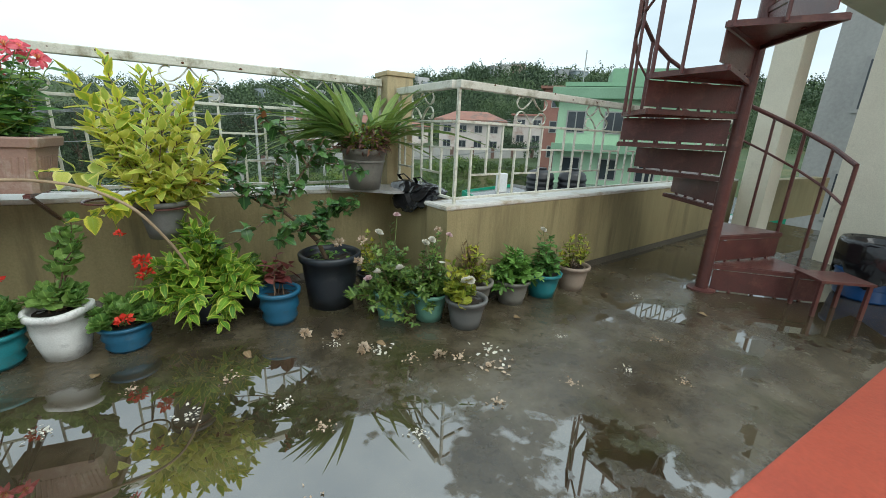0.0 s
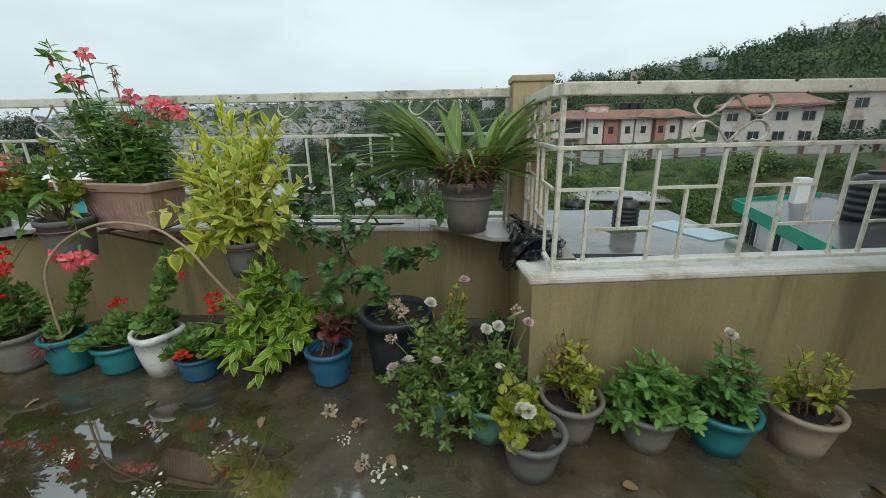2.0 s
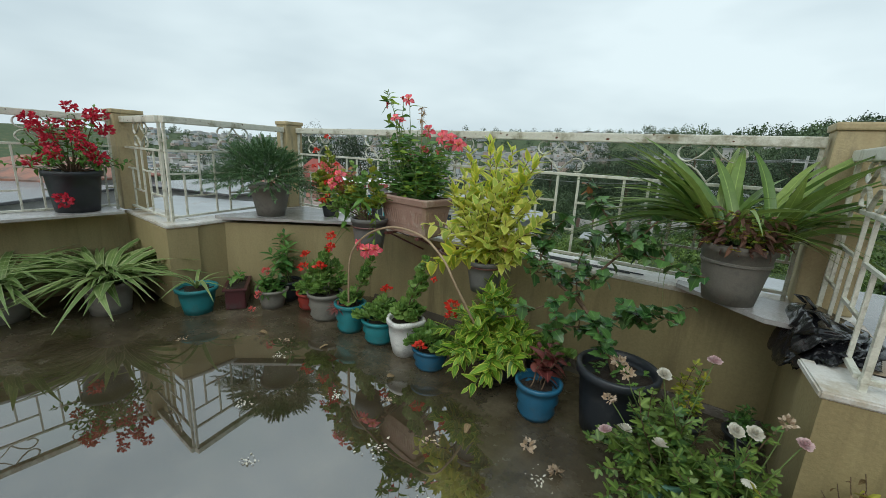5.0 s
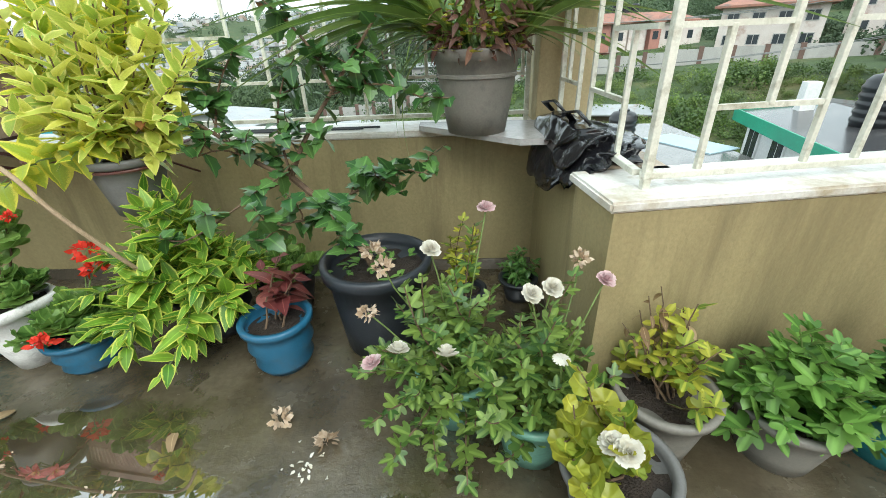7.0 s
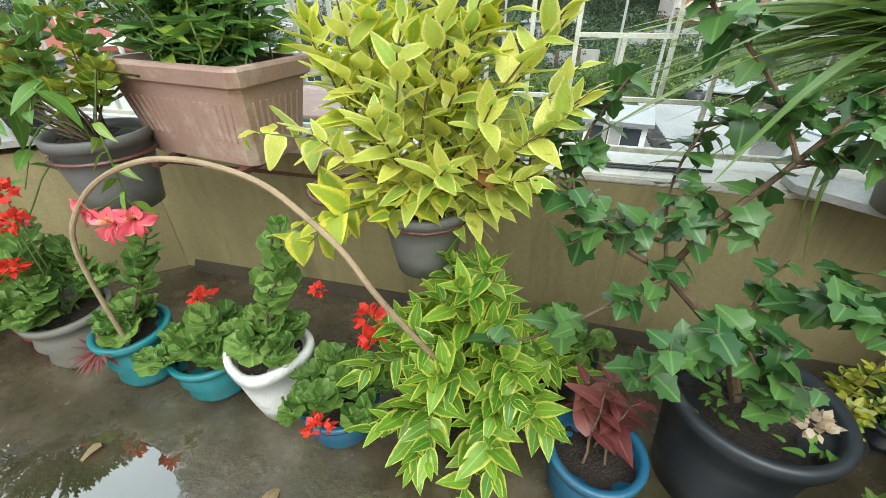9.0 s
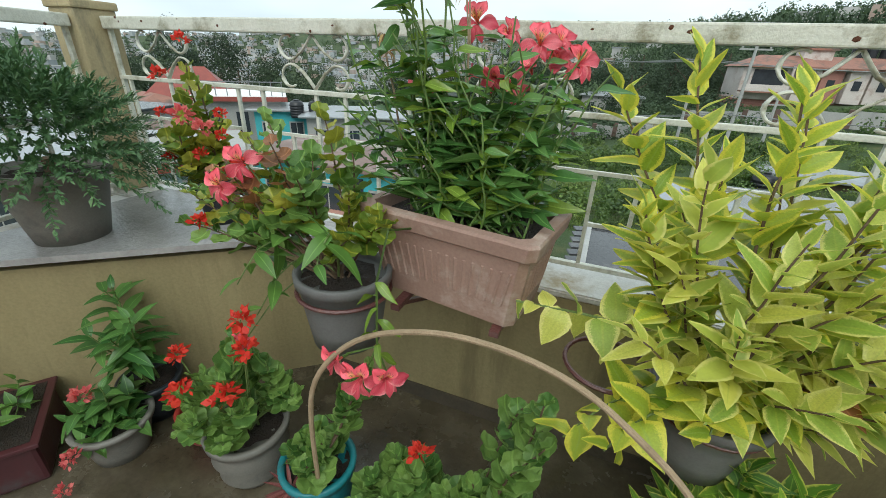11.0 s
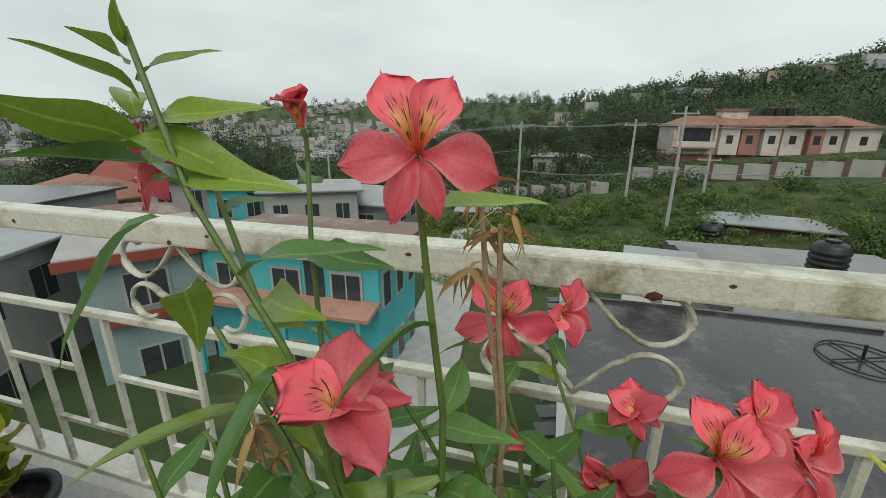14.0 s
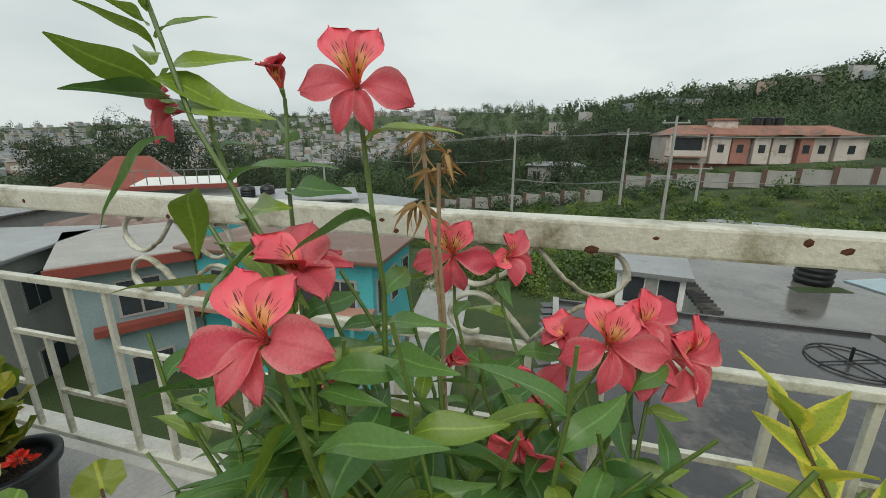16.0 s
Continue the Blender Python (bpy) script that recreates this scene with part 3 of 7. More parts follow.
MAT_GRASS = surface("garden_grass", (0.052, 0.086, 0.026), (0.03, 0.05, 0.016), 0.9, 0.35, 9, 0.6, stain=(0.14, 0.125, 0.05), stain_scale=0.12, stain_at=0.62, dist=0.1)
bm = bmesh.new()
rs = [2.0 * 1.085 ** i for i in range(96)]
cols = 150
grid = []
for r in rs:
    grid.append([bm.verts.new((r * math.sin(a), r * math.cos(a), ground_z(r * math.sin(a), r * math.cos(a)))) for a in (2 * math.pi * k / cols for k in range(cols))])
for a, b in zip(grid, grid[1:]):
    for k in range(cols):
        bm.faces.new((a[k], b[k], b[(k + 1) % cols], a[(k + 1) % cols]))
bm.faces.new(grid[0])
bmesh.ops.recalc_face_normals(bm, faces=bm.faces)
tagged(part("ground", bm, MAT_GRASS, smooth=True), "green hilly ground with gardens, rising to wooded ridges", "ground", kind="structure")


class Soup:
    """Gathers many small pieces into one mesh, with a leaf map."""

    def __init__(self):
        self.v, self.f, self.uv, self.n = [], [], [], 0

    def add(self, verts, faces, uvs, m, s=1.0):
        a = np.asarray(verts, dtype=float) * s
        r = np.array(m.to_3x3())
        a = a @ r.T + np.array(m.translation)
        self.v.append(a)
        self.f.extend([[i + self.n for i in f] for f in faces])
        self.uv.append([uvs[i] for f in faces for i in f])
        self.n += len(a)

    def mesh(self, name, material, smooth=True):
        me = bpy.data.meshes.new(name)
        if self.n:
            me.from_pydata(np.vstack(self.v).tolist(), [], self.f)
            layer = me.uv_layers.new(name="UVMap")
            layer.data.foreach_set("uv", np.array([c for g in self.uv for c in g], dtype=np.float32).ravel())
            if smooth:
                me.polygons.foreach_set("use_smooth", [True] * len(me.polygons))
        me.materials.append(material)
        return me


def blade(shape, rows=5, fold=0.18, droop=0.3, width=0.4, wave=0.0):
    """One leaf along +y, 1 long: its points, faces and map."""
    vs, fs, uv = [], [], []
    for i in range(rows + 1):
        v = i / rows
        if shape == "lance":
            w = math.sin(math.pi * min(1, v * 0.93 + 0.05) ** 0.8)
        elif shape == "ovate":
            w = math.sin(math.pi * min(1, v * 0.95 + 0.04) ** 0.62)
        elif shape == "strap":
            w = min(1, 0.45 + 2 * v) * (1 - max(0, v - 0.6) / 0.4 * 0.95)
        elif shape == "petal":
            w = math.sin(math.pi * min(1, v * 0.86 + 0.03) ** 1.7) * 1.0 + 0.12
        else:
            w = math.sqrt(max(0.0, 1 - (2 * v - 1) ** 2)) * (1 + 0.12 * (i % 2))
        w *= width / 2
        z = -droop * v * v
        y = v * (1 - 0.25 * droop * v)
        for k, u in enumerate((-1, 0, 1)):
            vs.append((u * w, y, z + fold * abs(u) * w + wave * math.sin(7 * v + u) * 0.1))
            uv.append((0.5 + 0.5 * u, v))
        if i:
            b = 3 * i
            fs += [(b - 3, b - 2, b + 1, b), (b - 2, b - 1, b + 2, b + 1)]
    return vs, fs, uv


LEAF_FAR = ([(-0.4, 0.5, 0), (0, 0, -0.05), (0.4, 0.5, 0), (0, 1, -0.05)], [(0, 1, 2, 3)], [(0, 0.5), (0.5, 0), (1, 0.5), (0.5, 1)])


# woods on the slopes: one mass of small leaf clumps
MAT_WEEDS = leafy("weed_leaves", (0.11, 0.18, 0.04), (0.21, 0.28, 0.075), rough=0.6, through=0.2, patchy=0.35)
MAT_WOODS = leafy("wood_leaves", (0.05, 0.088, 0.042), (0.085, 0.135, 0.062), rough=0.7, through=0.15, patchy=0.05)
MAT_BUSH = leafy("garden_leaves", (0.06, 0.125, 0.025), (0.15, 0.23, 0.05), rough=0.55, through=0.2, patchy=0.35)
MAT_TREES = leafy("tree_leaves", (0.028, 0.052, 0.024), (0.055, 0.088, 0.038), rough=0.7, through=0.12, patchy=0.12)
MAT_BARK = surface("bark", (0.12, 0.085, 0.055), (0.06, 0.045, 0.03), 0.9, 12, 80, 0.6)


def crown_kit(seed, leaves, size):
    """A ready crown of unit radius: leaf clumps laid over seven lobes, facing outwards."""
    q = random.Random(seed)
    lobes = [(q.gauss(0, 0.38), q.gauss(0, 0.38), q.uniform(0.2, 0.95), q.uniform(0.36, 0.62)) for _ in range(8)]
    sp = Soup()
    for i in range(leaves):
        lx, ly, lz, lr = lobes[i % 8]
        d = Vector((q.gauss(0, 1), q.gauss(0, 1), q.gauss(0.35, 0.8))).normalized()
        p = Vector((lx, ly, lz)) + d * lr * q.uniform(0.9, 1.07)
        n = (d + Vector((q.gauss(0, 0.17), q.gauss(0, 0.17), q.gauss(0.1, 0.17)))).normalized()
        sp.add(*LEAF_FAR, Matrix.Translation(p) @ n.to_track_quat("Z", "Y").to_matrix().to_4x4() @ pose(0, 0, 0, 0, 0, q.uniform(0, 360)), size * q.uniform(0.6, 1.4))
    return np.vstack(sp.v), sp.f, [(0.5 + 0.5 * math.sin(k), 0.5) for k in range(sp.n)]


FAR_KITS = [crown_kit(60 + k, 130, 0.19) for k in range(5)]
MID_KITS = [crown_kit(70 + k, 620, 0.085) for k in range(4)]
NEAR_KITS = [crown_kit(80 + k, 1500, 0.062) for k in range(4)]
BUSH_KITS = [crown_kit(90 + k, 190, 0.165) for k in range(5)]


def plant_kit(soup, rnd, kits, x, y, z, r, h):
    soup.add(*rnd.choice(kits), pose(x, y, z, 0, 0, rnd.uniform(0, 360)) @ Matrix.Diagonal((r, r, h, 1)))


rnd = random.Random(4)
soup = Soup()
for i in range(3500):
    az = rnd.uniform(-75, 80)
    r = 75 * (11 ** rnd.random()) if az < 4 else rnd.uniform(88 if az < 28 else 120, 310)
    x, y = r * math.sin(math.radians(az)), r * math.cos(math.radians(az))
    if az < -14 and r > 170 and rnd.random() < 0.25:
        continue
    s = rnd.uniform(1.8, 3.6) * (1 + r / 700)
    plant_kit(soup, rnd, MID_KITS if r < 155 else FAR_KITS, x, y, ground_z(x, y) - 0.9, s, s * rnd.uniform(1.0, 1.7))
me = soup.mesh("woods", MAT_WOODS)
tagged(new("woods", me), "dark green woods covering the far slopes", "woods", kind="stuff")

# scrub in the gardens below the terrace, in patches of two greens
for mat_, label_, seed_ in ((MAT_BUSH, "rank green scrub and weeds in the gardens below", 0), (MAT_WEEDS, "pale yellow-green weeds and vegetable rows in the gardens", 1)):
    soup = Soup()
    for i in range(2300):
        az = rnd.uniform(-30, 62)
        r = rnd.uniform(24, 50)
        x, y = r * math.sin(math.radians(az)), r * math.cos(math.radians(az))
        if x > 1 and y < 24 or (x < -8 and y < 32):
            continue
        patch_ = noise.noise(Vector((x * 0.16, y * 0.16, 5)))
        if (patch_ > -0.02) != bool(seed_):
            continue
        s = rnd.uniform(0.35, 1.25) * (0.6 if seed_ else 1)
        plant_kit(soup, rnd, BUSH_KITS, x, y, ground_z(x, y) - 0.15, s, s * rnd.uniform(0.6, 1.4))
    tagged(new("scrub", soup.mesh("scrub", mat_)), label_, "scrub", kind="stuff")

# bushes on the rough ground between the boundary walls and the woods
soup = Soup()
for i in range(1300):
    az = rnd.uniform(-40, 50)
    r = rnd.uniform(51, 100)
    x, y = r * math.sin(math.radians(az)), r * math.cos(math.radians(az))
    if 13 < x < 40 and y < 80:
        continue
    s = rnd.uniform(0.6, 2.0)
    plant_kit(soup, rnd, BUSH_KITS, x, y, ground_z(x, y) - 0.2, s, s * rnd.uniform(0.6, 1.2))
tagged(new("scrub", soup.mesh("scrub", MAT_WOODS)), "dark green bushes on rough ground below the woods", "scrub", kind="stuff")
soup = Soup()
for i in range(70):
    k = i / 69
    x, y = 9.0 + 18.5 * k, 56.9 - 6.8 * k
    s = rnd.uniform(0.5, 1.0)
    plant_kit(soup, rnd, BUSH_KITS, x + rnd.uniform(-0.3, 0.3), y + rnd.uniform(0.2, 0.9), -4.45 + 2.0 * k + rnd.uniform(0.7, 1.3), s, s * 0.8)
tagged(new("hedge", soup.mesh("hedge", MAT_BUSH)), "green creeper growing over the white boundary wall", "hedge", kind="stuff")

# a dense row of tall trees behind the white boundary wall, and dark pines in the town
TREES = [(-34, 92, 13), (-27, 88, 12), (-22, 94, 14), (-16, 90, 13.5), (-11, 86, 12.5), (-6, 92, 13), (-2, 88, 11.5), (3, 94, 11), (8, 88, 10), (12, 95, 10), (-40, 80, 13), (-46, 86, 14), (1, 68, 8), (9, 74, 8), (-19, 74, 11), (-13, 70, 10), (15, 84, 9), (20, 90, 9)]
PINES = [(-53, 33, 9), (-51, 36, 9.5), (-57, 43, 12), (-55, 47, 13), (-52, 50, 12), (-49, 53, 11), (-60, 40, 10), (-44, 56, 10)]
for i, (x, y, h) in enumerate(TREES + PINES):
    z = ground_z(x, y) - 0.3
    pine = i >= len(TREES)
    t = thing("tree", x, y, z, "dark spreading pine among the town houses" if pine else "tall dark green tree beyond the boundary wall", "tree", group="pines in the town" if pine else "trees behind the wall")
    part("trunk", tube(bmesh.new(), [(0, 0, 0), (0.2, 0.1, h * 0.4), (0.1, 0, h * 0.8)], 0.3, 7, 0.1), MAT_BARK, t)
    for a in (20, 150, 265):
        c_, s_ = math.cos(math.radians(a)), math.sin(math.radians(a))
        part("limb", tube(bmesh.new(), [(0.15, 0.05, h * 0.42), (1.0 * c_, 1.0 * s_, h * 0.55), (2.4 * c_, 2.4 * s_, h * 0.68)], 0.12, 5, 0.04), MAT_BARK, t)
    sp = Soup()
    for k in range(3):
        plant_kit(sp, rnd, NEAR_KITS, rnd.uniform(-1.8, 1.8), rnd.uniform(-1.2, 1.2), h * (0.42 if pine else 0.10) + k * h * 0.17, rnd.uniform(2.8, 4.2) * (1.1 if k < 2 else 0.75), h * rnd.uniform(0.28, 0.40))
    ob = new("crown", sp.mesh("crown", MAT_TREES))
    ob.parent = t

# far town on the slopes, too small to count
MAT_TOWN, nt, bs, out = nodes_of("town_walls")
geo = nt.nodes.new("ShaderNodeNewGeometry")
nt.links.new(ramp_of(nt, geo.outputs["Random Per Island"], [(0, (0.40, 0.40, 0.40)), (0.35, (0.52, 0.50, 0.48)), (0.55, (0.32, 0.36, 0.40)), (0.7, (0.43, 0.32, 0.26)), (0.85, (0.27, 0.30, 0.32)), (1, (0.54, 0.55, 0.55))]), bs.inputs["Base Color"])
bs.inputs["Roughness"].default_value = 0.8
bm = bmesh.new()
for i in range(1900):
    az = rnd.uniform(-75, -14) if i % 40 else rnd.uniform(-14, 60)
    r = 300 * 2.9 ** rnd.random() if az < -14 else rnd.uniform(200, 250)
    if az < -14 and noise.noise(Vector((r * math.sin(math.radians(az)), r * math.cos(math.radians(az)), 9)) * 0.011) < -0.25:
        continue
    x, y = r * math.sin(math.radians(az)), r * math.cos(math.radians(az))
    w, d, h = rnd.uniform(3.5, 7.5), rnd.uniform(3.5, 7), rnd.uniform(2.5, 5.5)
    z = ground_z(x, y)
    rz = rnd.uniform(0, 180)
    add_box(bm, x, y, z + h / 2, w, d, h, rz)
    if rnd.random() < 0.5:
        add_box(bm, x, y, z + h + 0.25, w * 1.12, d * 1.12, 0.5, rz)
tagged(part("far_town", bm, MAT_TOWN), "pale houses of a town scattered over the far hillside", "town", kind="stuff")

# ---- houses round the terrace ----
MAT_WHITE = surface("white_house_wall", (0.43, 0.42, 0.40), (0.29, 0.285, 0.27), 0.75, 0.8, 12, 0.1, stain=(0.42, 0.41, 0.38), stain_scale=0.5, stain_at=0.66, stretch=(1, 1, 0.4))
MAT_PALEPINK = surface("pale_pink_plaster", (0.66, 0.60, 0.56), (0.52, 0.45, 0.41), 0.8, 0.6, 12, 0.1, stain=(0.40, 0.28, 0.23), stain_scale=0.5, stain_at=0.62)
MAT_PINK = surface("pink_trim", (0.42, 0.2, 0.16), None, 0.8, 0.9, 12, 0.1)
MAT_TILEROOF = surface("red_roof", (0.36, 0.165, 0.115), (0.22, 0.11, 0.085), 0.7, 0.7, 10, 0.3, stain=(0.14, 0.10, 0.08), stain_scale=0.6, stain_at=0.56)
# near-black for window panes; also stands for shade in recess and hut openings
MAT_GLASS_SHADE = surface("dark_window_and_shade", (0.05, 0.06, 0.07), (0.03, 0.035, 0.04), 0.12, 2, 20, 0.0)
MAT_MINT = surface("mint_wall", (0.42, 0.62, 0.42), (0.36, 0.54, 0.36), 0.75, 0.8, 12, 0.1)
MAT_MINTROOF = surface("mint_trim", (0.25, 0.42, 0.28), (0.2, 0.34, 0.22), 0.7, 0.8, 12, 0.1)
MAT_TURQ = surface("turquoise_wall", (0.075, 0.46, 0.50), (0.06, 0.36, 0.40), 0.7, 0.9, 12, 0.1, stain=(0.1, 0.25, 0.26), stain_scale=0.6, stain_at=0.66)
MAT_WETROOF = surface("wet_cement_roof", (0.075, 0.075, 0.078), (0.035, 0.035, 0.037), 0.2, 0.35, 8, 0.12, stain=(0.16, 0.15, 0.14), stain_scale=0.5, stain_at=0.6)
MAT_TIN = surface("tin_sheet", (0.42, 0.44, 0.45), (0.3, 0.3, 0.3), 0.35, 0.9, 14, 0.2, metal=0.5, stain=(0.26, 0.17, 0.11), stain_scale=0.7, stain_at=0.66)
MAT_GREENTIN = surface("green_tin_edge", (0.02, 0.34, 0.2), (0.015, 0.25, 0.15), 0.4, 1.5, 14, 0.1)
MAT_TANK = surface("black_water_tank", (0.018, 0.019, 0.022), (0.012, 0.012, 0.014), 0.35, 3, 20, 0.1)
MAT_CONC = surface("pole_concrete", (0.44, 0.44, 0.42), (0.30, 0.30, 0.29), 0.8, 2, 20, 0.1)
MAT_WIRE = surface("cable", (0.24, 0.25, 0.25), None, 0.6, 5, 20, 0.0)


def house(x, y, z, w, d, h, rz, wall, roof, label, storeys=1, cols=4, slab=0.25, over=0.4, faces=("S",), trim=None, pitch=0.0, cat="house"):
    """A house: walls, roof slab or low hip, and windows with frames on the faces named."""
    t = thing("house", x, y, z, label, cat, rz)
    part("wall", a_box(0, 0, h / 2 - 1.0, w, d, h + 2.0), wall, t)
    bm = bmesh.new()
    add_box(bm, 0, 0, h + slab / 2 + 0.002, w + 2 * over, d + 2 * over, slab, bevel=0.04)
    rf = part("roof", bm, roof, t)
    if pitch:
        bm = bmesh.new()
        k = [bm.verts.new(p) for p in ((-w / 2 - over, -d / 2 - over, 0), (w / 2 + over, -d / 2 - over, 0), (w / 2 + over, d / 2 + over, 0), (-w / 2 - over, d / 2 + over, 0), (-w / 2 + d / 3, 0, pitch), (w / 2 - d / 3, 0, pitch))]
        for f in ((0, 1, 5, 4), (1, 2, 5), (2, 3, 4, 5), (3, 0, 4), (3, 2, 1, 0)):
            bm.faces.new([k[i] for i in f])
        part("roof_hip", bm, roof, rf, at=pose(0, 0, h + slab + 0.004))
    sh = h / storeys
    for face in faces:
        ln = w if face in "NS" else d
        for s in range(storeys):
            for c in range(cols):
                u = (c + 0.5) / cols * ln - ln / 2
                zz = s * sh + sh * 0.52
                ww, hh = min(1.2, ln / cols * 0.45), sh * 0.42
                fx, fy, a = {"S": (u, -d / 2, 0), "N": (u, d / 2, 180), "W": (-w / 2, u, -90), "E": (w / 2, u, 90)}[face]
                win = part("window", a_box(0, -0.02, 0, ww + 0.16, 0.06, hh + 0.16), trim or MAT_WHITE, t, at=pose(fx, fy, zz, 0, 0, a))
                part("pane", a_box(-ww * 0.26, -0.055, 0, ww * 0.46, 0.02, hh), MAT_GLASS_SHADE, win)
                part("pane", a_box(ww * 0.26, -0.055, 0, ww * 0.46, 0.02, hh), MAT_GLASS_SHADE, win)
    return t


def tank(x, y, z, s=1.0, label="black ribbed plastic water tank on a roof"):
    t = thing("water_tank", x, y, z, label, "water tank", group="roof water tanks")
    prof = [(0.50, 0.0)]
    for i in range(5):
        b = 0.06 + i * 0.19
        prof += [(0.50, b), (0.53, b + 0.04), (0.53, b + 0.1), (0.50, b + 0.14)]
    prof += [(0.49, 1.05), (0.40, 1.16), (0.2, 1.22)]
    part("body", lathe(bmesh.new(), [(r * s, h * s) for r, h in prof], 24), MAT_TANK, t, smooth=True)
    part("lid", lathe(bmesh.new(), [(0.21 * s, 1.222 * s), (0.21 * s, 1.27 * s), (0.18 * s, 1.29 * s)], 20), MAT_TANK, t)
    return t


# long pink-trimmed house beyond the gardens
ph = thing("house", 26.6, 74.8, -2.0, "long white house with red-brown roof and pink porch bays", "house", 5)
part("wall", a_box(0, 0, 1.9, 25, 7, 3.8), MAT_PALEPINK, ph)
for i, (u, w, mt, zz) in enumerate([(-9.7, 4.2, MAT_GLASS_SHADE, 2.0), (-5.6, 2.4, MAT_PALEPINK, 0), (-2.9, 2.2, MAT_PINK, 0), (-0.4, 2.0, MAT_PALEPINK, 0), (2.4, 2.6, MAT_PALEPINK, 0), (5.0, 1.6, MAT_PINK, 0), (7.2, 2.2, MAT_PALEPINK, 0), (10.4, 3.6, MAT_PALEPINK, 0)]):
    dp = 0.6 + 0.5 * (i % 2)
    bay = part("bay", a_box(u, -3.5 - dp / 2, 1.95, w, dp, 3.7), MAT_PALEPINK if mt is MAT_GLASS_SHADE else mt, ph)
    part("window", a_box(u, -3.53 - dp, 2.2, 0.8 if mt is not MAT_GLASS_SHADE else 3.0, 0.05, 1.1), MAT_GLASS_SHADE, bay)
    part("canopy", a_box(u, -3.7 - dp / 2, 4.0, w + 0.5, dp + 0.9, 0.22), MAT_TILEROOF, bay)
bm = bmesh.new()
k = [bm.verts.new(p) for p in ((-12.9, -4.0, 0), (12.9, -4.0, 0), (12.9, 4.0, 0), (-12.9, 4.0, 0), (-10, 0, 1.5), (10, 0, 1.5))]
for f in ((0, 1, 5, 4), (1, 2, 5), (2, 3, 4, 5), (3, 0, 4), (3, 2, 1, 0)):
    bm.faces.new([k[i] for i in f])
part("roof", bm, MAT_TILEROOF, ph, at=pose(0, 0, 3.95))
part("chimney_block", a_box(-4.0, 0, 5.5, 3.2, 2.4, 1.3), MAT_PALEPINK, ph)
part("block_roof", a_box(-4.0, 0, 6.25, 3.8, 3.0, 0.25), MAT_TILEROOF, ph)
part("plinth", a_box(0, 0.2, -1.6, 25.4, 7.2, 3.2), MAT_PINK, ph)
part("balcony", a_box(-10.2, -4.9, 1.0, 5.0, 1.6, 0.18), MAT_TILEROOF, ph)
part("balcony_wall", a_box(-10.2, -5.65, 1.5, 5.0, 0.1, 0.8), MAT_PALEPINK, ph)
# flat dark panel: the balcony recess's shade put in as colour
part("recess_shade_panel", a_box(-9.7, -4.14, 2.7, 3.6, 0.05, 1.9), MAT_GLASS_SHADE, ph)
for u in (-12.6, -7.8):
    part("post", a_box(u, -5.6, 2.6, 0.22, 0.22, 3.0), MAT_PALEPINK, ph)
for u, w_ in ((-5.6, 3.4), (2.4, 3.6), (7.2, 3.2)):
    bm = bmesh.new()
    k = [bm.verts.new(p) for p in ((u - w_ / 2, -5.2, 4.12), (u + w_ / 2, -5.2, 4.12), (u + w_ / 2, -1.5, 4.12), (u - w_ / 2, -1.5, 4.12), (u, -3.9, 5.0), (u, -1.6, 5.2))]
    for f in ((0, 1, 4), (1, 2, 5, 4), (3, 0, 4, 5), (2, 3, 5), (3, 2, 1, 0)):
        bm.faces.new([k[i] for i in f])
    part("bay_roof", bm, MAT_TILEROOF, ph)
for dx in (0, 1.5, 3.0):
    part("roof_tank", lathe(bmesh.new(), [(0.62, 0), (0.62, 1.2), (0.4, 1.4)], 14, dx + 0.8, 0.6, 5.3), MAT_TANK, ph)

# white boundary walls in panels
MAT_PIER = surface("brown_pier", (0.16, 0.10, 0.08), None, 0.8, 0.9, 12, 0.1)
def boundary(p, q, n, h, label):
    p, q = Vector(p), Vector(q)
    t = thing("boundary_wall", p.x, p.y, 0, label, "boundary wall")
    d = q - p
    ang = math.degrees(math.atan2(d.y, d.x))
    for i in range(n):
        a = d * (i / n)
        b = d * ((i + 1) / n)
        m = (a + b) / 2
        z = p.z + m.z
        part("panel", a_box(m.x, m.y, z + h / 2, (b - a).to_2d().length * 0.86, 0.2, h, ang), MAT_WHITE, t)
        part("pier", a_box(a.x, a.y, z + h / 2 + 0.05, 0.45, 0.35, h + 0.1, ang), MAT_PIER, t)
    return t


boundary((-15.3, 55.5, -8.2), (4.6, 51.0, -5.4), 9, 1.4, "stepped white boundary wall panels with pink piers")
boundary((7.4, 56.9, -4.6), (27.7, 49.6, -2.5), 8, 1.6, "white boundary wall panels below the long house")
boundary((27.7, 49.6, -2.5), (52, 40, -2.2), 9, 1.6, "white boundary wall panels along the garden")

# neighbours seen past the stair
house(38.5, 56.0, -1.6, 9.5, 7, 4.4, -35, MAT_PALEPINK, MAT_TILEROOF, "white two-storey house with red roof and porch", 2, 4, over=0.8, faces=("S", "W"), pitch=1.4)
house(50, 53.0, -0.6, 7.5, 7, 4.8, -45, MAT_PALEPINK, MAT_PINK, "white plastered house on the far slope", 2, 3, faces=("S", "W"))
house(33.5, 30.5, -1.5, 5.5, 6, 7.0, -50, MAT_PINK, MAT_TILEROOF, "pale red house behind the green one", 3, 2, faces=("S", "W"))
gh = house(27.5, 20.0, -5.4, 9.5, 8.0, 9.0, -48, MAT_MINT, MAT_MINTROOF, "tall mint green house with stepped roof edges", 3, 4, slab=0.7, over=0.5, faces=("S", "W"))
part("balcony", a_box(0, -4.5, 5.9, 9.9, 1.0, 0.5), MAT_MINTROOF, gh)
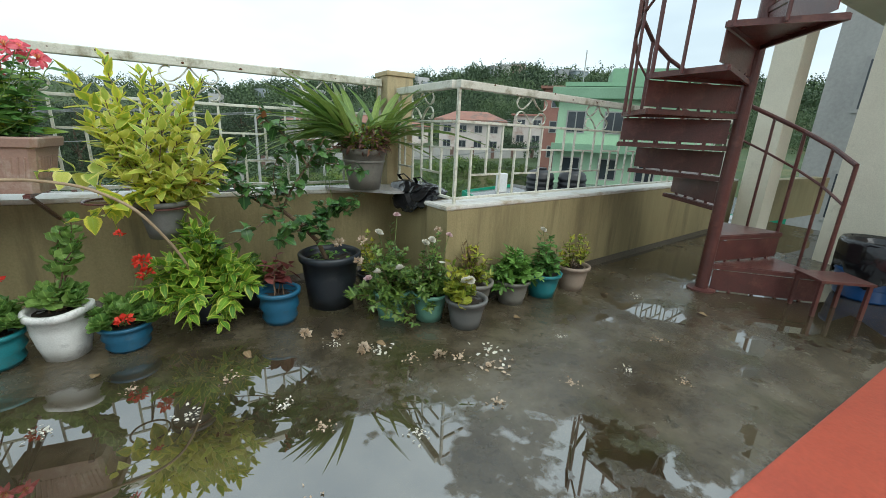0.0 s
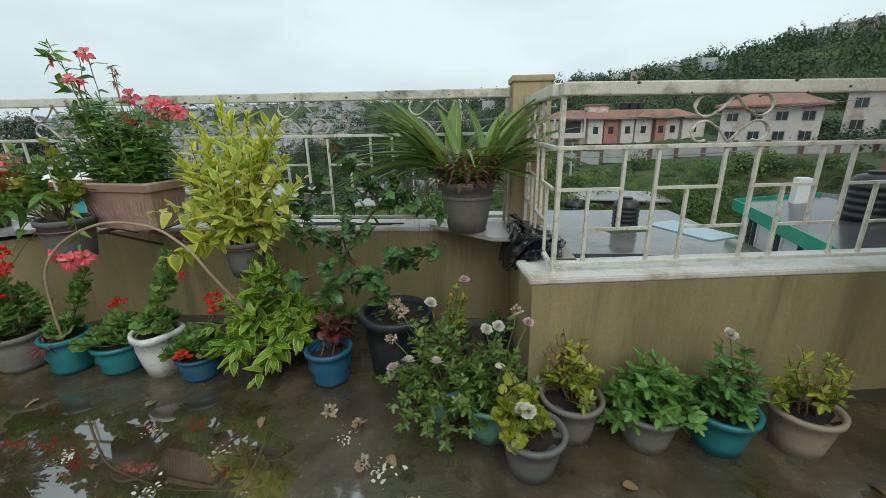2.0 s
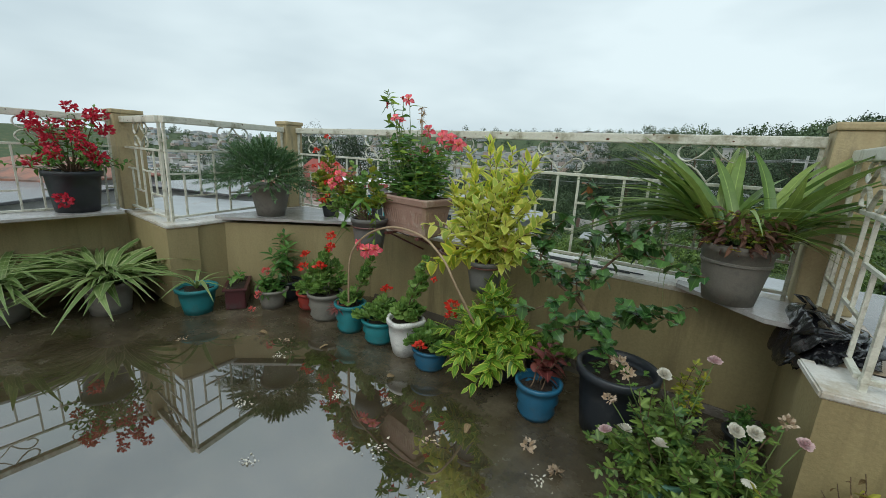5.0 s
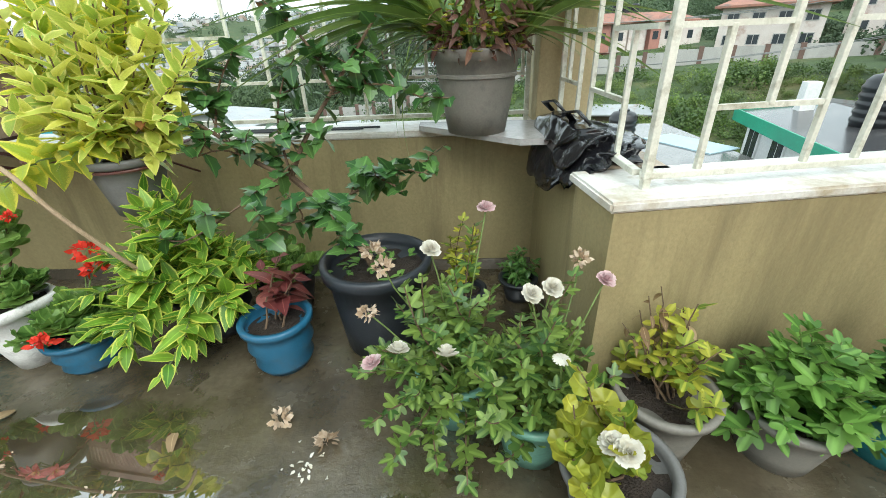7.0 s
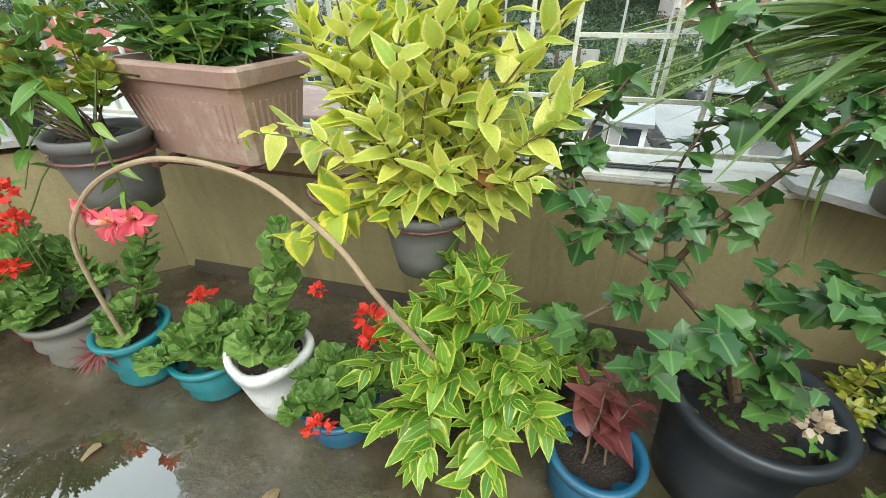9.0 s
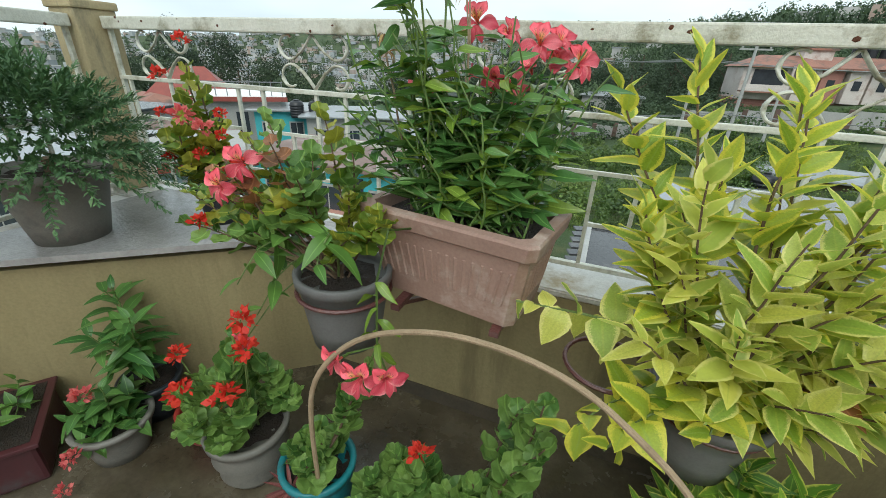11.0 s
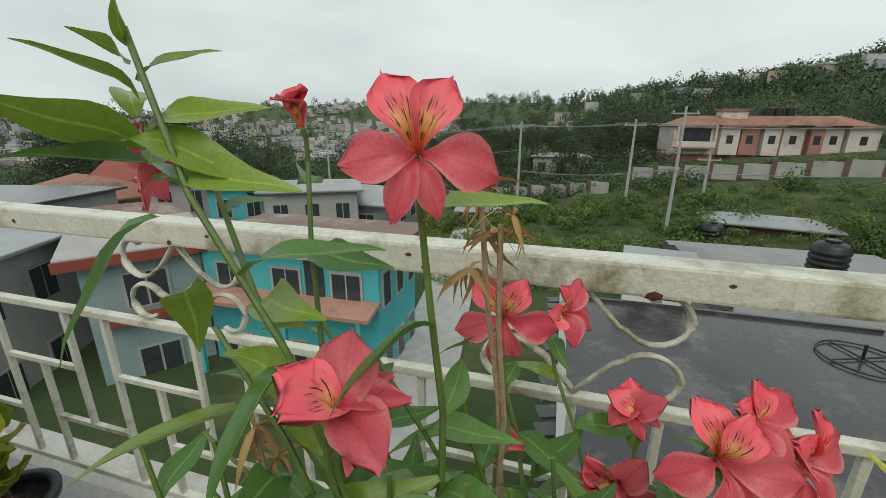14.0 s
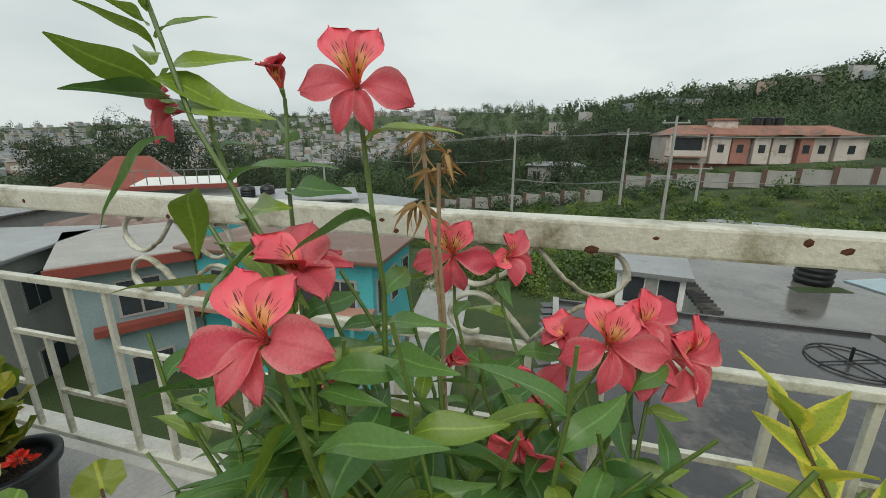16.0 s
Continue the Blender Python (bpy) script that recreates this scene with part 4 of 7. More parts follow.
part("balcony", a_box(0, -4.5, 3.0, 9.9, 1.0, 0.5), MAT_MINT, gh)
part("roof_room", a_box(1.0, 0.5, 10.4, 5.0, 4.5, 1.6), MAT_MINTROOF, gh)
part("roof_edge", a_box(0, 0, 9.95, 9.0, 7.6, 0.25), MAT_MINTROOF, gh)
part("aerial", tube(bmesh.new(), [(-3.4, -2, 9.9), (-3.4, -2, 12.3)], 0.04, 6), MAT_CONC, gh)

MAT_FRESHWHITE = surface("fresh_white_wall", (0.82, 0.82, 0.80), (0.74, 0.74, 0.72), 0.7, 0.8, 12, 0.08)
# white gabled house with a green sheet edge and wet cement roofs
wh = thing("house", 14.3, 13.9, -7.0, "white house with a green tin fascia under its low roof", "house", -104)
part("wall", a_box(0, 0, 2.5, 7.5, 5.0, 5.0), MAT_FRESHWHITE, wh)
bm = bmesh.new()
k = [bm.verts.new(p) for p in ((-3.9, -2.6, 5.0), (-3.9, 2.6, 5.0), (-3.9, 0, 5.25), (3.9, -2.6, 5.0), (3.9, 2.6, 5.0), (3.9, 0, 5.25))]
for f in ((0, 1, 2), (5, 4, 3), (0, 3, 4, 1)):
    bm.faces.new([k[i] for i in f])
part("gable", bm, MAT_FRESHWHITE, wh)
for s in (-1, 1):
    bm = bmesh.new()
    between(bm, (-4.1, 0, 5.3), (-4.1, s * 2.9, 4.95), 0.05, 0.3)
    part("gable_edge", bm, MAT_GREENTIN if s < 0 else MAT_TIN, wh)
    bm = bmesh.new()
    k = [bm.verts.new(p) for p in ((-3.95, 0, 5.27), (4.1, 0, 5.27), (4.1, s * 2.95, 4.93), (-3.95, s * 2.95, 4.93))]
    bm.faces.new(k)
    r = bmesh.ops.extrude_face_region(bm, geom=list(bm.faces))
    bmesh.ops.translate(bm, vec=(0, 0, 0.06), verts=[g for g in r["geom"] if isinstance(g, bmesh.types.BMVert)])
    part("roof_sheet", bm, MAT_WETROOF, wh)
part("green_eave", a_box(0, -2.98, 4.86, 8.2, 0.06, 0.44), MAT_GREENTIN, wh)
for u in (-2.9, -0.9, 1.1, 3.0):
    wn_ = part("window", a_box(u, -2.52, 3.95, 1.0, 0.08, 1.3), MAT_FRESHWHITE, wh)
    part("pane", a_box(u - 0.22, -2.57, 3.95, 0.36, 0.02, 1.1), MAT_GLASS_SHADE, wn_)
    part("pane", a_box(u + 0.22, -2.57, 3.95, 0.36, 0.02, 1.1), MAT_GLASS_SHADE, wn_)
for v in (-1.0, 0.2):
    wn_ = part("window", a_box(-3.92, v, 4.75, 0.08, 0.62, 0.85), MAT_FRESHWHITE, wh)
    part("pane", a_box(-3.98, v - 0.14, 4.75, 0.02, 0.23, 0.72), MAT_GLASS_SHADE, wn_)
    part("pane", a_box(-3.98, v + 0.14, 4.75, 0.02, 0.23, 0.72), MAT_GLASS_SHADE, wn_)
part("chimney", a_box(-3.0, -1.2, 5.5, 0.45, 0.45, 1.3), MAT_FRESHWHITE, wh)
fl = house(21.6, 13.2, -7.0, 10, 9, 4.9, -40, MAT_WHITE, MAT_WETROOF, "low white house with a wet flat roof", 1, 4, faces=("S", "W"))
part("green_edge", a_box(0, -5.0, 5.0, 10.9, 0.08, 0.5), MAT_GREENTIN, fl)
part("green_edge", a_box(-5.5, 0, 5.0, 0.08, 10.0, 0.5), MAT_GREENTIN, fl)
tank(13.6, 14.0, -1.80, 1.2)
tank(14.6, 13.0, -1.76, 1.2)
# big flat roofs just below
plastic_sheet = surface("blue_sheet", (0.36, 0.50, 0.56), (0.28, 0.40, 0.46), 0.3, 1.5, 14, 0.1)
rf = thing("house", 3.2, 10.8, -7.0, "grey house with a wide rain-wet flat cement roof", "house")
part("wall", a_box(0, -1.45, 1.9, 7.2, 8.8, 3.8), MAT_WHITE, rf)
part("roof", a_box(0, -1.45, 3.9, 7.6, 9.3, 0.2, bevel=0.02), MAT_WETROOF, rf, "rain-wet dark cement roof")
part("roof_kerb", a_box(-3.7, -1.45, 4.06, 0.16, 9.3, 0.14), MAT_CONC, rf)
part("roof_kerb", a_box(0.0, 3.14, 4.04, 7.4, 0.10, 0.08), MAT_WETROOF, rf)
for i in range(20):
    part("kerb_tile", a_box(-3.92, -5.6 + i * 0.44, 4.02, 0.34, 0.3, 0.05, 20), MAT_WETROOF, rf)
rr = thing("house", 7.5, 17.9, -7.0, "rear house with a pale rain-wet flat roof and ribbed verge", "house")
part("wall", a_box(0, 0, 1.85, 6.8, 7.2, 3.7), MAT_WHITE, rr)
part("roof", a_box(0, 0, 3.88, 7.4, 7.6, 0.2, bevel=0.02), surface("wet_pale_roof", (0.17, 0.165, 0.155), (0.07, 0.068, 0.066), 0.12, 0.5, 9, 0.08, stain=(0.05, 0.048, 0.045), stain_scale=0.7, stain_at=0.6), rr, "pale cement roof shining with rain")
for i in range(24):
    part("verge_tile", a_box(-3.85, -3.5 + i * 0.27, 4.0, 0.55, 0.17, 0.09, 12, rx=-14), MAT_WETROOF, rr)
part("roof_moss", a_box(0.1, -0.55, 3.985, 1.7, 0.5, 0.012, 14, bevel=0.005), MAT_GRASS, rr)
part("blue_sheet", a_box(2.7, -0.4, 4.0, 1.6, 3.0, 0.04, 24), plastic_sheet, rr, "pale blue plastic sheet on the roof")
hut = thing("hut", 2.1, 14.95, -7.0, "small white lean-to with two openings shown as dark panels", "hut", -8)
part("wall", a_box(0, 0, 2.5, 1.7, 1.2, 5.0), MAT_FRESHWHITE, hut)
part("roof", a_box(0, -0.05, 5.06, 1.95, 1.6, 0.1, rx=5), MAT_TIN, hut)
# thin dark panels on the uncut wall paint the openings' inner shade
for u in (-0.42, 0.45):
    part("opening_shade_panel", a_box(u, -0.605, 4.45, 0.5, 0.02, 0.75), MAT_GLASS_SHADE, hut)
part("door", a_box(0.02, -0.61, 4.4, 0.3, 0.03, 0.85), MAT_WHITE, hut)
wr = thing("metal_ring", 5.6, 12.3, -2.985, "large black iron wheel frame lying on the wet roof", "iron frame")
part("rim", tube(bmesh.new(), [(0.75 * math.cos(a), 0.75 * math.sin(a), 0.03) for a in (2 * math.pi * k / 32 for k in range(33))], 0.022, 6), MAT_TANK, wr)
for a in (20, 110):
    c, s = math.cos(math.radians(a)), math.sin(math.radians(a))
    part("spoke", tube(bmesh.new(), [(-0.75 * c, -0.75 * s, 0.03), (0.75 * c, 0.75 * s, 0.03)], 0.018, 6), MAT_TANK, wr)
part("hub", tube(bmesh.new(), [(0, 0, 0), (0, 0, 0.35)], 0.03, 8), MAT_TANK, wr)
tank(7.75, 18.1, -3.01, 1.0)

# lane and lawn beside it
tagged(part("lane", a_box(-5.4, 17, -6.9, 2.6, 40, 0.1, 8), MAT_CONC), "wet cement lane between the houses", "lane", kind="structure")

# turquoise houses on the valley side
MAT_SALMON = surface("salmon_canopy", (0.50, 0.27, 0.21), (0.38, 0.2, 0.16), 0.6, 1.2, 14, 0.1, stain=(0.28, 0.18, 0.15), stain_scale=1.0, stain_at=0.6)
MAT_BROWNTIN = surface("brown_sheet_roof", (0.22, 0.13, 0.10), (0.13, 0.08, 0.065), 0.5, 0.9, 12, 0.2, stain=(0.33, 0.28, 0.25), stain_scale=0.8, stain_at=0.6)
MAT_PALEBLUE = surface("pale_blue_wall", (0.28, 0.37, 0.38), (0.2, 0.28, 0.29), 0.7, 0.9, 12, 0.1)
MAT_FASCIA = surface("red_fascia", (0.30, 0.07, 0.05), (0.2, 0.05, 0.04), 0.5, 1.2, 12, 0.1)
def lowhouse(x, y, z, w, d, h, rz, wall, roof, label, cols=3, pitch=0.9):
    return house(x, y, z, w, d, h, rz, wall, roof, label, 1 if h < 4 else 2, cols, slab=0.15, over=0.45, faces=("S", "E"), pitch=pitch)


tq = lowhouse(-9.7, 15.6, -7.8, 6.8, 3.8, 5.5, 2, MAT_TURQ, MAT_BROWNTIN, "turquoise house with barred windows and a salmon canopy", pitch=0)
part("canopy", a_box(0, -2.4, 3.75, 6.9, 1.1, 0.14, rx=9), MAT_SALMON, tq)
part("door", a_box(1.1, -1.93, 4.5, 0.7, 0.05, 1.4), MAT_GLASS_SHADE, tq)
for u in (-3.1, 0.4, 3.1):
    part("post", a_box(u, -2.85, 1.8, 0.14, 0.14, 3.6), MAT_TURQ, tq)
t2 = lowhouse(-22.8, 26.5, -8.0, 3.6, 4.0, 5.6, 35, MAT_TURQ, MAT_TIN, "turquoise upper storey with a tin roof edge", cols=2, pitch=0)
t3 = lowhouse(-18.0, 28.2, -8.5, 6.0, 5.0, 5.9, 30, MAT_WHITE, MAT_TIN, "house under grey tin sheets with black tanks", pitch=0.4)
tank(-20.6, 25.2, -2.4 - 0.35, 0.9)
tank(-19.6, 25.9, -2.4 - 0.35, 0.9)
wf = lowhouse(-16.3, 13.8, -8.0, 3.4, 5.0, 5.6, 54, MAT_PALEBLUE, MAT_WHITE, "pale blue house with white roof and red fascia", cols=1, pitch=0)
part("fascia", a_box(0, -2.98, 5.52, 4.4, 0.06, 0.34), MAT_FASCIA, wf)
part("fascia", a_box(2.18, 0, 5.52, 0.06, 5.9, 0.34), MAT_FASCIA, wf)
part("lower_fascia", a_box(0.4, -2.7, 3.3, 3.6, 0.5, 0.24), MAT_FASCIA, wf)
rh = lowhouse(-33.0, 27.4, -9.0, 5.6, 5.0, 6.6, 45, MAT_WHITE, MAT_FASCIA, "house with a tall red hipped roof among pines", cols=2, pitch=2.2)
fr = lowhouse(-26.4, 26.2, -8.5, 5.2, 5.0, 6.8, 42, MAT_WHITE, MAT_FRESHWHITE, "white house with red roof edge and a railed roof", cols=3, pitch=0)
part("fascia", a_box(0, -2.98, 6.75, 6.2, 0.06, 0.3), MAT_FASCIA, fr)
for i in range(9):
    part("baluster", a_box(-2.8 + i * 0.7, -2.85, 7.4, 0.06, 0.06, 0.9), MAT_WIRE, fr)
part("roof_rail", a_box(0, -2.85, 7.86, 5.8, 0.06, 0.06), MAT_WIRE, fr)
lowhouse(-21.3, 17.0, -8.0, 4.4, 4.0, 5.2, 58, MAT_WHITE, MAT_BROWNTIN, "low house under a rust-brown sheet roof", cols=2, pitch=0.6)
lowhouse(-22.0, 10.0, -8.0, 8.0, 7.0, 5.6, 25, MAT_WHITE, MAT_TIN, "white flat house in the town below", pitch=0)
lowhouse(-30.0, 16.0, -8.5, 9.0, 7.0, 6.4, 15, MAT_WHITE, MAT_WETROOF, "pale grey house with a flat roof", pitch=0)
lowhouse(-34.0, 24.0, -10, 8.0, 7.0, 6.6, -10, MAT_WHITE, MAT_TILEROOF, "white house with a red hipped roof", pitch=1.4)
lowhouse(-17.5, 33.0, -9.0, 9.0, 7.0, 5.0, 0, MAT_TIN, MAT_TIN, "grey shed with a long tin roof")
lowhouse(-28.0, 3.0, -8.5, 8.0, 8.0, 6.8, 40, MAT_WHITE, MAT_WETROOF, "white block with dark windows below the terrace", pitch=0)
lowhouse(-38.0, 8.0, -9.5, 9.0, 8.0, 7.8, 30, MAT_WHITE, MAT_TILEROOF, "cream house on the valley side", pitch=1.2)
lowhouse(-1.0, 77.5, -6.6, 9.0, 5.0, 3.4, 0, MAT_WHITE, MAT_TIN, "pale shed among trees behind the wall", pitch=0.5)
lowhouse(-8.5, 42.3, -8.6, 3.8, 2.6, 2.2, 8, MAT_BARK, MAT_TIN, "brown timber shed in the garden", cols=2, pitch=0.4)
lowhouse(14.6, 38.6, -6.9, 7.5, 3.4, 1.6, -12, MAT_BARK, MAT_TIN, "garden shed with rusty corrugated roof", cols=2, pitch=0.5)
tank(10.4, 36.4, -6.9, 1.5)

# white apartment block beyond the column
ab = house(17.2, 0.6, -4.0, 7, 8, 10.5, 0, MAT_WHITE, MAT_WHITE, "white apartment block with grey windows", 4, 3, faces=("W", "S"))

# poles and wires
pole_tops = {}
for nm, (x, y, z0, z1) in {"a": (-5.0, 45.3, -7.2, 2.2), "b": (5.3, 44.1, -7.2, 2.4), "c": (7.6, 37.6, -7.2, 3.2), "d": (11.6, 43.8, -7.0, -0.5), "e": (-30, 50, -9, 1.5)}.items():
    t = thing("utility_pole", x, y, z0, "slim grey concrete utility pole with crossarm", "utility pole", group="utility poles")
    part("post", tube(bmesh.new(), [(0, 0, 0), (0, 0, z1 - z0)], 0.16, 10, 0.09), MAT_CONC, t)
    part("crossarm", a_box(0, 0, z1 - z0 - 0.5, 1.9, 0.1, 0.1), MAT_CONC, t)
    for dx in (-0.8, 0, 0.8):
        part("insulator", lathe(bmesh.new(), [(0.05, 0), (0.07, 0.06), (0.04, 0.16)], 8, dx, 0, z1 - z0 - 0.45), MAT_CONC, t)
    pole_tops[nm] = (x, y, z1)


def wires(a, b, offs, sag):
    for o in offs:
        p, q = Vector(a) + Vector((o, 0, -0.3)), Vector(b) + Vector((o, 0, -0.3))
        pts = [p.lerp(q, i / 10) - Vector((0, 0, sag * 4 * (i / 10) * (1 - i / 10))) for i in range(11)]
        tagged(part("cable", tube(bmesh.new(), pts, 0.028, 5), MAT_WIRE), "thin dark overhead cable between utility poles", "cable", "overhead cables")


wires(pole_tops["a"], pole_tops["b"], (-0.8, 0, 0.8), 0.3)
wires(pole_tops["b"], (34, 40, 3.2), (-0.8, 0.8), 0.8)
wires(pole_tops["e"], pole_tops["a"], (-0.8, 0, 0.8), 0.7)
wires((-30, 50, 0.0), (-5.0, 45.3, -0.3), (0,), 0.9)
wires((-5.0, 45.3, -2.3), (7.6, 37.6, -1.0), (-0.4, 0.4), 0.5)
wires((7.6, 37.6, -1.2), (36, 30, 1.5), (-0.4, 0.4), 0.8)
tw = thing("watch_tower", 110, 227, ground_z(110, 227), "small pavilion on stilts at the ridge top", "pavilion")
for dx in (-1.5, 1.5):
    for dy in (-1.5, 1.5):
        part("stilt", a_box(dx, dy, 2.4, 0.4, 0.4, 5.6), MAT_CONC, tw)
part("room", a_box(0, 0, 6.0, 5.0, 5.0, 2.0), MAT_TIN, tw)
part("roof", lathe(bmesh.new(), [(4.2, 7.0), (1.0, 8.4)], 4), MAT_TIN, tw)

# ---- plants ----
def orient(pos, d, roll=0.0, up=(0, 0, 1)):
    """A pose with +y along d and +z as near to up as it can be."""
    d = Vector(d).normalized()
    x = d.cross(Vector(up))
    if x.length < 0.05:
        x = Vector((1, 0, 0))
    x.normalize()
    z = x.cross(d)
    m = Matrix((x, d, z)).transposed().to_4x4()
    return Matrix.Translation(pos) @ m @ pose(0, 0, 0, 0, roll, 0)


def lobed(n=3, width=0.8):
    """A lobed leaf: a midrib fan of blunt fingers."""
    vs, fs, uv = [(0, 0, 0)], [], [(0.5, 0)]
    angs = np.linspace(-75, 75, 4 * n + 1)
    for i, a in enumerate(angs):
        r = 1.0 - 0.45 * abs(a) / 75
        r *= 1.0 if i % 4 in (2,) else (0.86 if i % 2 else 0.55)
        t = math.radians(a)
        vs.append((r * math.sin(t) * width, r * math.cos(t), -0.18 * r * r + 0.06 * abs(math.sin(t))))
        uv.append((0.5 + a / 150, r))
        if i:
            fs.append((0, i + 1, i))
    return vs, fs, uv


def round_leaf():
    """A scalloped round leaf with a shallow cup and a notch at its stalk."""
    vs, fs, uv = [(0, 0.45, -0.07)], [], [(0.5, 0.45)]
    n = 28
    for k, z in ((0.55, -0.01), (1.0, 0.07)):
        for i in range(n):
            t = 2 * math.pi * i / n - math.pi / 2
            r = 0.5 * k * (1 - 0.10 * k * (0.5 + 0.5 * math.cos(7 * t)))
            notch = 0.5 if i == 0 and k == 1.0 else 1.0
            vs.append((r * math.cos(t) * 1.1, 0.45 + r * notch * math.sin(t), z + 0.05 * k * math.sin(5 * t)))
            uv.append((0.5 + 0.5 * k * math.cos(t), 0.5 + 0.5 * k * math.sin(t)))
    for i in range(n):
        j = (i + 1) % n
        fs += [(0, 1 + i, 1 + j), (1 + i, 1 + n + i, 1 + n + j, 1 + j)]
    return vs, fs, uv


def ivy_leaf():
    """A glossy leaf with five shallow points and a puckered blade."""
    out = [(0.0, 0.0), (0.20, 0.02), (0.40, 0.14), (0.36, 0.34), (0.46, 0.50), (0.27, 0.62), (0.20, 0.80), (0.0, 1.0)]
    vs, uv, fs = [], [], []
    for x, y in out:
        vs += [(-x, y, 0.10 * x - 0.22 * y * y), (0, y, -0.22 * y * y - 0.03), (x, y, 0.10 * x - 0.22 * y * y + 0.05 * math.sin(6 * y))]
        uv += [(0.5 - x, y), (0.5, y), (0.5 + x, y)]
    for i in range(len(out) - 1):
        b = 3 * i
        fs += [(b, b + 1, b + 4, b + 3), (b + 1, b + 2, b + 5, b + 4)]
    return vs, fs, uv


L_IVY = ivy_leaf()
L_LANCE = blade("lance", 5, 0.25, 0.35, 0.34)
L_OVATE = blade("ovate", 5, 0.22, 0.35, 0.52, 0.3)
L_BROAD = blade("ovate", 5, 0.18, 0.35, 0.74, 0.5)
L_SHOOT = blade("ovate", 5, 0.2, 0.16, 0.46, 0.2)
L_STRAP2 = blade("strap", 9, 0.5, 1.0, 0.07)
L_WIDE = blade("strap", 9, 0.4, 0.8, 0.105)
L_NEEDLE = blade("lance", 2, 0.3, 0.1, 0.34)
L_LOBED = lobed(3, 1.05)
L_ROUND = round_leaf()

MAT_YELLOW = leafy("yellow_leaf", (0.38, 0.55, 0.09), (0.84, 0.81, 0.17), margin=(0.90, 0.87, 0.28), edge=0.54, through=0.45, rib=(0.6, 0.66, 0.12))
MAT_YGREEN = leafy("lime_leaf", (0.28, 0.43, 0.04), (0.58, 0.65, 0.08), margin=(0.84, 0.79, 0.11), edge=0.47, through=0.4, rib=(0.4, 0.55, 0.12))
MAT_VARIEG = leafy("variegated_leaf", (0.09, 0.24, 0.025), (0.26, 0.44, 0.045), margin=(0.66, 0.70, 0.12), edge=0.56, through=0.34)
MAT_DARKLEAF = leafy("dark_leaf", (0.055, 0.155, 0.04), (0.16, 0.32, 0.075), through=0.3, rough=0.32)
MAT_MIDLEAF = leafy("mid_leaf", (0.07, 0.18, 0.03), (0.18, 0.34, 0.065), through=0.3)
MAT_ROSELEAF = leafy("rose_leaf", (0.05, 0.125, 0.028), (0.19, 0.28, 0.055), through=0.28)
MAT_GERLEAF = leafy("geranium_leaf", (0.085, 0.20, 0.04), (0.24, 0.38, 0.085), margin=(0.30, 0.44, 0.13), edge=0.60, through=0.3, rough=0.55)
MAT_AGEDLEAF = leafy("ageing_leaf", (0.13, 0.24, 0.03), (0.44, 0.42, 0.05), through=0.3)
MAT_ORCHID = leafy("strap_leaf", (0.085, 0.18, 0.035), (0.28, 0.38, 0.09), through=0.3, rough=0.38)
MAT_IVY = leafy("shrub_leaf", (0.035, 0.105, 0.032), (0.115, 0.235, 0.06), through=0.25, rough=0.28)
MAT_DRYLEAF = leafy("dry_leaf", (0.16, 0.09, 0.035), (0.33, 0.24, 0.13), through=0.15, rough=0.7)
MAT_WITHERED = leafy("withered_leaf", (0.075, 0.03, 0.022), (0.20, 0.10, 0.06), through=0.15, rough=0.6)
MAT_STRAW = leafy("straw_petal", (0.28, 0.14, 0.04), (0.5, 0.33, 0.13), through=0.2, rough=0.6)
MAT_SPIDER = leafy("striped_leaf", (0.13, 0.23, 0.06), (0.27, 0.36, 0.12), margin=(0.46, 0.52, 0.26), edge=0.58, through=0.28)
MAT_JUNIPER = leafy("juniper_sprig", (0.045, 0.115, 0.04), (0.125, 0.23, 0.085), through=0.15, rough=0.6)
MAT_REDLEAF = leafy("red_leaf", (0.15, 0.035, 0.035), (0.30, 0.10, 0.085), through=0.3)
MAT_RUSTLEAF = leafy("rusty_leaf", (0.24, 0.11, 0.04), (0.42, 0.18, 0.08), through=0.3)
MAT_STEM = surface("green_stem", (0.15, 0.22, 0.06), (0.09, 0.13, 0.035), 0.6, 30, 120, 0.2)
MAT_TWIG = surface("brown_twig", (0.16, 0.105, 0.06), (0.07, 0.045, 0.03), 0.85, 30, 150, 0.5)
MAT_CANE = surface("dry_cane", (0.36, 0.27, 0.17), (0.24, 0.17, 0.10), 0.75, 20, 120, 0.4)
MAT_SOIL = surface("wet_soil", (0.045, 0.03, 0.02), (0.018, 0.013, 0.01), 0.7, 40, 160, 1.0, dist=0.02)
MAT_SCARLET = leafy("scarlet_petal", (0.70, 0.03, 0.018), (0.86, 0.07, 0.035), through=0.3, rough=0.6, rib=(0.8, 0.06, 0.03))
MAT_CORAL = leafy("coral_petal", (0.76, 0.12, 0.14), (0.88, 0.25, 0.22), through=0.35, rough=0.5, rib=(0.8, 0.15, 0.12))
MAT_MAGENTA = leafy("crimson_bract", (0.45, 0.012, 0.035), (0.66, 0.03, 0.07), through=0.3, rough=0.6, rib=(0.6, 0.03, 0.06))
MAT_WHITEPETAL = leafy("white_petal", (0.74, 0.70, 0.58), (0.85, 0.83, 0.76), through=0.3, rough=0.6, rib=(0.8, 0.78, 0.7))
MAT_PINKPETAL = leafy("pale_pink_petal", (0.72, 0.50, 0.52), (0.82, 0.66, 0.66), through=0.3, rough=0.6, rib=(0.8, 0.62, 0.62))
MAT_FADED = leafy("faded_petal", (0.45, 0.32, 0.20), (0.66, 0.54, 0.42), through=0.2, rough=0.7, rib=(0.5, 0.4, 0.3))


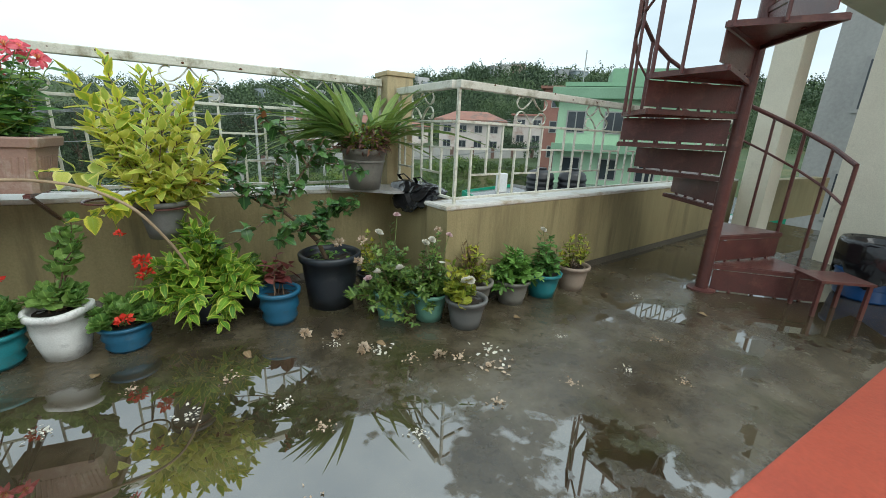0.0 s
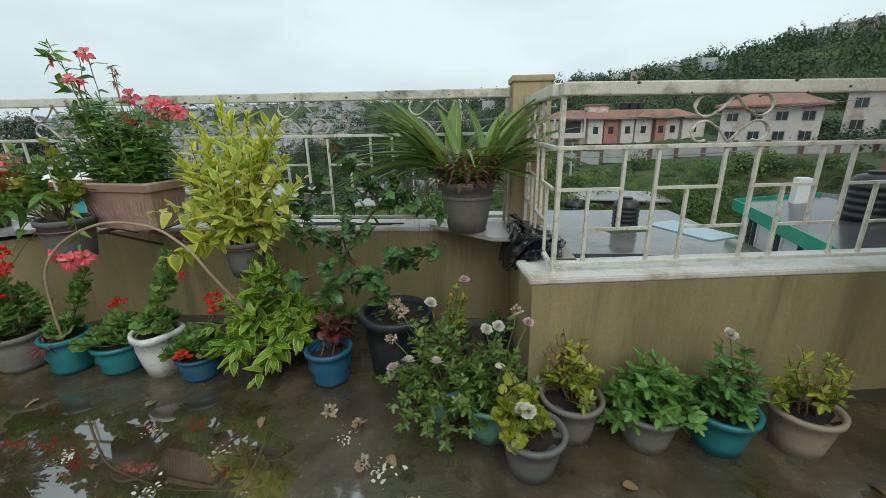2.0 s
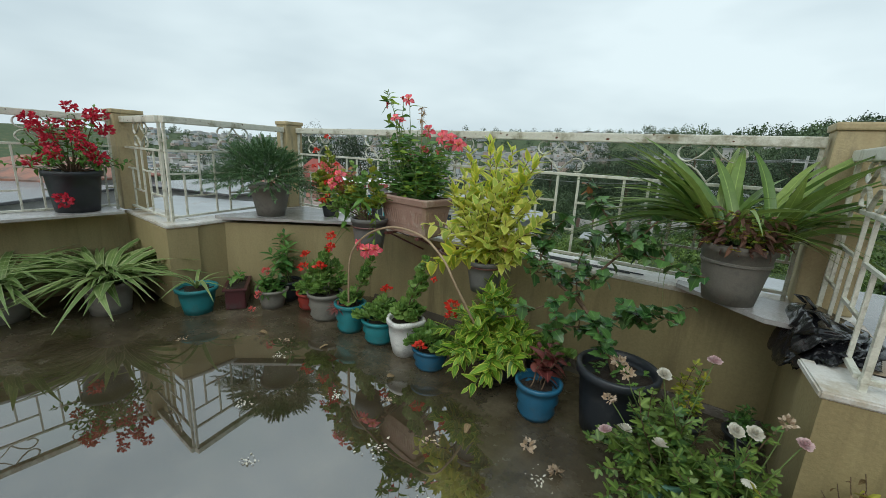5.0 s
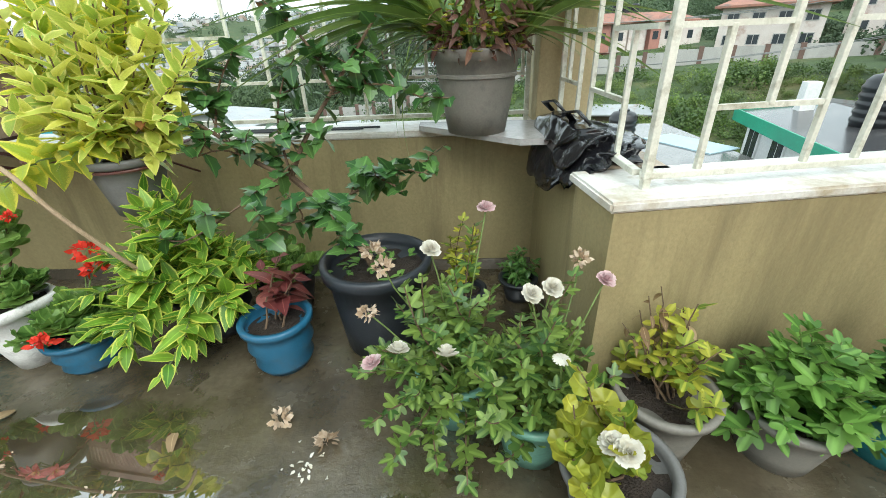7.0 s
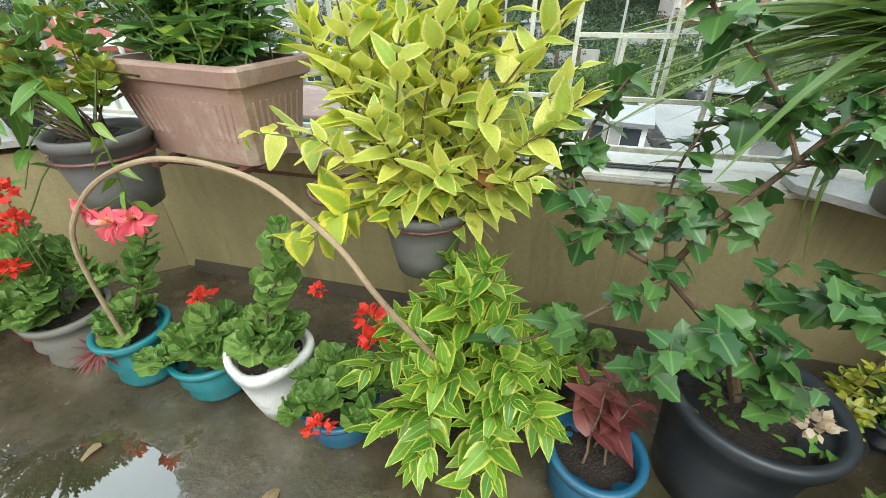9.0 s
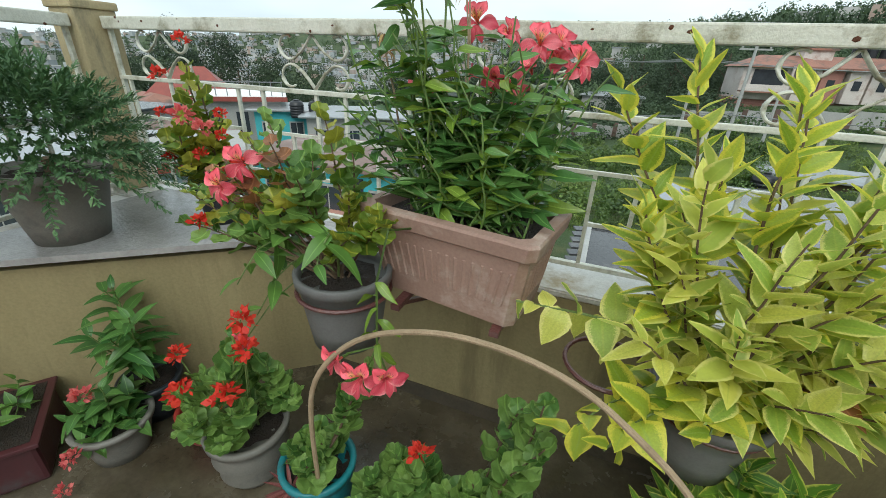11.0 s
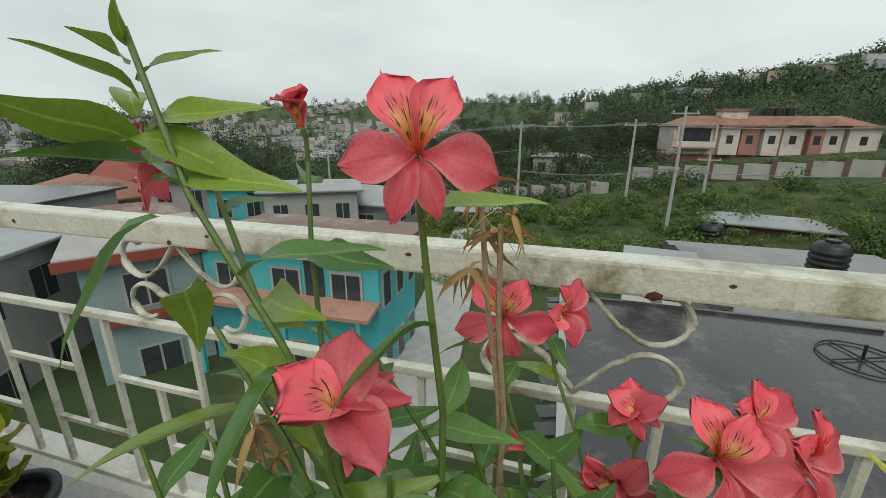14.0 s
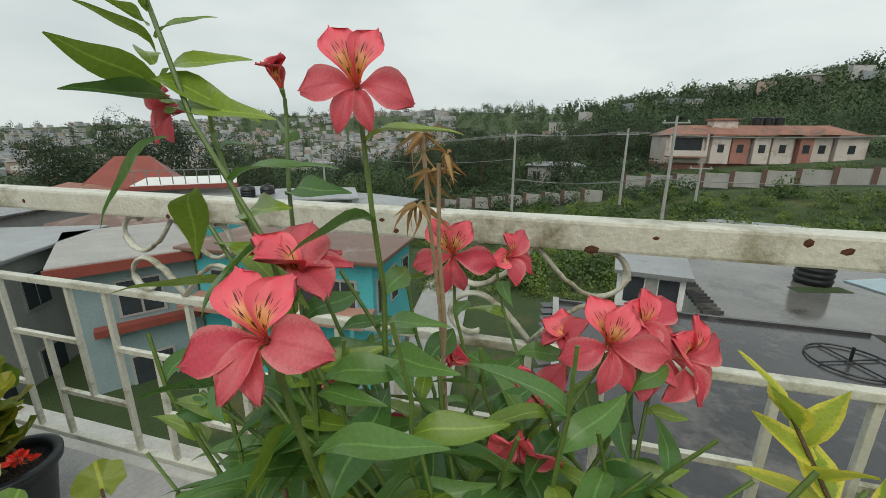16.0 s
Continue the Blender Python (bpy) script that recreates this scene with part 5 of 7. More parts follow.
def plastic(name, col, rough=0.35):
    return surface(name, col, tuple(c * 0.8 for c in col), rough, 7, 150, 0.06, stain=tuple(0.35 * c + 0.045 for c in col), stain_scale=9, stain_at=0.63)


P_BLUE = plastic("blue_plastic", (0.02, 0.115, 0.205))
P_TEAL = plastic("teal_plastic", (0.022, 0.20, 0.225))
P_GREEN = plastic("sea_green_plastic", (0.16, 0.35, 0.27))
P_BLACK = plastic("black_plastic", (0.022, 0.027, 0.034), 0.4)
P_GREY = plastic("grey_plastic", (0.145, 0.145, 0.14), 0.5)
P_CREAM = plastic("cream_plastic", (0.36, 0.28, 0.22), 0.55)
P_STONE = plastic("stone_grey_pot", (0.20, 0.19, 0.165), 0.6)
P_WHITE = plastic("white_woven_sack", (0.72, 0.72, 0.70), 0.5)
P_DKRED = plastic("maroon_plastic", (0.075, 0.018, 0.022), 0.4)
P_RED = plastic("red_plastic", (0.30, 0.035, 0.025), 0.45)
P_TERRA = surface("terracotta_plastic", (0.36, 0.235, 0.185), (0.27, 0.17, 0.135), 0.6, 6, 110, 0.15, stain=(0.46, 0.37, 0.31), stain_scale=7, stain_at=0.62)


def potted(x, y, z, r, h, mat, label, category="potted plant", group="", taper=0.74, bands=0, rim=0.012, soil=0.03, flare=False):
    """A pot with rim, hollow inside and wet soil; returns the thing. Its base stands at z."""
    t = thing("potted_plant", x, y, z, label, category, 0, group)
    rb = r * taper
    prof = [(rb * 0.6, 0.0), (rb, 0.0)]
    n = 3 + 2 * bands
    for i in range(1, n):
        k = i / n
        bul = 0.012 * r / 0.1 if bands and i % 2 else 0.0
        prof.append((rb + (r - rb) * k + bul, h * 0.86 * k))
    prof += [(r * 0.985, h * 0.86), (r + rim, h * 0.87), (r + rim * 1.2, h * 0.985), (r + rim * 0.6, h), (r - 0.004, h * 0.995), (r - 0.008, h * 0.9), (r * 0.93, h - soil)]
    pot = part("pot", lathe(bmesh.new(), prof, 36), mat, t, smooth=True)
    for p in pot.data.polygons:
        p.use_smooth = True
    bm = bmesh.new()
    rnd = random.Random(int(1000 * (x + 3 * y)))
    rings = []
    for i in range(5):
        rr = r * 0.95 * i / 4
        rings.append([bm.verts.new((rr * math.cos(a), rr * math.sin(a), h - soil + rnd.uniform(-0.006, 0.008) + (0.008 if i < 3 else 0))) for a in (2 * math.pi * k / 20 for k in range(20))] if i else [bm.verts.new((0, 0, h - soil + 0.01))])
    for k in range(20):
        bm.faces.new((rings[0][0], rings[1][k], rings[1][(k + 1) % 20]))
    for a, b in zip(rings[1:], rings[2:]):
        for k in range(20):
            bm.faces.new((a[k], b[k], b[(k + 1) % 20], a[(k + 1) % 20]))
    part("soil", bm, MAT_SOIL, t, "dark wet soil", smooth=True)
    return t


def stem_path(rnd, a, b, sag=0.0, wob=0.02, n=7):
    a, b = Vector(a), Vector(b)
    off = Vector((rnd.uniform(-1, 1), rnd.uniform(-1, 1), 0)) * wob
    return [a.lerp(b, i / n) + off * math.sin(math.pi * i / n) + Vector((0, 0, sag * math.sin(math.pi * i / n))) + Vector((rnd.gauss(0, wob * 0.12), rnd.gauss(0, wob * 0.12), 0)) * (1 if 0 < i < n else 0) for i in range(n + 1)]


def eased(pts, times=2):
    """Cuts the corners of a path, so that it bends evenly."""
    pts = [Vector(p) for p in pts]
    for _ in range(times):
        cut = [pts[0]]
        for a, b in zip(pts, pts[1:]):
            cut += [a.lerp(b, 0.25), a.lerp(b, 0.75)]
        pts = cut + [pts[-1]]
    return pts


class Leaves:
    """Leaves as objects of their own on one mesh, up to a limit; the rest goes into one mesh."""

    def __init__(self, parent, tpl, mat, limit=300, name="leaf"):
        one = Soup()
        one.add(*tpl, Matrix.Identity(4))
        self.me, self.parent, self.left, self.rest, self.name, self.mat = one.mesh(name, mat), parent, limit, Soup(), name, mat

    def add(self, verts, faces, uvs, m, s=1.0):
        if self.left > 0:
            self.left -= 1
            shared(self.name, self.me, self.parent, m @ Matrix.Scale(s, 4))
        else:
            self.rest.add(verts, faces, uvs, m, s)

    def finish(self):
        if self.rest.n:
            ob = new("foliage", self.rest.mesh("foliage", self.mat))
            ob.parent = self.parent
            ob["kind"] = "stuff"


def leaf_along(soup, rnd, pts, count, tpl, size, start=0.2, lift=25, spin=137.5, fan=1.0, jitter=0.25):
    """Leaves set round a stem, from its start share to its tip."""
    for i in range(count):
        k = start + (1 - start) * (i + 0.5) / count
        j = min(int(k * (len(pts) - 1)), len(pts) - 2)
        p = pts[j].lerp(pts[j + 1], k * (len(pts) - 1) - j)
        d = (pts[j + 1] - pts[j]).normalized()
        a = math.radians(spin * i + rnd.uniform(-20, 20))
        s = d.cross(Vector((0.3, 0.2, 1)))
        if s.length < 0.05:
            s = Vector((1, 0, 0))
        s.normalize()
        u = s.cross(d)
        el = math.radians(lift + rnd.uniform(-18, 18) + 30 * max(0, k - 0.8) / 0.2)
        way = (s * math.cos(a) + u * math.sin(a)) * math.cos(el) * fan + d * math.sin(el) + Vector((0, 0, 0.12))
        sc = size * rnd.uniform(1 - jitter, 1 + jitter) * (1 - 0.35 * max(0, k - 0.75) / 0.25)
        soup.add(*tpl, orient(p, way, rnd.uniform(-25, 25)), sc)


def under(name, me, parent, label=""):
    ob = new(name, me)
    ob.parent = parent
    if label:
        ob["label"] = label
    return ob


def bushy(t, rnd, base_z, tips, tpl, size, leaves, mat, stem_mat=None, stem_r=0.004, start=0.25, lift=25, wob=0.03, spread=0.03, sag=0.0, name="foliage", fan=1.0, single=0):
    """Stems from the pot's soil to the tips, with leaves along them: two parts, stems and foliage."""
    soup = Leaves(t, tpl, mat, single) if single else Soup()
    ends = []
    tips = list(tips)
    rnd.shuffle(tips)
    for tip in tips:
        a = (rnd.uniform(-spread, spread), rnd.uniform(-spread, spread), base_z)
        pts = stem_path(rnd, a, tip, sag, wob)
        part("stem", tube(bmesh.new(), pts, stem_r, 5, stem_r * 0.45), stem_mat or MAT_STEM, t)
        leaf_along(soup, rnd, pts, leaves, tpl, size, start, lift, fan=fan)
        ends.append(pts)
    if single:
        soup.finish()
    else:
        under(name, soup.mesh(name, mat), t)["kind"] = "stuff"
    return ends


def cluster_mesh(name, mat, r, n, size, seed, tpl=None, flat=0.75):
    rnd = random.Random(seed)
    sp = Soup()
    tpl = tpl or blade("ovate", 2, 0.1, 0.2, 0.8)
    for i in range(n):
        d = Vector((rnd.gauss(0, 1), rnd.gauss(0, 1), rnd.gauss(0.5, 0.8))).normalized()
        p = Vector((d.x * r, d.y * r, d.z * r * flat)) * rnd.uniform(0.45, 1)
        sp.add(*tpl, orient(p, d + Vector((rnd.gauss(0, 0.5), rnd.gauss(0, 0.5), rnd.gauss(0, 0.5))), rnd.uniform(0, 360)), size * rnd.uniform(0.7, 1.2))
    return sp.mesh(name, mat)


def pompon_mesh(name, mat, r, seed):
    """A full double flower: rings of petals closing towards the middle."""
    rnd = random.Random(seed)
    sp = Soup()
    tpl = blade("petal", 3, 0.3, -0.25, 0.55)
    for ring in range(5):
        n = 14 - 2 * ring
        for i in range(n):
            a = 2 * math.pi * (i + 0.5 * (ring % 2)) / n
            el = math.radians(5 + 18 * ring)
            d = Vector((math.cos(a) * math.cos(el), math.sin(a) * math.cos(el), math.sin(el)))
            sp.add(*tpl, orient(Vector((0, 0, 0.1 * r * ring)), d, rnd.uniform(-15, 15)), r * (1 - 0.12 * ring) * rnd.uniform(0.9, 1.1))
    return sp.mesh(name, mat)


GERANIUM = cluster_mesh("flower_cluster", MAT_SCARLET, 0.028, 46, 0.022, 1)
GERANIUM2 = cluster_mesh("flower_cluster", MAT_CORAL, 0.028, 40, 0.022, 8)
BRACTS = cluster_mesh("flower_cluster", MAT_MAGENTA, 0.045, 60, 0.030, 2)
ROSE_WHITE = pompon_mesh("flower", MAT_WHITEPETAL, 0.030, 3)
ROSE_PINK = pompon_mesh("flower", MAT_PINKPETAL, 0.030, 4)
ROSE_FADED = cluster_mesh("flower", MAT_FADED, 0.026, 50, 0.022, 5)
DAISY = Soup()
for i in range(15):
    a = 2 * math.pi * i / 15
    DAISY.add(*blade("petal", 3, 0.1, 0.25, 0.34), orient(Vector((0, 0, 0)), (math.cos(a), math.sin(a), 0.15)), 0.027)
DAISY = DAISY.mesh("flower", MAT_WHITEPETAL)


def blossoms(t, mesh, places, rnd, scale=1.0, name="flower", stem_from=None):
    for x, y, z in places:
        if stem_from is not None:
            a = stem_from if len(stem_from) == 3 else (x * 0.3, y * 0.3, stem_from[0])
            part("flower_stalk", tube(bmesh.new(), stem_path(rnd, a, (x, y, z), 0, 0.02, 5), 0.0022, 5), MAT_STEM, t)
        ob = shared(name, mesh, t, pose(x, y, z, rnd.uniform(-35, 35), rnd.uniform(-35, 35), rnd.uniform(0, 360)) @ Matrix.Scale(scale * rnd.uniform(0.85, 1.15), 4))


rnd = random.Random(11)


def round_tips(n, r, z0, z1, squash=1.0, seed=0, cx=0.0, cy=0.0, ymin=-9):
    q = random.Random(seed)
    out = []
    for i in range(n):
        a = 2.399963 * i + q.uniform(-0.3, 0.3)
        k = math.sqrt((i + 0.5) / n)
        rr = r * k * q.uniform(0.75, 1.1)
        z = z1 - (z1 - z0) * k ** 1.6 + q.uniform(-0.04, 0.04) * (z1 - z0) / 0.3
        out.append((cx + rr * math.cos(a), max(ymin, cy + rr * math.sin(a) * squash), z))
    return out


# -- recessed bay, along the long parapet
# black tub with an old shrub
t = potted(0.66, 2.64, 0, 0.176, 0.35, P_BLACK, "large black plastic tub with a sprawling green-leaved shrub", bands=0, rim=0.016, soil=0.06, taper=0.80)
FORK = Vector((-0.26, 0.06, 0.62))
part("trunk", tube(bmesh.new(), [(-0.02, 0.02, 0.30), (-0.07, 0.02, 0.42), (-0.15, 0.04, 0.52), FORK], 0.015, 8, 0.011), MAT_TWIG, t, "brown woody trunk")
soup = Leaves(t, L_IVY, MAT_IVY, 460)
SHRUB = (((FORK, (-0.37, 0.08, 0.66), (-0.50, 0.11, 0.76), (-0.65, 0.14, 0.84)), 0.009, 4), ((FORK, (-0.20, 0.08, 0.74), (-0.09, 0.10, 0.88), (0.06, 0.16, 1.08)), 0.009, 9), (((-0.09, 0.10, 0.88), (-0.16, 0.16, 1.02), (-0.31, 0.21, 1.15)), 0.006, 8), (((-0.15, 0.04, 0.52), (-0.02, 0.06, 0.58), (0.10, 0.08, 0.635), (0.20, 0.04, 0.62)), 0.007, 7), ((FORK, (-0.38, -0.04, 0.58), (-0.50, -0.08, 0.50), (-0.62, -0.10, 0.455)), 0.005, 2), (((-0.15, 0.04, 0.52), (-0.12, -0.06, 0.56), (-0.08, -0.10, 0.50), (-0.06, -0.14, 0.44)), 0.005, 7), (((-0.12, -0.03, 0.50), (-0.24, -0.12, 0.54), (-0.31, -0.15, 0.48)), 0.005, 5), (((-0.02, 0.06, 0.58), (0.04, -0.02, 0.66), (0.12, -0.06, 0.60)), 0.004, 6), ((FORK, (-0.30, 0.12, 0.80), (-0.24, 0.16, 0.95)), 0.005, 7), (((-0.50, 0.11, 0.76), (-0.48, 0.16, 0.90), (-0.40, 0.20, 1.02)), 0.005, 6), (((-0.09, 0.10, 0.88), (0.08, 0.10, 0.90), (0.20, 0.10, 0.84)), 0.005, 6), (((-0.37, 0.08, 0.66), (-0.42, 0.0, 0.74), (-0.50, -0.05, 0.72)), 0.004, 2))
for way_, r_, n_ in SHRUB:
    pts = eased(way_)
    part("branch", tube(bmesh.new(), pts, r_, 6, r_ * 0.45), MAT_TWIG, t)
    leaf_along(soup, rnd, pts, int(n_ * 2.2), L_IVY, 0.068, 0.25, -15)
    for j in (len(pts) // 4, 2 * len(pts) // 5, 3 * len(pts) // 5, 4 * len(pts) // 5):
        e = pts[j] + Vector((rnd.uniform(-0.10, 0.10), rnd.uniform(-0.08, 0.08), rnd.uniform(-0.03, 0.13)))
        tw = stem_path(rnd, pts[j], e, 0, 0.02, 5)
        part("twig", tube(bmesh.new(), tw, 0.003, 5, 0.0015), MAT_TWIG, t)
        leaf_along(soup, rnd, tw, 6, L_IVY, 0.062, 0.35, -15)
soup.finish()
for p_, e_, n_, s_ in (((-0.62, 0.13, 0.83), (-0.74, 0.08, 0.80), 7, 0.085), ((-0.29, 0.20, 1.12), (-0.33, 0.20, 1.20), 5, 0.06)):
    sp = Soup()
    leaf_along(sp, rnd, stem_path(rnd, p_, e_), n_, L_OVATE, s_, 0.0, 10)
    under("young_shoot", sp.mesh("young_shoot", MAT_RUSTLEAF), t, "rusty brown young leaves")
blossoms(t, ROSE_FADED, [(0.02, -0.14, 0.44)], rnd, 1.1)
sp = Soup()
for i in range(40):
    a = rnd.uniform(0, 6.28)
    q = rnd.uniform(0.02, 0.16)
    sp.add(*L_OVATE, orient(Vector((q * math.cos(a), q * math.sin(a), 0.325)), (math.cos(a * 3), math.sin(a * 3), rnd.uniform(0.1, 0.9))), rnd.uniform(0.02, 0.05))
under("weed", sp.mesh("weed", MAT_MIDLEAF), t)["kind"] = "stuff"

# blue pot with red-leaved seedling
t = potted(0.32, 2.51, 0, 0.108, 0.20, P_BLUE, "bright blue plastic pot of wet soil with a red-leaved plant", bands=1, soil=0.045)
bushy(t, rnd, 0.16, [(0.02, 0.10, 0.38), (-0.05, 0.08, 0.34), (0.09, 0.06, 0.33), (0.03, 0.14, 0.30)], L_OVATE, 0.095, 9, MAT_REDLEAF, MAT_TWIG, 0.004, 0.3, 15, single=60)

# leafy variegated plant in a hidden dark pot
t = potted(-0.02, 2.72, 0, 0.13, 0.20, P_BLACK, "bushy green and yellow variegated plant in a black pot", bands=1)
tips = round_tips(32, 0.33, 0.14, 0.58, 0.9, 5, -0.02, -0.06) + [(-0.10, -0.36, 0.16), (0.02, -0.40, 0.10), (0.10, -0.34, 0.18), (-0.22, -0.32, 0.22), (-0.30, -0.22, 0.28), (0.22, -0.22, 0.24), (0.30, -0.08, 0.30), (-0.05, -0.38, 0.24)]
bushy(t, rnd, 0.17, tips, L_SHOOT, 0.10, 20, MAT_VARIEG, MAT_STEM, 0.005, 0.25, 34, 0.04, 0.05, 0.05, single=300)

# second dark pot behind, with soft round leaves
t = potted(0.22, 2.86, 0, 0.12, 0.17, P_BLACK, "low green leafy plant in a black pot near the wall", bands=0)
bushy(t, rnd, 0.13, round_tips(12, 0.16, 0.18, 0.30, 1, 6), L_ROUND, 0.065, 7, MAT_GERLEAF, None, 0.003, 0.3, 30)

# yellow plant in a pot held by a wall ring
t = potted(-0.19, 2.77, 0.50, 0.115, 0.20, P_GREY, "bright yellow-green leafy plant in a grey hanging pot", bands=0, taper=0.7)
tips = [(-0.18, 0.27, 0.91), (-0.34, 0.27, 0.84), (0.02, 0.20, 0.86), (-0.02, 0.10, 0.84), (0.26, 0.10, 0.84), (0.20, 0.04, 0.80), (-0.12, 0.02, 0.72), (-0.24, -0.04, 0.62), (0.14, -0.06, 0.66), (0.0, -0.10, 0.62), (-0.16, -0.08, 0.52), (0.30, 0.0, 0.62), (0.36, -0.06, 0.50), (0.18, -0.14, 0.48), (-0.06, -0.16, 0.46), (-0.22, -0.14, 0.40), (0.10, -0.18, 0.36), (0.28, -0.14, 0.34), (0.0, 0.12, 0.70), (0.18, 0.14, 0.72), (-0.16, 0.12, 0.60), (0.34, 0.10, 0.52)]
tips += [(0.30, -0.02, 0.64), (0.34, -0.05, 0.47), (0.30, -0.05, 0.32), (0.20, -0.05, 0.22), (-0.24, -0.05, 0.60), (-0.16, -0.06, 0.72), (0.10, -0.06, 0.76), (-0.02, -0.12, 0.30), (0.12, -0.1, 0.56)]
bushy(t, rnd, 0.17, tips[8:], L_SHOOT, 0.098, 19, MAT_YELLOW, MAT_TWIG, 0.004, 0.25, 34, 0.03, 0.04, single=300)
bushy(t, rnd, 0.17, tips[:8], L_SHOOT, 0.104, 27, MAT_YGREEN, MAT_TWIG, 0.005, 0.35, 30, 0.03, 0.04, single=220)
bushy(t, rnd, 0.17, [(0.08, -0.10, 0.26), (-0.04, -0.16, 0.22), (-0.10, -0.12, 0.24), (-0.30, -0.20, 0.14), (-0.22, -0.22, 0.16)], L_BROAD, 0.10, 9, MAT_YGREEN, MAT_STEM, 0.004, 0.35, 10, 0.02, 0.05, 0.06, single=80)
bushy(t, rnd, 0.2, [(-0.46, -0.06, 0.36)], L_BROAD, 0.09, 11, MAT_YELLOW, MAT_STEM, 0.005, 0.35, 8, 0.02, 0.02, 0.05, single=20)
blossoms(t, GERANIUM, [(-0.16, -0.30, 0.10)], rnd, 0.5)


def ring_bracket(x, y, z, r, label="rusty iron ring bracket fixed to the parapet"):
    t = thing("ring_bracket", x, y, z, label, "bracket", group="pot brackets")
    part("ring", tube(bmesh.new(), [(r * math.cos(a), r * math.sin(a), 0) for a in (2 * math.pi * k / 28 for k in range(29))], 0.006, 6), MAT_RUSTY, t)
    part("arm", tube(bmesh.new(), [(0, r, 0), (0, AY - y - 0.002, 0)], 0.006, 6), MAT_RUSTY, t)
    part("brace", tube(bmesh.new(), [(0, r, 0), (0, AY - y - 0.002, -0.14)], 0.005, 6), MAT_RUSTY, t)


ring_bracket(-0.19, 2.77, 0.665, 0.118)
ring_bracket(-0.42, 2.78, 0.70, 0.10, "empty rusty iron ring bracket beside the planter")
ring_bracket(-1.13, 2.71, 0.775, 0.129)

# terracotta trough
tp = thing("planter", -0.845, 2.875, 0.755, "fluted terracotta-coloured trough planter with tall coral lilies", "planter", -9)
bm = bmesh.new()
W0, D0_, W1, D1_, H = 0.41, 0.21, 0.50, 0.29, 0.255


def ring_rect(w, d, z, c=0.02):
    return [bm.verts.new(p) for p in ((-w / 2 + c, -d / 2, z), (w / 2 - c, -d / 2, z), (w / 2, -d / 2 + c, z), (w / 2, d / 2 - c, z), (w / 2 - c, d / 2, z), (-w / 2 + c, d / 2, z), (-w / 2, d / 2 - c, z), (-w / 2, -d / 2 + c, z))]


rings = [ring_rect(W0, D0_, 0), ring_rect(W0 + 0.055, D0_ + 0.055, H * 0.76), ring_rect(W0 + 0.06, D0_ + 0.06, H * 0.8), ring_rect(W1, D1_, H * 0.83), ring_rect(W1 + 0.012, D1_ + 0.012, H * 0.97), ring_rect(W1 + 0.006, D1_ + 0.006, H), ring_rect(W1 - 0.05, D1_ - 0.05, H), ring_rect(W1 - 0.06, D1_ - 0.06, H - 0.05)]
for a, b in zip(rings, rings[1:]):
    for k in range(8):
        bm.faces.new((a[k], a[(k + 1) % 8], b[(k + 1) % 8], b[k]))
bm.faces.new(rings[0][::-1])
bm.faces.new(rings[-1])
body = part("trough", bm, P_TERRA, tp)
for sy, rz in ((-1, 0),):
    for i in range(17):
        u = -0.184 + 0.023 * i
        bm = bmesh.new()
        between(bm, (u * 0.95, -D0_ / 2 - 0.009, 0.065), (u * 1.08, -D0_ / 2 - 0.0225, H * 0.66), 0.011, 0.007, 0.002)
        part("flute", bm, P_TERRA, body)
for i in range(8):
    v = -0.075 + 0.0215 * i
    bm = bmesh.new()
    between(bm, (W0 / 2 + 0.009, v * 0.95, 0.065), (W0 / 2 + 0.0225, v * 1.1, H * 0.66), 0.011, 0.007, 0.002)
    part("flute", bm, P_TERRA, body)
part("soil", a_box(0, 0, H - 0.045, W1 - 0.065, D1_ - 0.065, 0.02), MAT_SOIL, tp)
tb = thing("planter_bracket", -0.835, 2.845, 0.735, "rusty steel bracket carrying the trough off the parapet", "bracket")
for dx in (-0.14, 0.14):
    part("arm", a_box(dx, 0.085, 0.009, 0.025, 0.43, 0.016), MAT_RUSTY, tb)
    part("brace", between(bmesh.new(), (dx, 0.30, -0.18), (dx, -0.08, 0.0), 0.018, 0.012), MAT_RUSTY, tb)


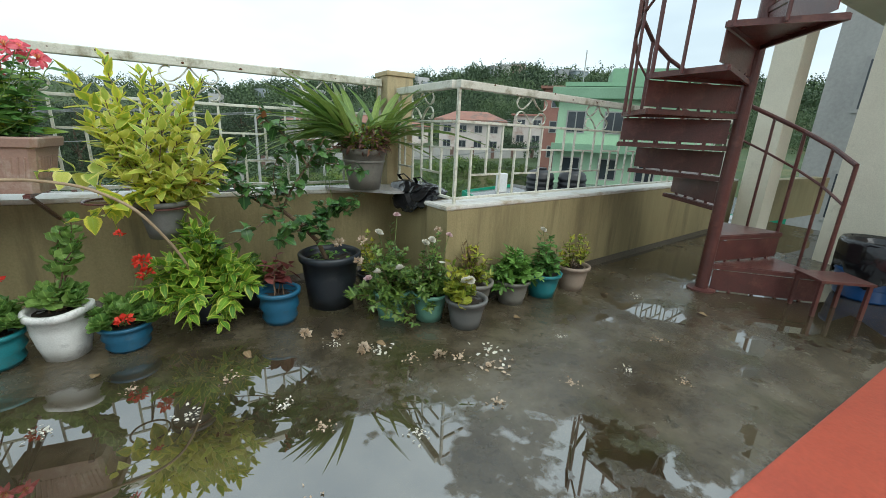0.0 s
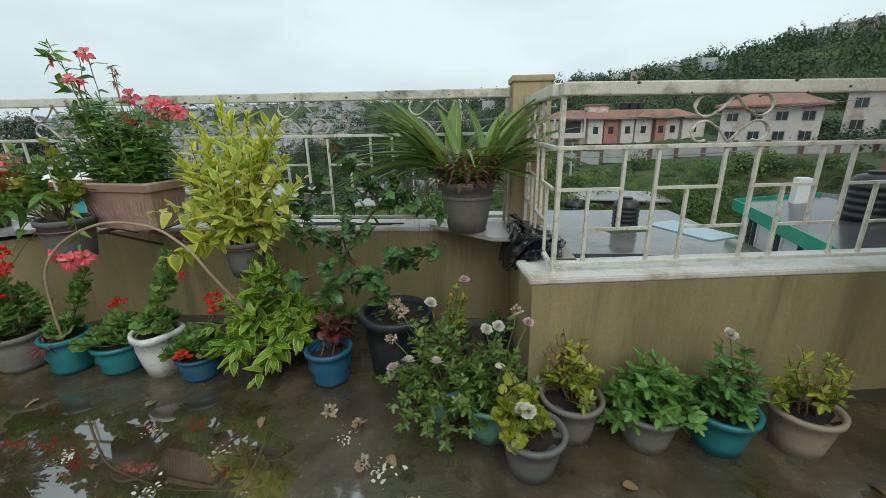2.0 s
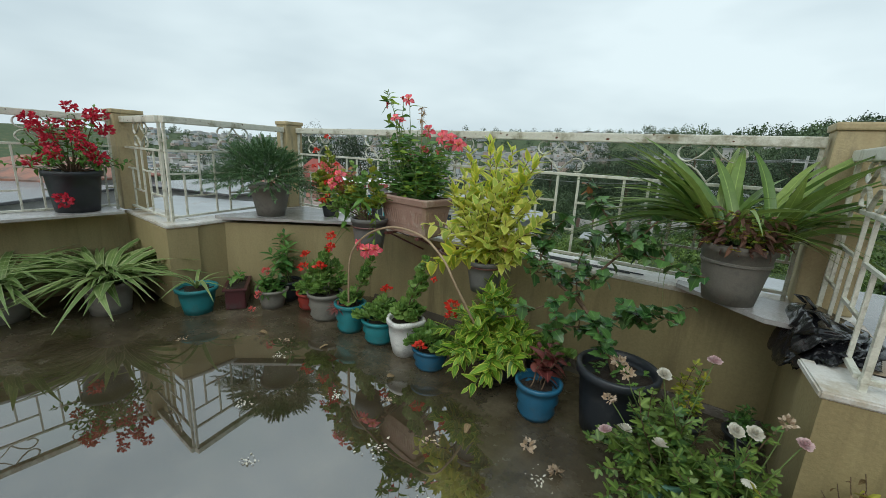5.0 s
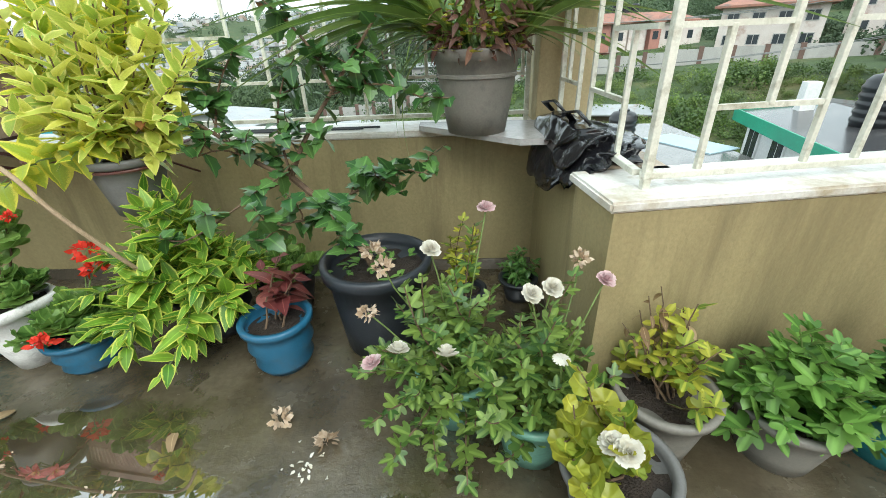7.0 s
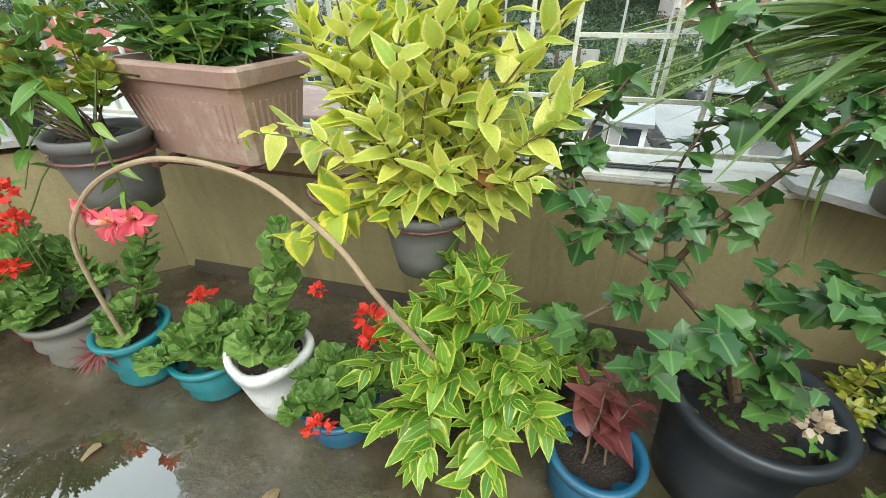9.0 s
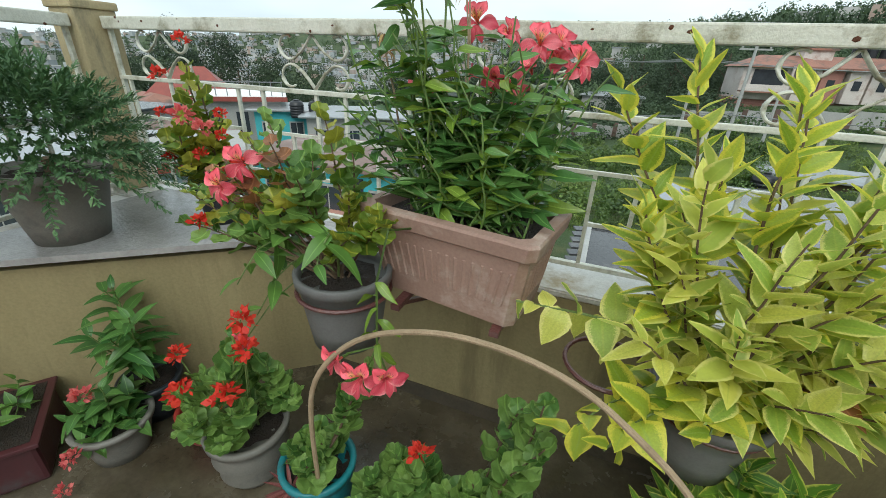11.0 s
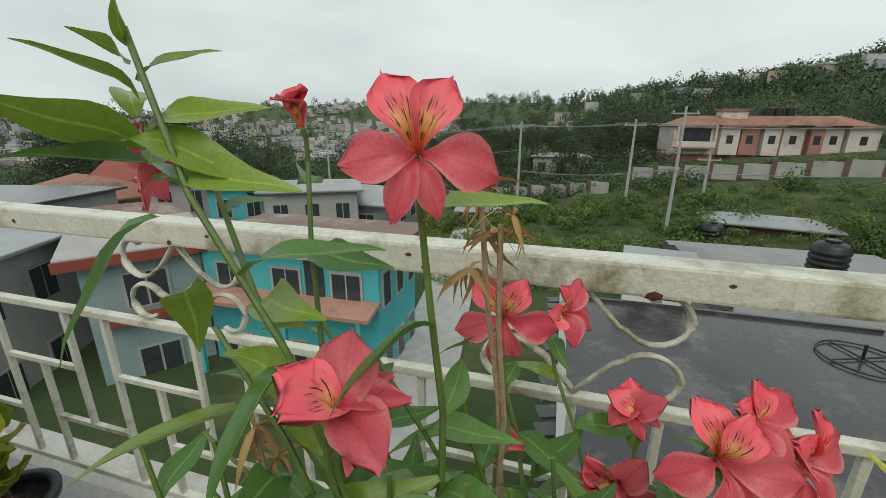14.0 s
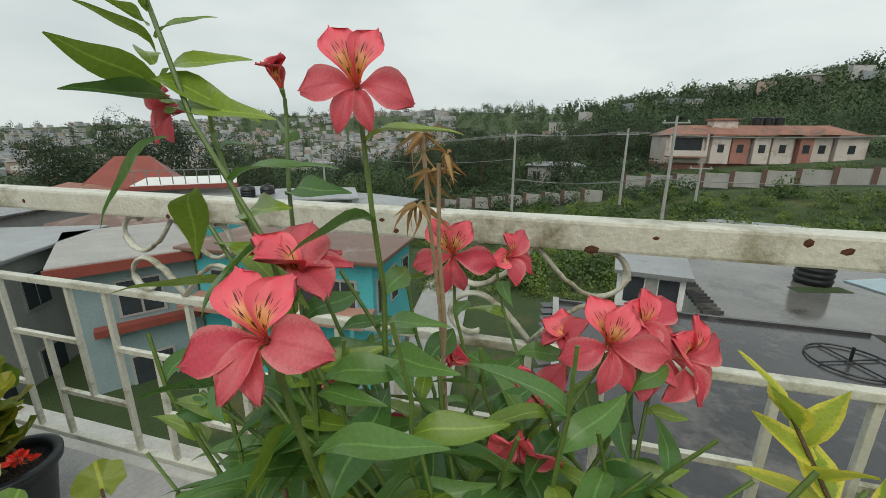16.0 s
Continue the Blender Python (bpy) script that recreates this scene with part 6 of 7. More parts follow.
def petal_material():
    """Inner lily petal: coral with a yellow throat and dark streaks."""
    m, nt, bs, out = nodes_of("lily_inner_petal")
    uv = nt.nodes.new("ShaderNodeUVMap")
    sep = nt.nodes.new("ShaderNodeSeparateXYZ")
    nt.links.new(uv.outputs["UV"], sep.inputs["Vector"])
    base = ramp_of(nt, sep.outputs["Y"], [(0.0, (0.62, 0.10, 0.07)), (0.22, (0.80, 0.22, 0.06)), (0.42, (0.86, 0.42, 0.13)), (0.60, (0.86, 0.40, 0.20)), (0.72, (0.80, 0.14, 0.16)), (0.9, (0.78, 0.09, 0.13))])
    mp = nt.nodes.new("ShaderNodeMapping")
    mp.inputs["Scale"].default_value = (24, 4.5, 1)
    nt.links.new(uv.outputs["UV"], mp.inputs["Vector"])
    vor = nt.nodes.new("ShaderNodeTexNoise")
    vor.inputs["Scale"].default_value = 1.0
    vor.inputs["Detail"].default_value = 1
    nt.links.new(mp.outputs["Vector"], vor.inputs["Vector"])
    st = ramp_of(nt, vor.outputs["Fac"], [(0.57, (0, 0, 0)), (0.62, (1, 1, 1))])
    zone = ramp_of(nt, sep.outputs["Y"], [(0.15, (0, 0, 0)), (0.25, (1, 1, 1)), (0.76, (1, 1, 1)), (0.84, (0, 0, 0))])
    f = mix_of(nt, 1.0, st, zone, "MULTIPLY")
    off = nt.nodes.new("ShaderNodeMath")
    off.operation = "SUBTRACT"
    off.inputs[1].default_value = 0.5
    nt.links.new(sep.outputs["X"], off.inputs[0])
    wide = nt.nodes.new("ShaderNodeMath")
    wide.operation = "ABSOLUTE"
    nt.links.new(off.outputs[0], wide.inputs[0])
    c = mix_of(nt, f, base, (0.10, 0.012, 0.012))
    c = mix_of(nt, ramp_of(nt, wide.outputs[0], [(0.27, (0, 0, 0)), (0.42, (1, 1, 1))]), c, (0.84, 0.13, 0.17))
    nt.links.new(c, bs.inputs["Base Color"])
    bs.inputs["Roughness"].default_value = 0.45
    return m


MAT_LILY = leafy("lily_petal", (0.78, 0.085, 0.135), (0.88, 0.17, 0.21), margin=(0.90, 0.27, 0.29), edge=0.58, through=0.36, rough=0.38, rib=(0.74, 0.07, 0.11))
MAT_LILYIN = petal_material()
MAT_LILYSTEM = surface("lily_stem", (0.12, 0.20, 0.04), (0.07, 0.12, 0.03), 0.45, 30, 120, 0.1)


def petal_mesh(name, mat, width, curl, rows=14, cols=8):
    """A broad petal along +y, 1 long, narrow at its foot, cupped and recurved."""
    vs, fs, uv = [], [], []
    for i in range(rows + 1):
        v = i / rows
        w = width * (0.13 + 0.87 * math.sin(math.pi * min(1.0, 0.03 + v * 0.72) ** 2.3)) * (1 if v < 0.7 else max(0.03, 1 - ((v - 0.7) / 0.305) ** 3.4) ** 0.6)
        for k in range(cols + 1):
            u = 2 * k / cols - 1
            vs.append((u * w / 2, v * (1 + (0.06 * (1 - abs(u)) ** 3 + 0.02 * math.sin(11 * u + 1)) * max(0.0, v - 0.7) / 0.3), 0.16 * math.sin(2.6 * v) + curl * max(0.0, v - 0.45) ** 2 * 3.3 + 0.26 * w * u * u + 0.05 * math.sin(5 * u + 8 * v) * v * v * abs(u) + (0.035 * math.sin(9 * v + 4 * u) + 0.03 * math.sin(13 * u + 3 * v)) * v * v))
            uv.append((k / cols, v))
    for i in range(rows):
        for k in range(cols):
            b = i * (cols + 1) + k
            fs.append((b, b + 1, b + cols + 2, b + cols + 1))
    sp = Soup()
    sp.add(vs, fs, uv, Matrix.Identity(4))
    return sp.mesh(name, mat)


PETAL_OUT = petal_mesh("petal", MAT_LILY, 0.80, -0.50)
PETAL_IN = petal_mesh("petal", MAT_LILYIN, 0.72, -0.30)
bm = bmesh.new()
for i in range(6):
    a = i * 1.05
    tube(bm, [(0, 0, 0), (0.06 * math.cos(a), 0.06 * math.sin(a), 0.3), (0.14 * math.cos(a), 0.14 * math.sin(a) - 0.06, 0.52)], 0.012, 5, 0.008)
STAMENS = bpy.data.meshes.new("stamen")
bm.to_mesh(STAMENS)
bm.free()
STAMENS.materials.append(MAT_CORAL)
bm = bmesh.new()
lathe(bm, [(0.03, -0.25), (0.07, -0.1), (0.085, 0.05), (0.06, 0.12)], 10)
THROAT = bpy.data.meshes.new("flower")
bm.to_mesh(THROAT)
bm.free()
THROAT.materials.append(MAT_LILYSTEM)


def lily(parent, pos, face, size, open_=1.0, roll=0.0):
    """One lily: throat, six petals and stamens; it opens towards face."""
    m = Matrix.Translation(pos) @ Vector(face).to_track_quat("Z", "Y").to_matrix().to_4x4() @ pose(0, 0, 0, 0, 0, roll) @ Matrix.Scale(size, 4)
    fl = shared("flower", THROAT, parent, m)
    q = random.Random(int(1e4 * pos[0] + 1e3 * size))
    for k, (a, me, ln, lift) in enumerate(((30, PETAL_IN, 1.10, -2), (-26, PETAL_IN, 1.06, 4), (112, PETAL_OUT, 1.0, -4), (-98, PETAL_OUT, 1.06, -2), (166, PETAL_OUT, 0.96, 4), (-160, PETAL_OUT, 0.88, -8))):
        el = (92 - 62 * open_) + q.uniform(-7, 7) + lift * open_
        wd = 0.66 if k > 3 else 1.0
        shared("petal", me, fl, pose(0, 0, 0, 0, 0, a + q.uniform(-5, 5)) @ pose(0, 0, 0.02, el, q.uniform(-8, 8), 0) @ Matrix.Diagonal((ln * wd, ln, ln, 1)))
    shared("stamen", STAMENS, fl, pose(0, 0, 0))
    return fl


lily_plant = thing("lily_plant", -0.80, 2.845, 0.955, "tall coral lilies with wet green lance leaves in the trough", "lily plant")
LX, LY, LZ = -0.80, 2.845, 0.955
FLOWERS = [((-0.944, 2.895, 1.648), (0.30, -0.85, 0.30), 0.041, 0.86, -8), ((-1.135, 2.925, 1.635), (-0.75, -0.45, 0.1), 0.046, 0.5, 40), ((-0.985, 2.845, 1.488), (0.40, -0.20, 0.85), 0.052, 0.42, 60), ((-0.921, 2.738, 1.510), (0.12, -0.6, 0.60), 0.036, 0.75, 0), ((-0.914, 3.10, 1.455), (0.1, -0.9, 0.2), 0.052, 0.9, 0), ((-0.857, 3.18, 1.43), (0.6, -0.5, 0.4), 0.048, 0.65, 55), ((-0.72, 3.00, 1.40), (0.1, -0.8, 0.45), 0.05, 0.8, 0), ((-0.69, 3.05, 1.40), (0.35, -0.5, 0.6), 0.048, 0.45, 25), ((-0.75, 3.12, 1.33), (-0.3, -0.4, 0.75), 0.048, 0.4, 60), ((-0.64, 3.07, 1.36), (0.55, -0.6, 0.35), 0.056, 0.75, 15), ((-0.68, 3.05, 1.35), (0.2, -0.5, 0.7), 0.05, 0.6, 45), ((-0.773, 3.07, 1.30), (-0.2, -0.7, 0.1), 0.05, 0.6, 70), ((-0.80, 2.93, 1.335), (-0.1, -0.7, -0.2), 0.042, 0.55, 5), ((-0.87, 3.05, 1.32), (-0.7, -0.2, 0.4), 0.045, 0.22, 5), ((-1.09, 3.0, 1.66), (-0.1, -0.2, 0.9), 0.034, 0.15, 5), ((-0.98, 2.98, 1.27), (0.3, -0.7, 0.1), 0.045, 0.35, 30), ((-1.03, 3.0, 1.30), (-0.6, -0.5, 0.2), 0.04, 0.35, 60)]
stems = {}
q = random.Random(21)
sp_tall = []
bm = bmesh.new()
for i, (p, face, s, o, r) in enumerate(FLOWERS):
    foot = Vector((q.uniform(-0.16, 0.12), q.uniform(-0.05, 0.07), 0.0))
    tip = Vector(p) - Vector((LX, LY, LZ)) - Vector(face).normalized() * s * 0.22
    pts = stem_path(q, foot, tip - Vector((0, 0, 0.02)), 0, 0.03, 9) + [tip]
    part("stem", tube(bmesh.new(), pts, 0.0034, 6, 0.0022), MAT_LILYSTEM, lily_plant)
    sp_tall.append((pts, 1.0))
    lily(lily_plant, Vector(p) - Vector((LX, LY, LZ)), face, s, o, r)
for tip in [(-0.32, 0.03, 0.765), (-0.36, -0.04, 0.20), (-0.30, -0.10, 0.16), (-0.38, 0.0, 0.26), (0.16, -0.10, 0.16), (-0.40, 0.06, 0.34), (0.24, 0.10, 0.22), (0.26, 0.02, 0.16), (0.22, 0.12, 0.34), (-0.34, 0.04, 0.40), (-0.30, 0.0, 0.42), (-0.38, 0.02, 0.46), (-0.24, 0.0, 0.44), (-0.08, 0.0, 0.42), (0.06, 0.02, 0.44), (0.14, 0.0, 0.40), (-0.20, 0.02, 0.50), (-0.28, 0.02, 0.58), (-0.10, 0.0, 0.52), (0.04, 0.04, 0.50), (0.20, 0.02, 0.44), (-0.42, 0.02, 0.30), (0.26, 0.06, 0.40), (-0.30, 0.05, 0.40), (-0.18, -0.02, 0.42), (-0.10, -0.06, 0.34), (0.0, -0.03, 0.30), (0.08, 0.05, 0.36), (0.14, 0.02, 0.24), (-0.22, -0.06, 0.28), (0.17, 0.09, 0.40), (-0.05, 0.12, 0.44), (-0.14, 0.14, 0.50), (0.04, -0.08, 0.22), (-0.12, -0.09, 0.24), (0.12, 0.14, 0.46), (0.20, 0.06, 0.30), (-0.27, 0.12, 0.55), (-0.33, -0.02, 0.30), (0.02, 0.10, 0.40), (0.10, -0.05, 0.28), (-0.24, 0.0, 0.46), (-0.16, 0.03, 0.48), (-0.08, 0.06, 0.46), (0.0, 0.02, 0.42), (0.06, 0.10, 0.44), (-0.30, 0.02, 0.48), (-0.20, 0.10, 0.52), (0.12, 0.08, 0.36), (0.18, 0.02, 0.36), (-0.26, -0.06, 0.36), (-0.02, -0.02, 0.36), (-0.36, 0.06, 0.44), (-0.14, -0.06, 0.40)]:
    foot = Vector((q.uniform(-0.17, 0.15), q.uniform(-0.07, 0.08), 0.0))
    pts = stem_path(q, foot, tip, 0, 0.03, 8)
    part("stem", tube(bmesh.new(), pts, 0.0032, 6, 0.002), MAT_LILYSTEM, lily_plant)
    sp_tall.append((pts, 1.25))
bm.free()
leaf_me = Soup()
lv, lf, lu = blade("lance", 9, 0.3, 0.45, 0.30)
# the blade twists and waves along its length
lv = [(x * math.cos(1.1 * y) + (z + 0.45 * y * y) * math.sin(1.1 * y), y, (z + 0.45 * y * y) * math.cos(1.1 * y) - x * math.sin(1.1 * y) - 0.45 * y * y + 0.03 * math.sin(9 * y + 8 * x)) for x, y, z in lv]
leaf_me.add(lv, lf, lu, Matrix.Identity(4))
MAT_LILYLEAF = leafy("lily_leaf", (0.07, 0.18, 0.045), (0.16, 0.31, 0.075), through=0.32, rough=0.25)
LILY_LEAF = leaf_me.mesh("leaf", MAT_LILYLEAF)
LILY_LEAF2 = LILY_LEAF.copy()
LILY_LEAF2.materials.clear()
LILY_LEAF2.materials.append(leafy("lily_leaf_pale", (0.18, 0.30, 0.04), (0.27, 0.39, 0.06), through=0.3, rough=0.25))
for j, (pts, dens) in enumerate(sp_tall):
    cnt = int(9 * dens)
    for i in range(cnt):
        k = 0.12 + 0.8 * (i + 0.5) / cnt
        if dens == 1.0 and k > 0.82 and i % 2:
            continue
        f_ = k * (len(pts) - 1)
        jj = min(int(f_), len(pts) - 2)
        p = pts[jj].lerp(pts[jj + 1], f_ - jj)
        a = 2.4 * i + q.uniform(-0.5, 0.5) + j
        way = Vector((math.cos(a), math.sin(a) * 0.9, q.uniform(0.15, 0.75)))
        if p.y + 0.13 * min(0.0, way.y) < -0.12 and -0.25 < p.x < 0.14:
            way.y = abs(way.y)
            p.y = max(p.y, -0.10)
        shared("leaf", LILY_LEAF2 if (i + j) % 4 == 0 else LILY_LEAF, lily_plant, orient(p, way, q.uniform(-25, 25)) @ Matrix.Scale(q.uniform(0.085, 0.15) * (1 - 0.35 * k), 4))
for i in range(10):
    a = 2.1 * i + 0.4
    k = i / 9
    shared("leaf", LILY_LEAF2 if i % 4 else LILY_LEAF, lily_plant, orient(Vector((-0.16 - 0.16 * k, 0.0 + 0.015 * k, 0.30 + 0.40 * k)), Vector((math.cos(a), 0.8 * math.sin(a), q.uniform(-0.9, 0.9))), q.uniform(-75, 75)) @ Matrix.Scale(0.115 - 0.02 * k, 4))
# leafy tip of the tallest shoot
for i in range(9):
    a = 2.2 * i
    way = Vector((math.cos(a), 0.8 * math.sin(a), 0.35 + 0.1 * i))
    shared("leaf", LILY_LEAF2, lily_plant, orient(Vector((-0.32 + 0.004 * math.cos(a), 0.03, 0.675 + 0.010 * i)), way, 10 + 40 * math.sin(i)) @ Matrix.Scale(0.102 - 0.008 * i, 4))
sp = Soup()
for p in ((-0.13, 0.17, 0.66), (-0.12, 0.17, 0.62), (-0.10, 0.16, 0.64), (-0.14, 0.18, 0.58), (-0.30, 0.06, 0.46), (-0.29, 0.07, 0.42)):
    for i in range(12):
        a = i * 1.25
        sp.add(*blade("lance", 4, 0.4, 0.9, 0.17), orient(Vector(p), (math.cos(a) * 0.8, math.sin(a) * 0.8, q.uniform(-0.8, 0.7)), q.uniform(-60, 60)), q.uniform(0.02, 0.045))
for a_, b_ in (((-0.08, 0.06, 0.0), (-0.13, 0.17, 0.66)), ((-0.10, 0.06, 0.0), (-0.11, 0.165, 0.63)), ((-0.2, 0.03, 0.0), (-0.30, 0.06, 0.46))):
    part("stem", tube(bmesh.new(), stem_path(q, a_, b_, 0, 0.015, 7), 0.0035, 6, 0.0025), MAT_CANE, lily_plant, "dry brown stem")
under("withered_bloom", sp.mesh("withered_bloom", MAT_STRAW), lily_plant, "withered brown flower heads")["kind"] = "stuff"

# hanging grey pot with geranium and coral blooms, left of the trough
t = potted(-1.13, 2.71, 0.61, 0.125, 0.225, P_GREY, "leggy geranium in a grey plastic pot held by a ring", bands=0, taper=0.78, rim=0.008)
tips = [(0.02, 0.02, 0.44), (-0.10, 0.04, 0.52), (0.10, 0.02, 0.40), (-0.20, -0.04, 0.42), (0.08, -0.08, 0.36), (-0.06, -0.08, 0.50), (-0.16, -0.10, 0.44), (-0.26, 0.02, 0.50), (0.16, -0.04, 0.40), (-0.26, -0.10, 0.36), (-0.30, -0.10, 0.42), (-0.02, 0.10, 0.54), (-0.38, -0.02, 0.46), (-0.46, -0.04, 0.40), (-0.34, 0.06, 0.54), (-0.42, 0.04, 0.34), (-0.54, 0.0, 0.36), (-0.30, 0.10, 0.60), (-0.12, 0.12, 0.62), (-0.50, -0.08, 0.30)]
bushy(t, rnd, 0.19, tips[::2], L_ROUND, 0.056, 11, MAT_AGEDLEAF, MAT_TWIG, 0.004, 0.5, 25, single=120)
bushy(t, rnd, 0.19, tips[1::2], L_ROUND, 0.060, 11, MAT_GERLEAF, MAT_TWIG, 0.004, 0.5, 25, single=120)
bushy(t, rnd, 0.19, [(-0.30, -0.06, 0.50), (-0.14, -0.06, 0.56), (-0.44, 0.0, 0.44)], L_ROUND, 0.05, 9, MAT_RUSTLEAF, MAT_TWIG, 0.004, 0.6, 5, single=40)
bushy(t, rnd, 0.19, [(-0.22, -0.16, 0.20), (-0.24, -0.10, 0.06), (0.04, -0.16, 0.30)], L_LANCE, 0.12, 7, MAT_MIDLEAF, MAT_STEM, 0.004, 0.3, 10, 0.02, 0.03, 0.12, "trailing_leaves")
for p_, f_, s_, o_ in (((-0.23, -0.06, 0.50), (0.3, -0.9, 0.25), 0.05, 0.8), ((-0.27, -0.09, 0.44), (-0.1, -0.9, 0.2), 0.05, 0.75), ((-0.30, -0.10, -0.04), (0.2, -0.9, 0.2), 0.04, 0.5)):
    lily(t, Vector(p_), f_, s_, o_, 20)
    part("flower_stalk", tube(bmesh.new(), stem_path(rnd, (p_[0] * 0.3, 0, 0.2), p_, 0.04, 0.02, 6), 0.0025, 5), MAT_STEM, t)
blossoms(t, GERANIUM, [(-0.26, -0.05, 0.47), (-0.44, -0.06, 0.30)], rnd, 1.0, stem_from=(0.2,))
# a spray of coral blooms hanging over the trough's rim
for p_, f_, s_, o_ in (((-0.24, -0.28, -0.285), (-0.3, -0.9, 0.1), 0.054, 0.6), ((-0.18, -0.29, -0.315), (0.2, -0.9, 0.2), 0.058, 0.75), ((-0.125, -0.28, -0.30), (0.6, -0.7, 0.2), 0.054, 0.6)):
    lily(lily_plant, Vector(p_), f_, s_, o_, 10)
    part("stem", tube(bmesh.new(), [Vector((-0.14, -0.10, 0.02)), Vector((-0.15, -0.20, 0.05)), Vector((-0.155, -0.25, -0.06)), Vector((-0.155, -0.26, -0.24)), Vector(p_) + Vector((0, 0.01, 0))], 0.003, 5), MAT_LILYSTEM, lily_plant)
for i in range(7):
    a = 2.3 * i
    shared("leaf", LILY_LEAF2, lily_plant, orient(Vector((-0.155, -0.255, -0.06 - 0.035 * i)), (math.cos(a), math.sin(a) * 0.6 - 0.3, -0.2), 10) @ Matrix.Scale(0.075, 4))
cane = thing("arched_cane", 0, 0, 0, "dry arched cane stalk bowed over the flower pots", "cane")
part("cane", tube(bmesh.new(), eased([(-1.12, 2.50, 0.20), (-1.12, 2.50, 0.45), (-1.10, 2.50, 0.61), (-1.04, 2.53, 0.71), (-0.95, 2.55, 0.78), (-0.8, 2.55, 0.835), (-0.68, 2.55, 0.845), (-0.56, 2.55, 0.83), (-0.46, 2.53, 0.81), (-0.37, 2.50, 0.77), (-0.28, 2.48, 0.71), (-0.21, 2.46, 0.62), (-0.12, 2.5, 0.45), (-0.06, 2.62, 0.2)]), 0.007, 8), MAT_CANE, cane)


def geranium(x, y, r, h, mat, label, n=9, spread=0.15, top=0.32, blooms=(), aged=False, bands=1, tall=(), mesh=None, sack=False):
    t = potted(x, y, 0, r, h, mat, label, bands=bands, group="pots in the bay")
    if sack:
        # a sack bulges, leans and has four soft corners
        pot = [c for c in t.children if c.name.startswith("pot")][0]
        for v in pot.data.vertices:
            a = math.atan2(v.co.y, v.co.x)
            k = (1 + 0.09 * abs(math.sin(2 * a + 0.9)) ** 1.5) * (1 + 0.10 * math.sin(math.pi * v.co.z / h)) * 1.06
            v.co.x, v.co.y = v.co.x * k, v.co.y * k
            v.co.z *= 1 + 0.03 * math.cos(2 * a + 0.9) * (v.co.z > 0.6 * h)
    tips = round_tips(n, spread, h + 0.02, top, 0.95, int(abs(x) * 100)) + list(tall)
    bushy(t, rnd, h - 0.03, tips, L_ROUND, 0.068, 13, MAT_AGEDLEAF if aged else MAT_GERLEAF, MAT_TWIG if tall else MAT_STEM, 0.005, 0.45, 32, single=140)
    blossoms(t, mesh or GERANIUM, blooms, rnd, 1.1, stem_from=(h,))
    return t


geranium(-0.40, 2.53, 0.105, 0.14, P_BLUE, "blue plastic pot with spreading green geranium", 10, 0.19, 0.26, [(0.02, -0.14, 0.20), (0.10, 0.06, 0.42), (0.11, 0.05, 0.36)])
t = geranium(-0.64, 2.57, 0.10, 0.25, P_WHITE, "white woven sack planter with a leggy geranium", 7, 0.13, 0.36, [], bands=0, sack=True, tall=[(0.10, 0.06, 0.66), (0.12, 0.02, 0.56), (0.05, 0.08, 0.60)])
for i in range(7):
    w = 0.05 + 0.012 * math.sin(i * 2.1)
    bm = bmesh.new()
    a0 = math.radians(-62)
    pts = [(0.103 * math.cos(a0 + u), 0.103 * math.sin(a0 + u)) for u in (-w * 9, 0, w * 9)]
    z = 0.07 + i * 0.017
    vs_ = []
    for px_, py_ in [(0.0955 * math.cos(a0 - w * 8 + k * w * 4), 0.0955 * math.sin(a0 - w * 8 + k * w * 4)) for k in range(5)]:
        vs_.append((bm.verts.new((px_, py_, z)), bm.verts.new((px_ * 1.004, py_ * 1.004, z + 0.009))))
    for (a, b), (c, d) in zip(vs_, vs_[1:]):
        bm.faces.new((a, c, d, b))
    part("print_mark", bm, P_BLACK, t, "faded dark printed lines")
geranium(-0.89, 2.58, 0.115, 0.17, P_TEAL, "teal plastic pot with scarlet geranium", 9, 0.17, 0.32, [(0.06, 0.0, 0.40)])
t = geranium(-1.17, 2.56, 0.105, 0.22, P_TEAL, "tall teal plastic pot with a dry-tipped succulent", 5, 0.10, 0.32, [], tall=[(0.10, 0.08, 0.50), (0.14, 0.1, 0.56)])
sp = Soup()
for i in range(26):
    a = 2.4 * i
    sp.add(*blade("strap", 4, 0.3, 0.1, 0.12), orient(Vector((-0.02, -0.10, 0.20)), (math.cos(a), math.sin(a) - 0.3, rnd.uniform(-0.5, 0.5))), 0.09)
under("aloe_rosette", sp.mesh("aloe_rosette", MAT_REDLEAF), t, "reddish spiky rosette over the rim")
geranium(-1.48, 2.58, 0.125, 0.22, P_STONE, "grey plastic pot with tall scarlet geranium", 13, 0.22, 0.55, [(-0.10, -0.12, 0.42), (0.07, -0.10, 0.46), (0.12, -0.04, 0.60), (-0.16, -0.06, 0.50), (0.10, -0.02, 0.68)])
geranium(-1.74, 2.62, 0.09, 0.14, P_RED, "small red plastic pot behind the geraniums", 5, 0.10, 0.26, [])
t = potted(-1.98, 2.44, 0, 0.115, 0.16, P_STONE, "pale pot with pink flowering trailing plant", bands=0, group="pots in the bay")
bushy(t, rnd, 0.13, round_tips(11, 0.16, 0.12, 0.34, 1, 31), L_OVATE, 0.085, 9, MAT_DARKLEAF, None, 0.004, 0.3, 15)
blossoms(t, GERANIUM2, [(0.06, -0.16, 0.16), (0.02, -0.06, 0.32), (0.03, -0.20, 0.04)], rnd, 0.9)
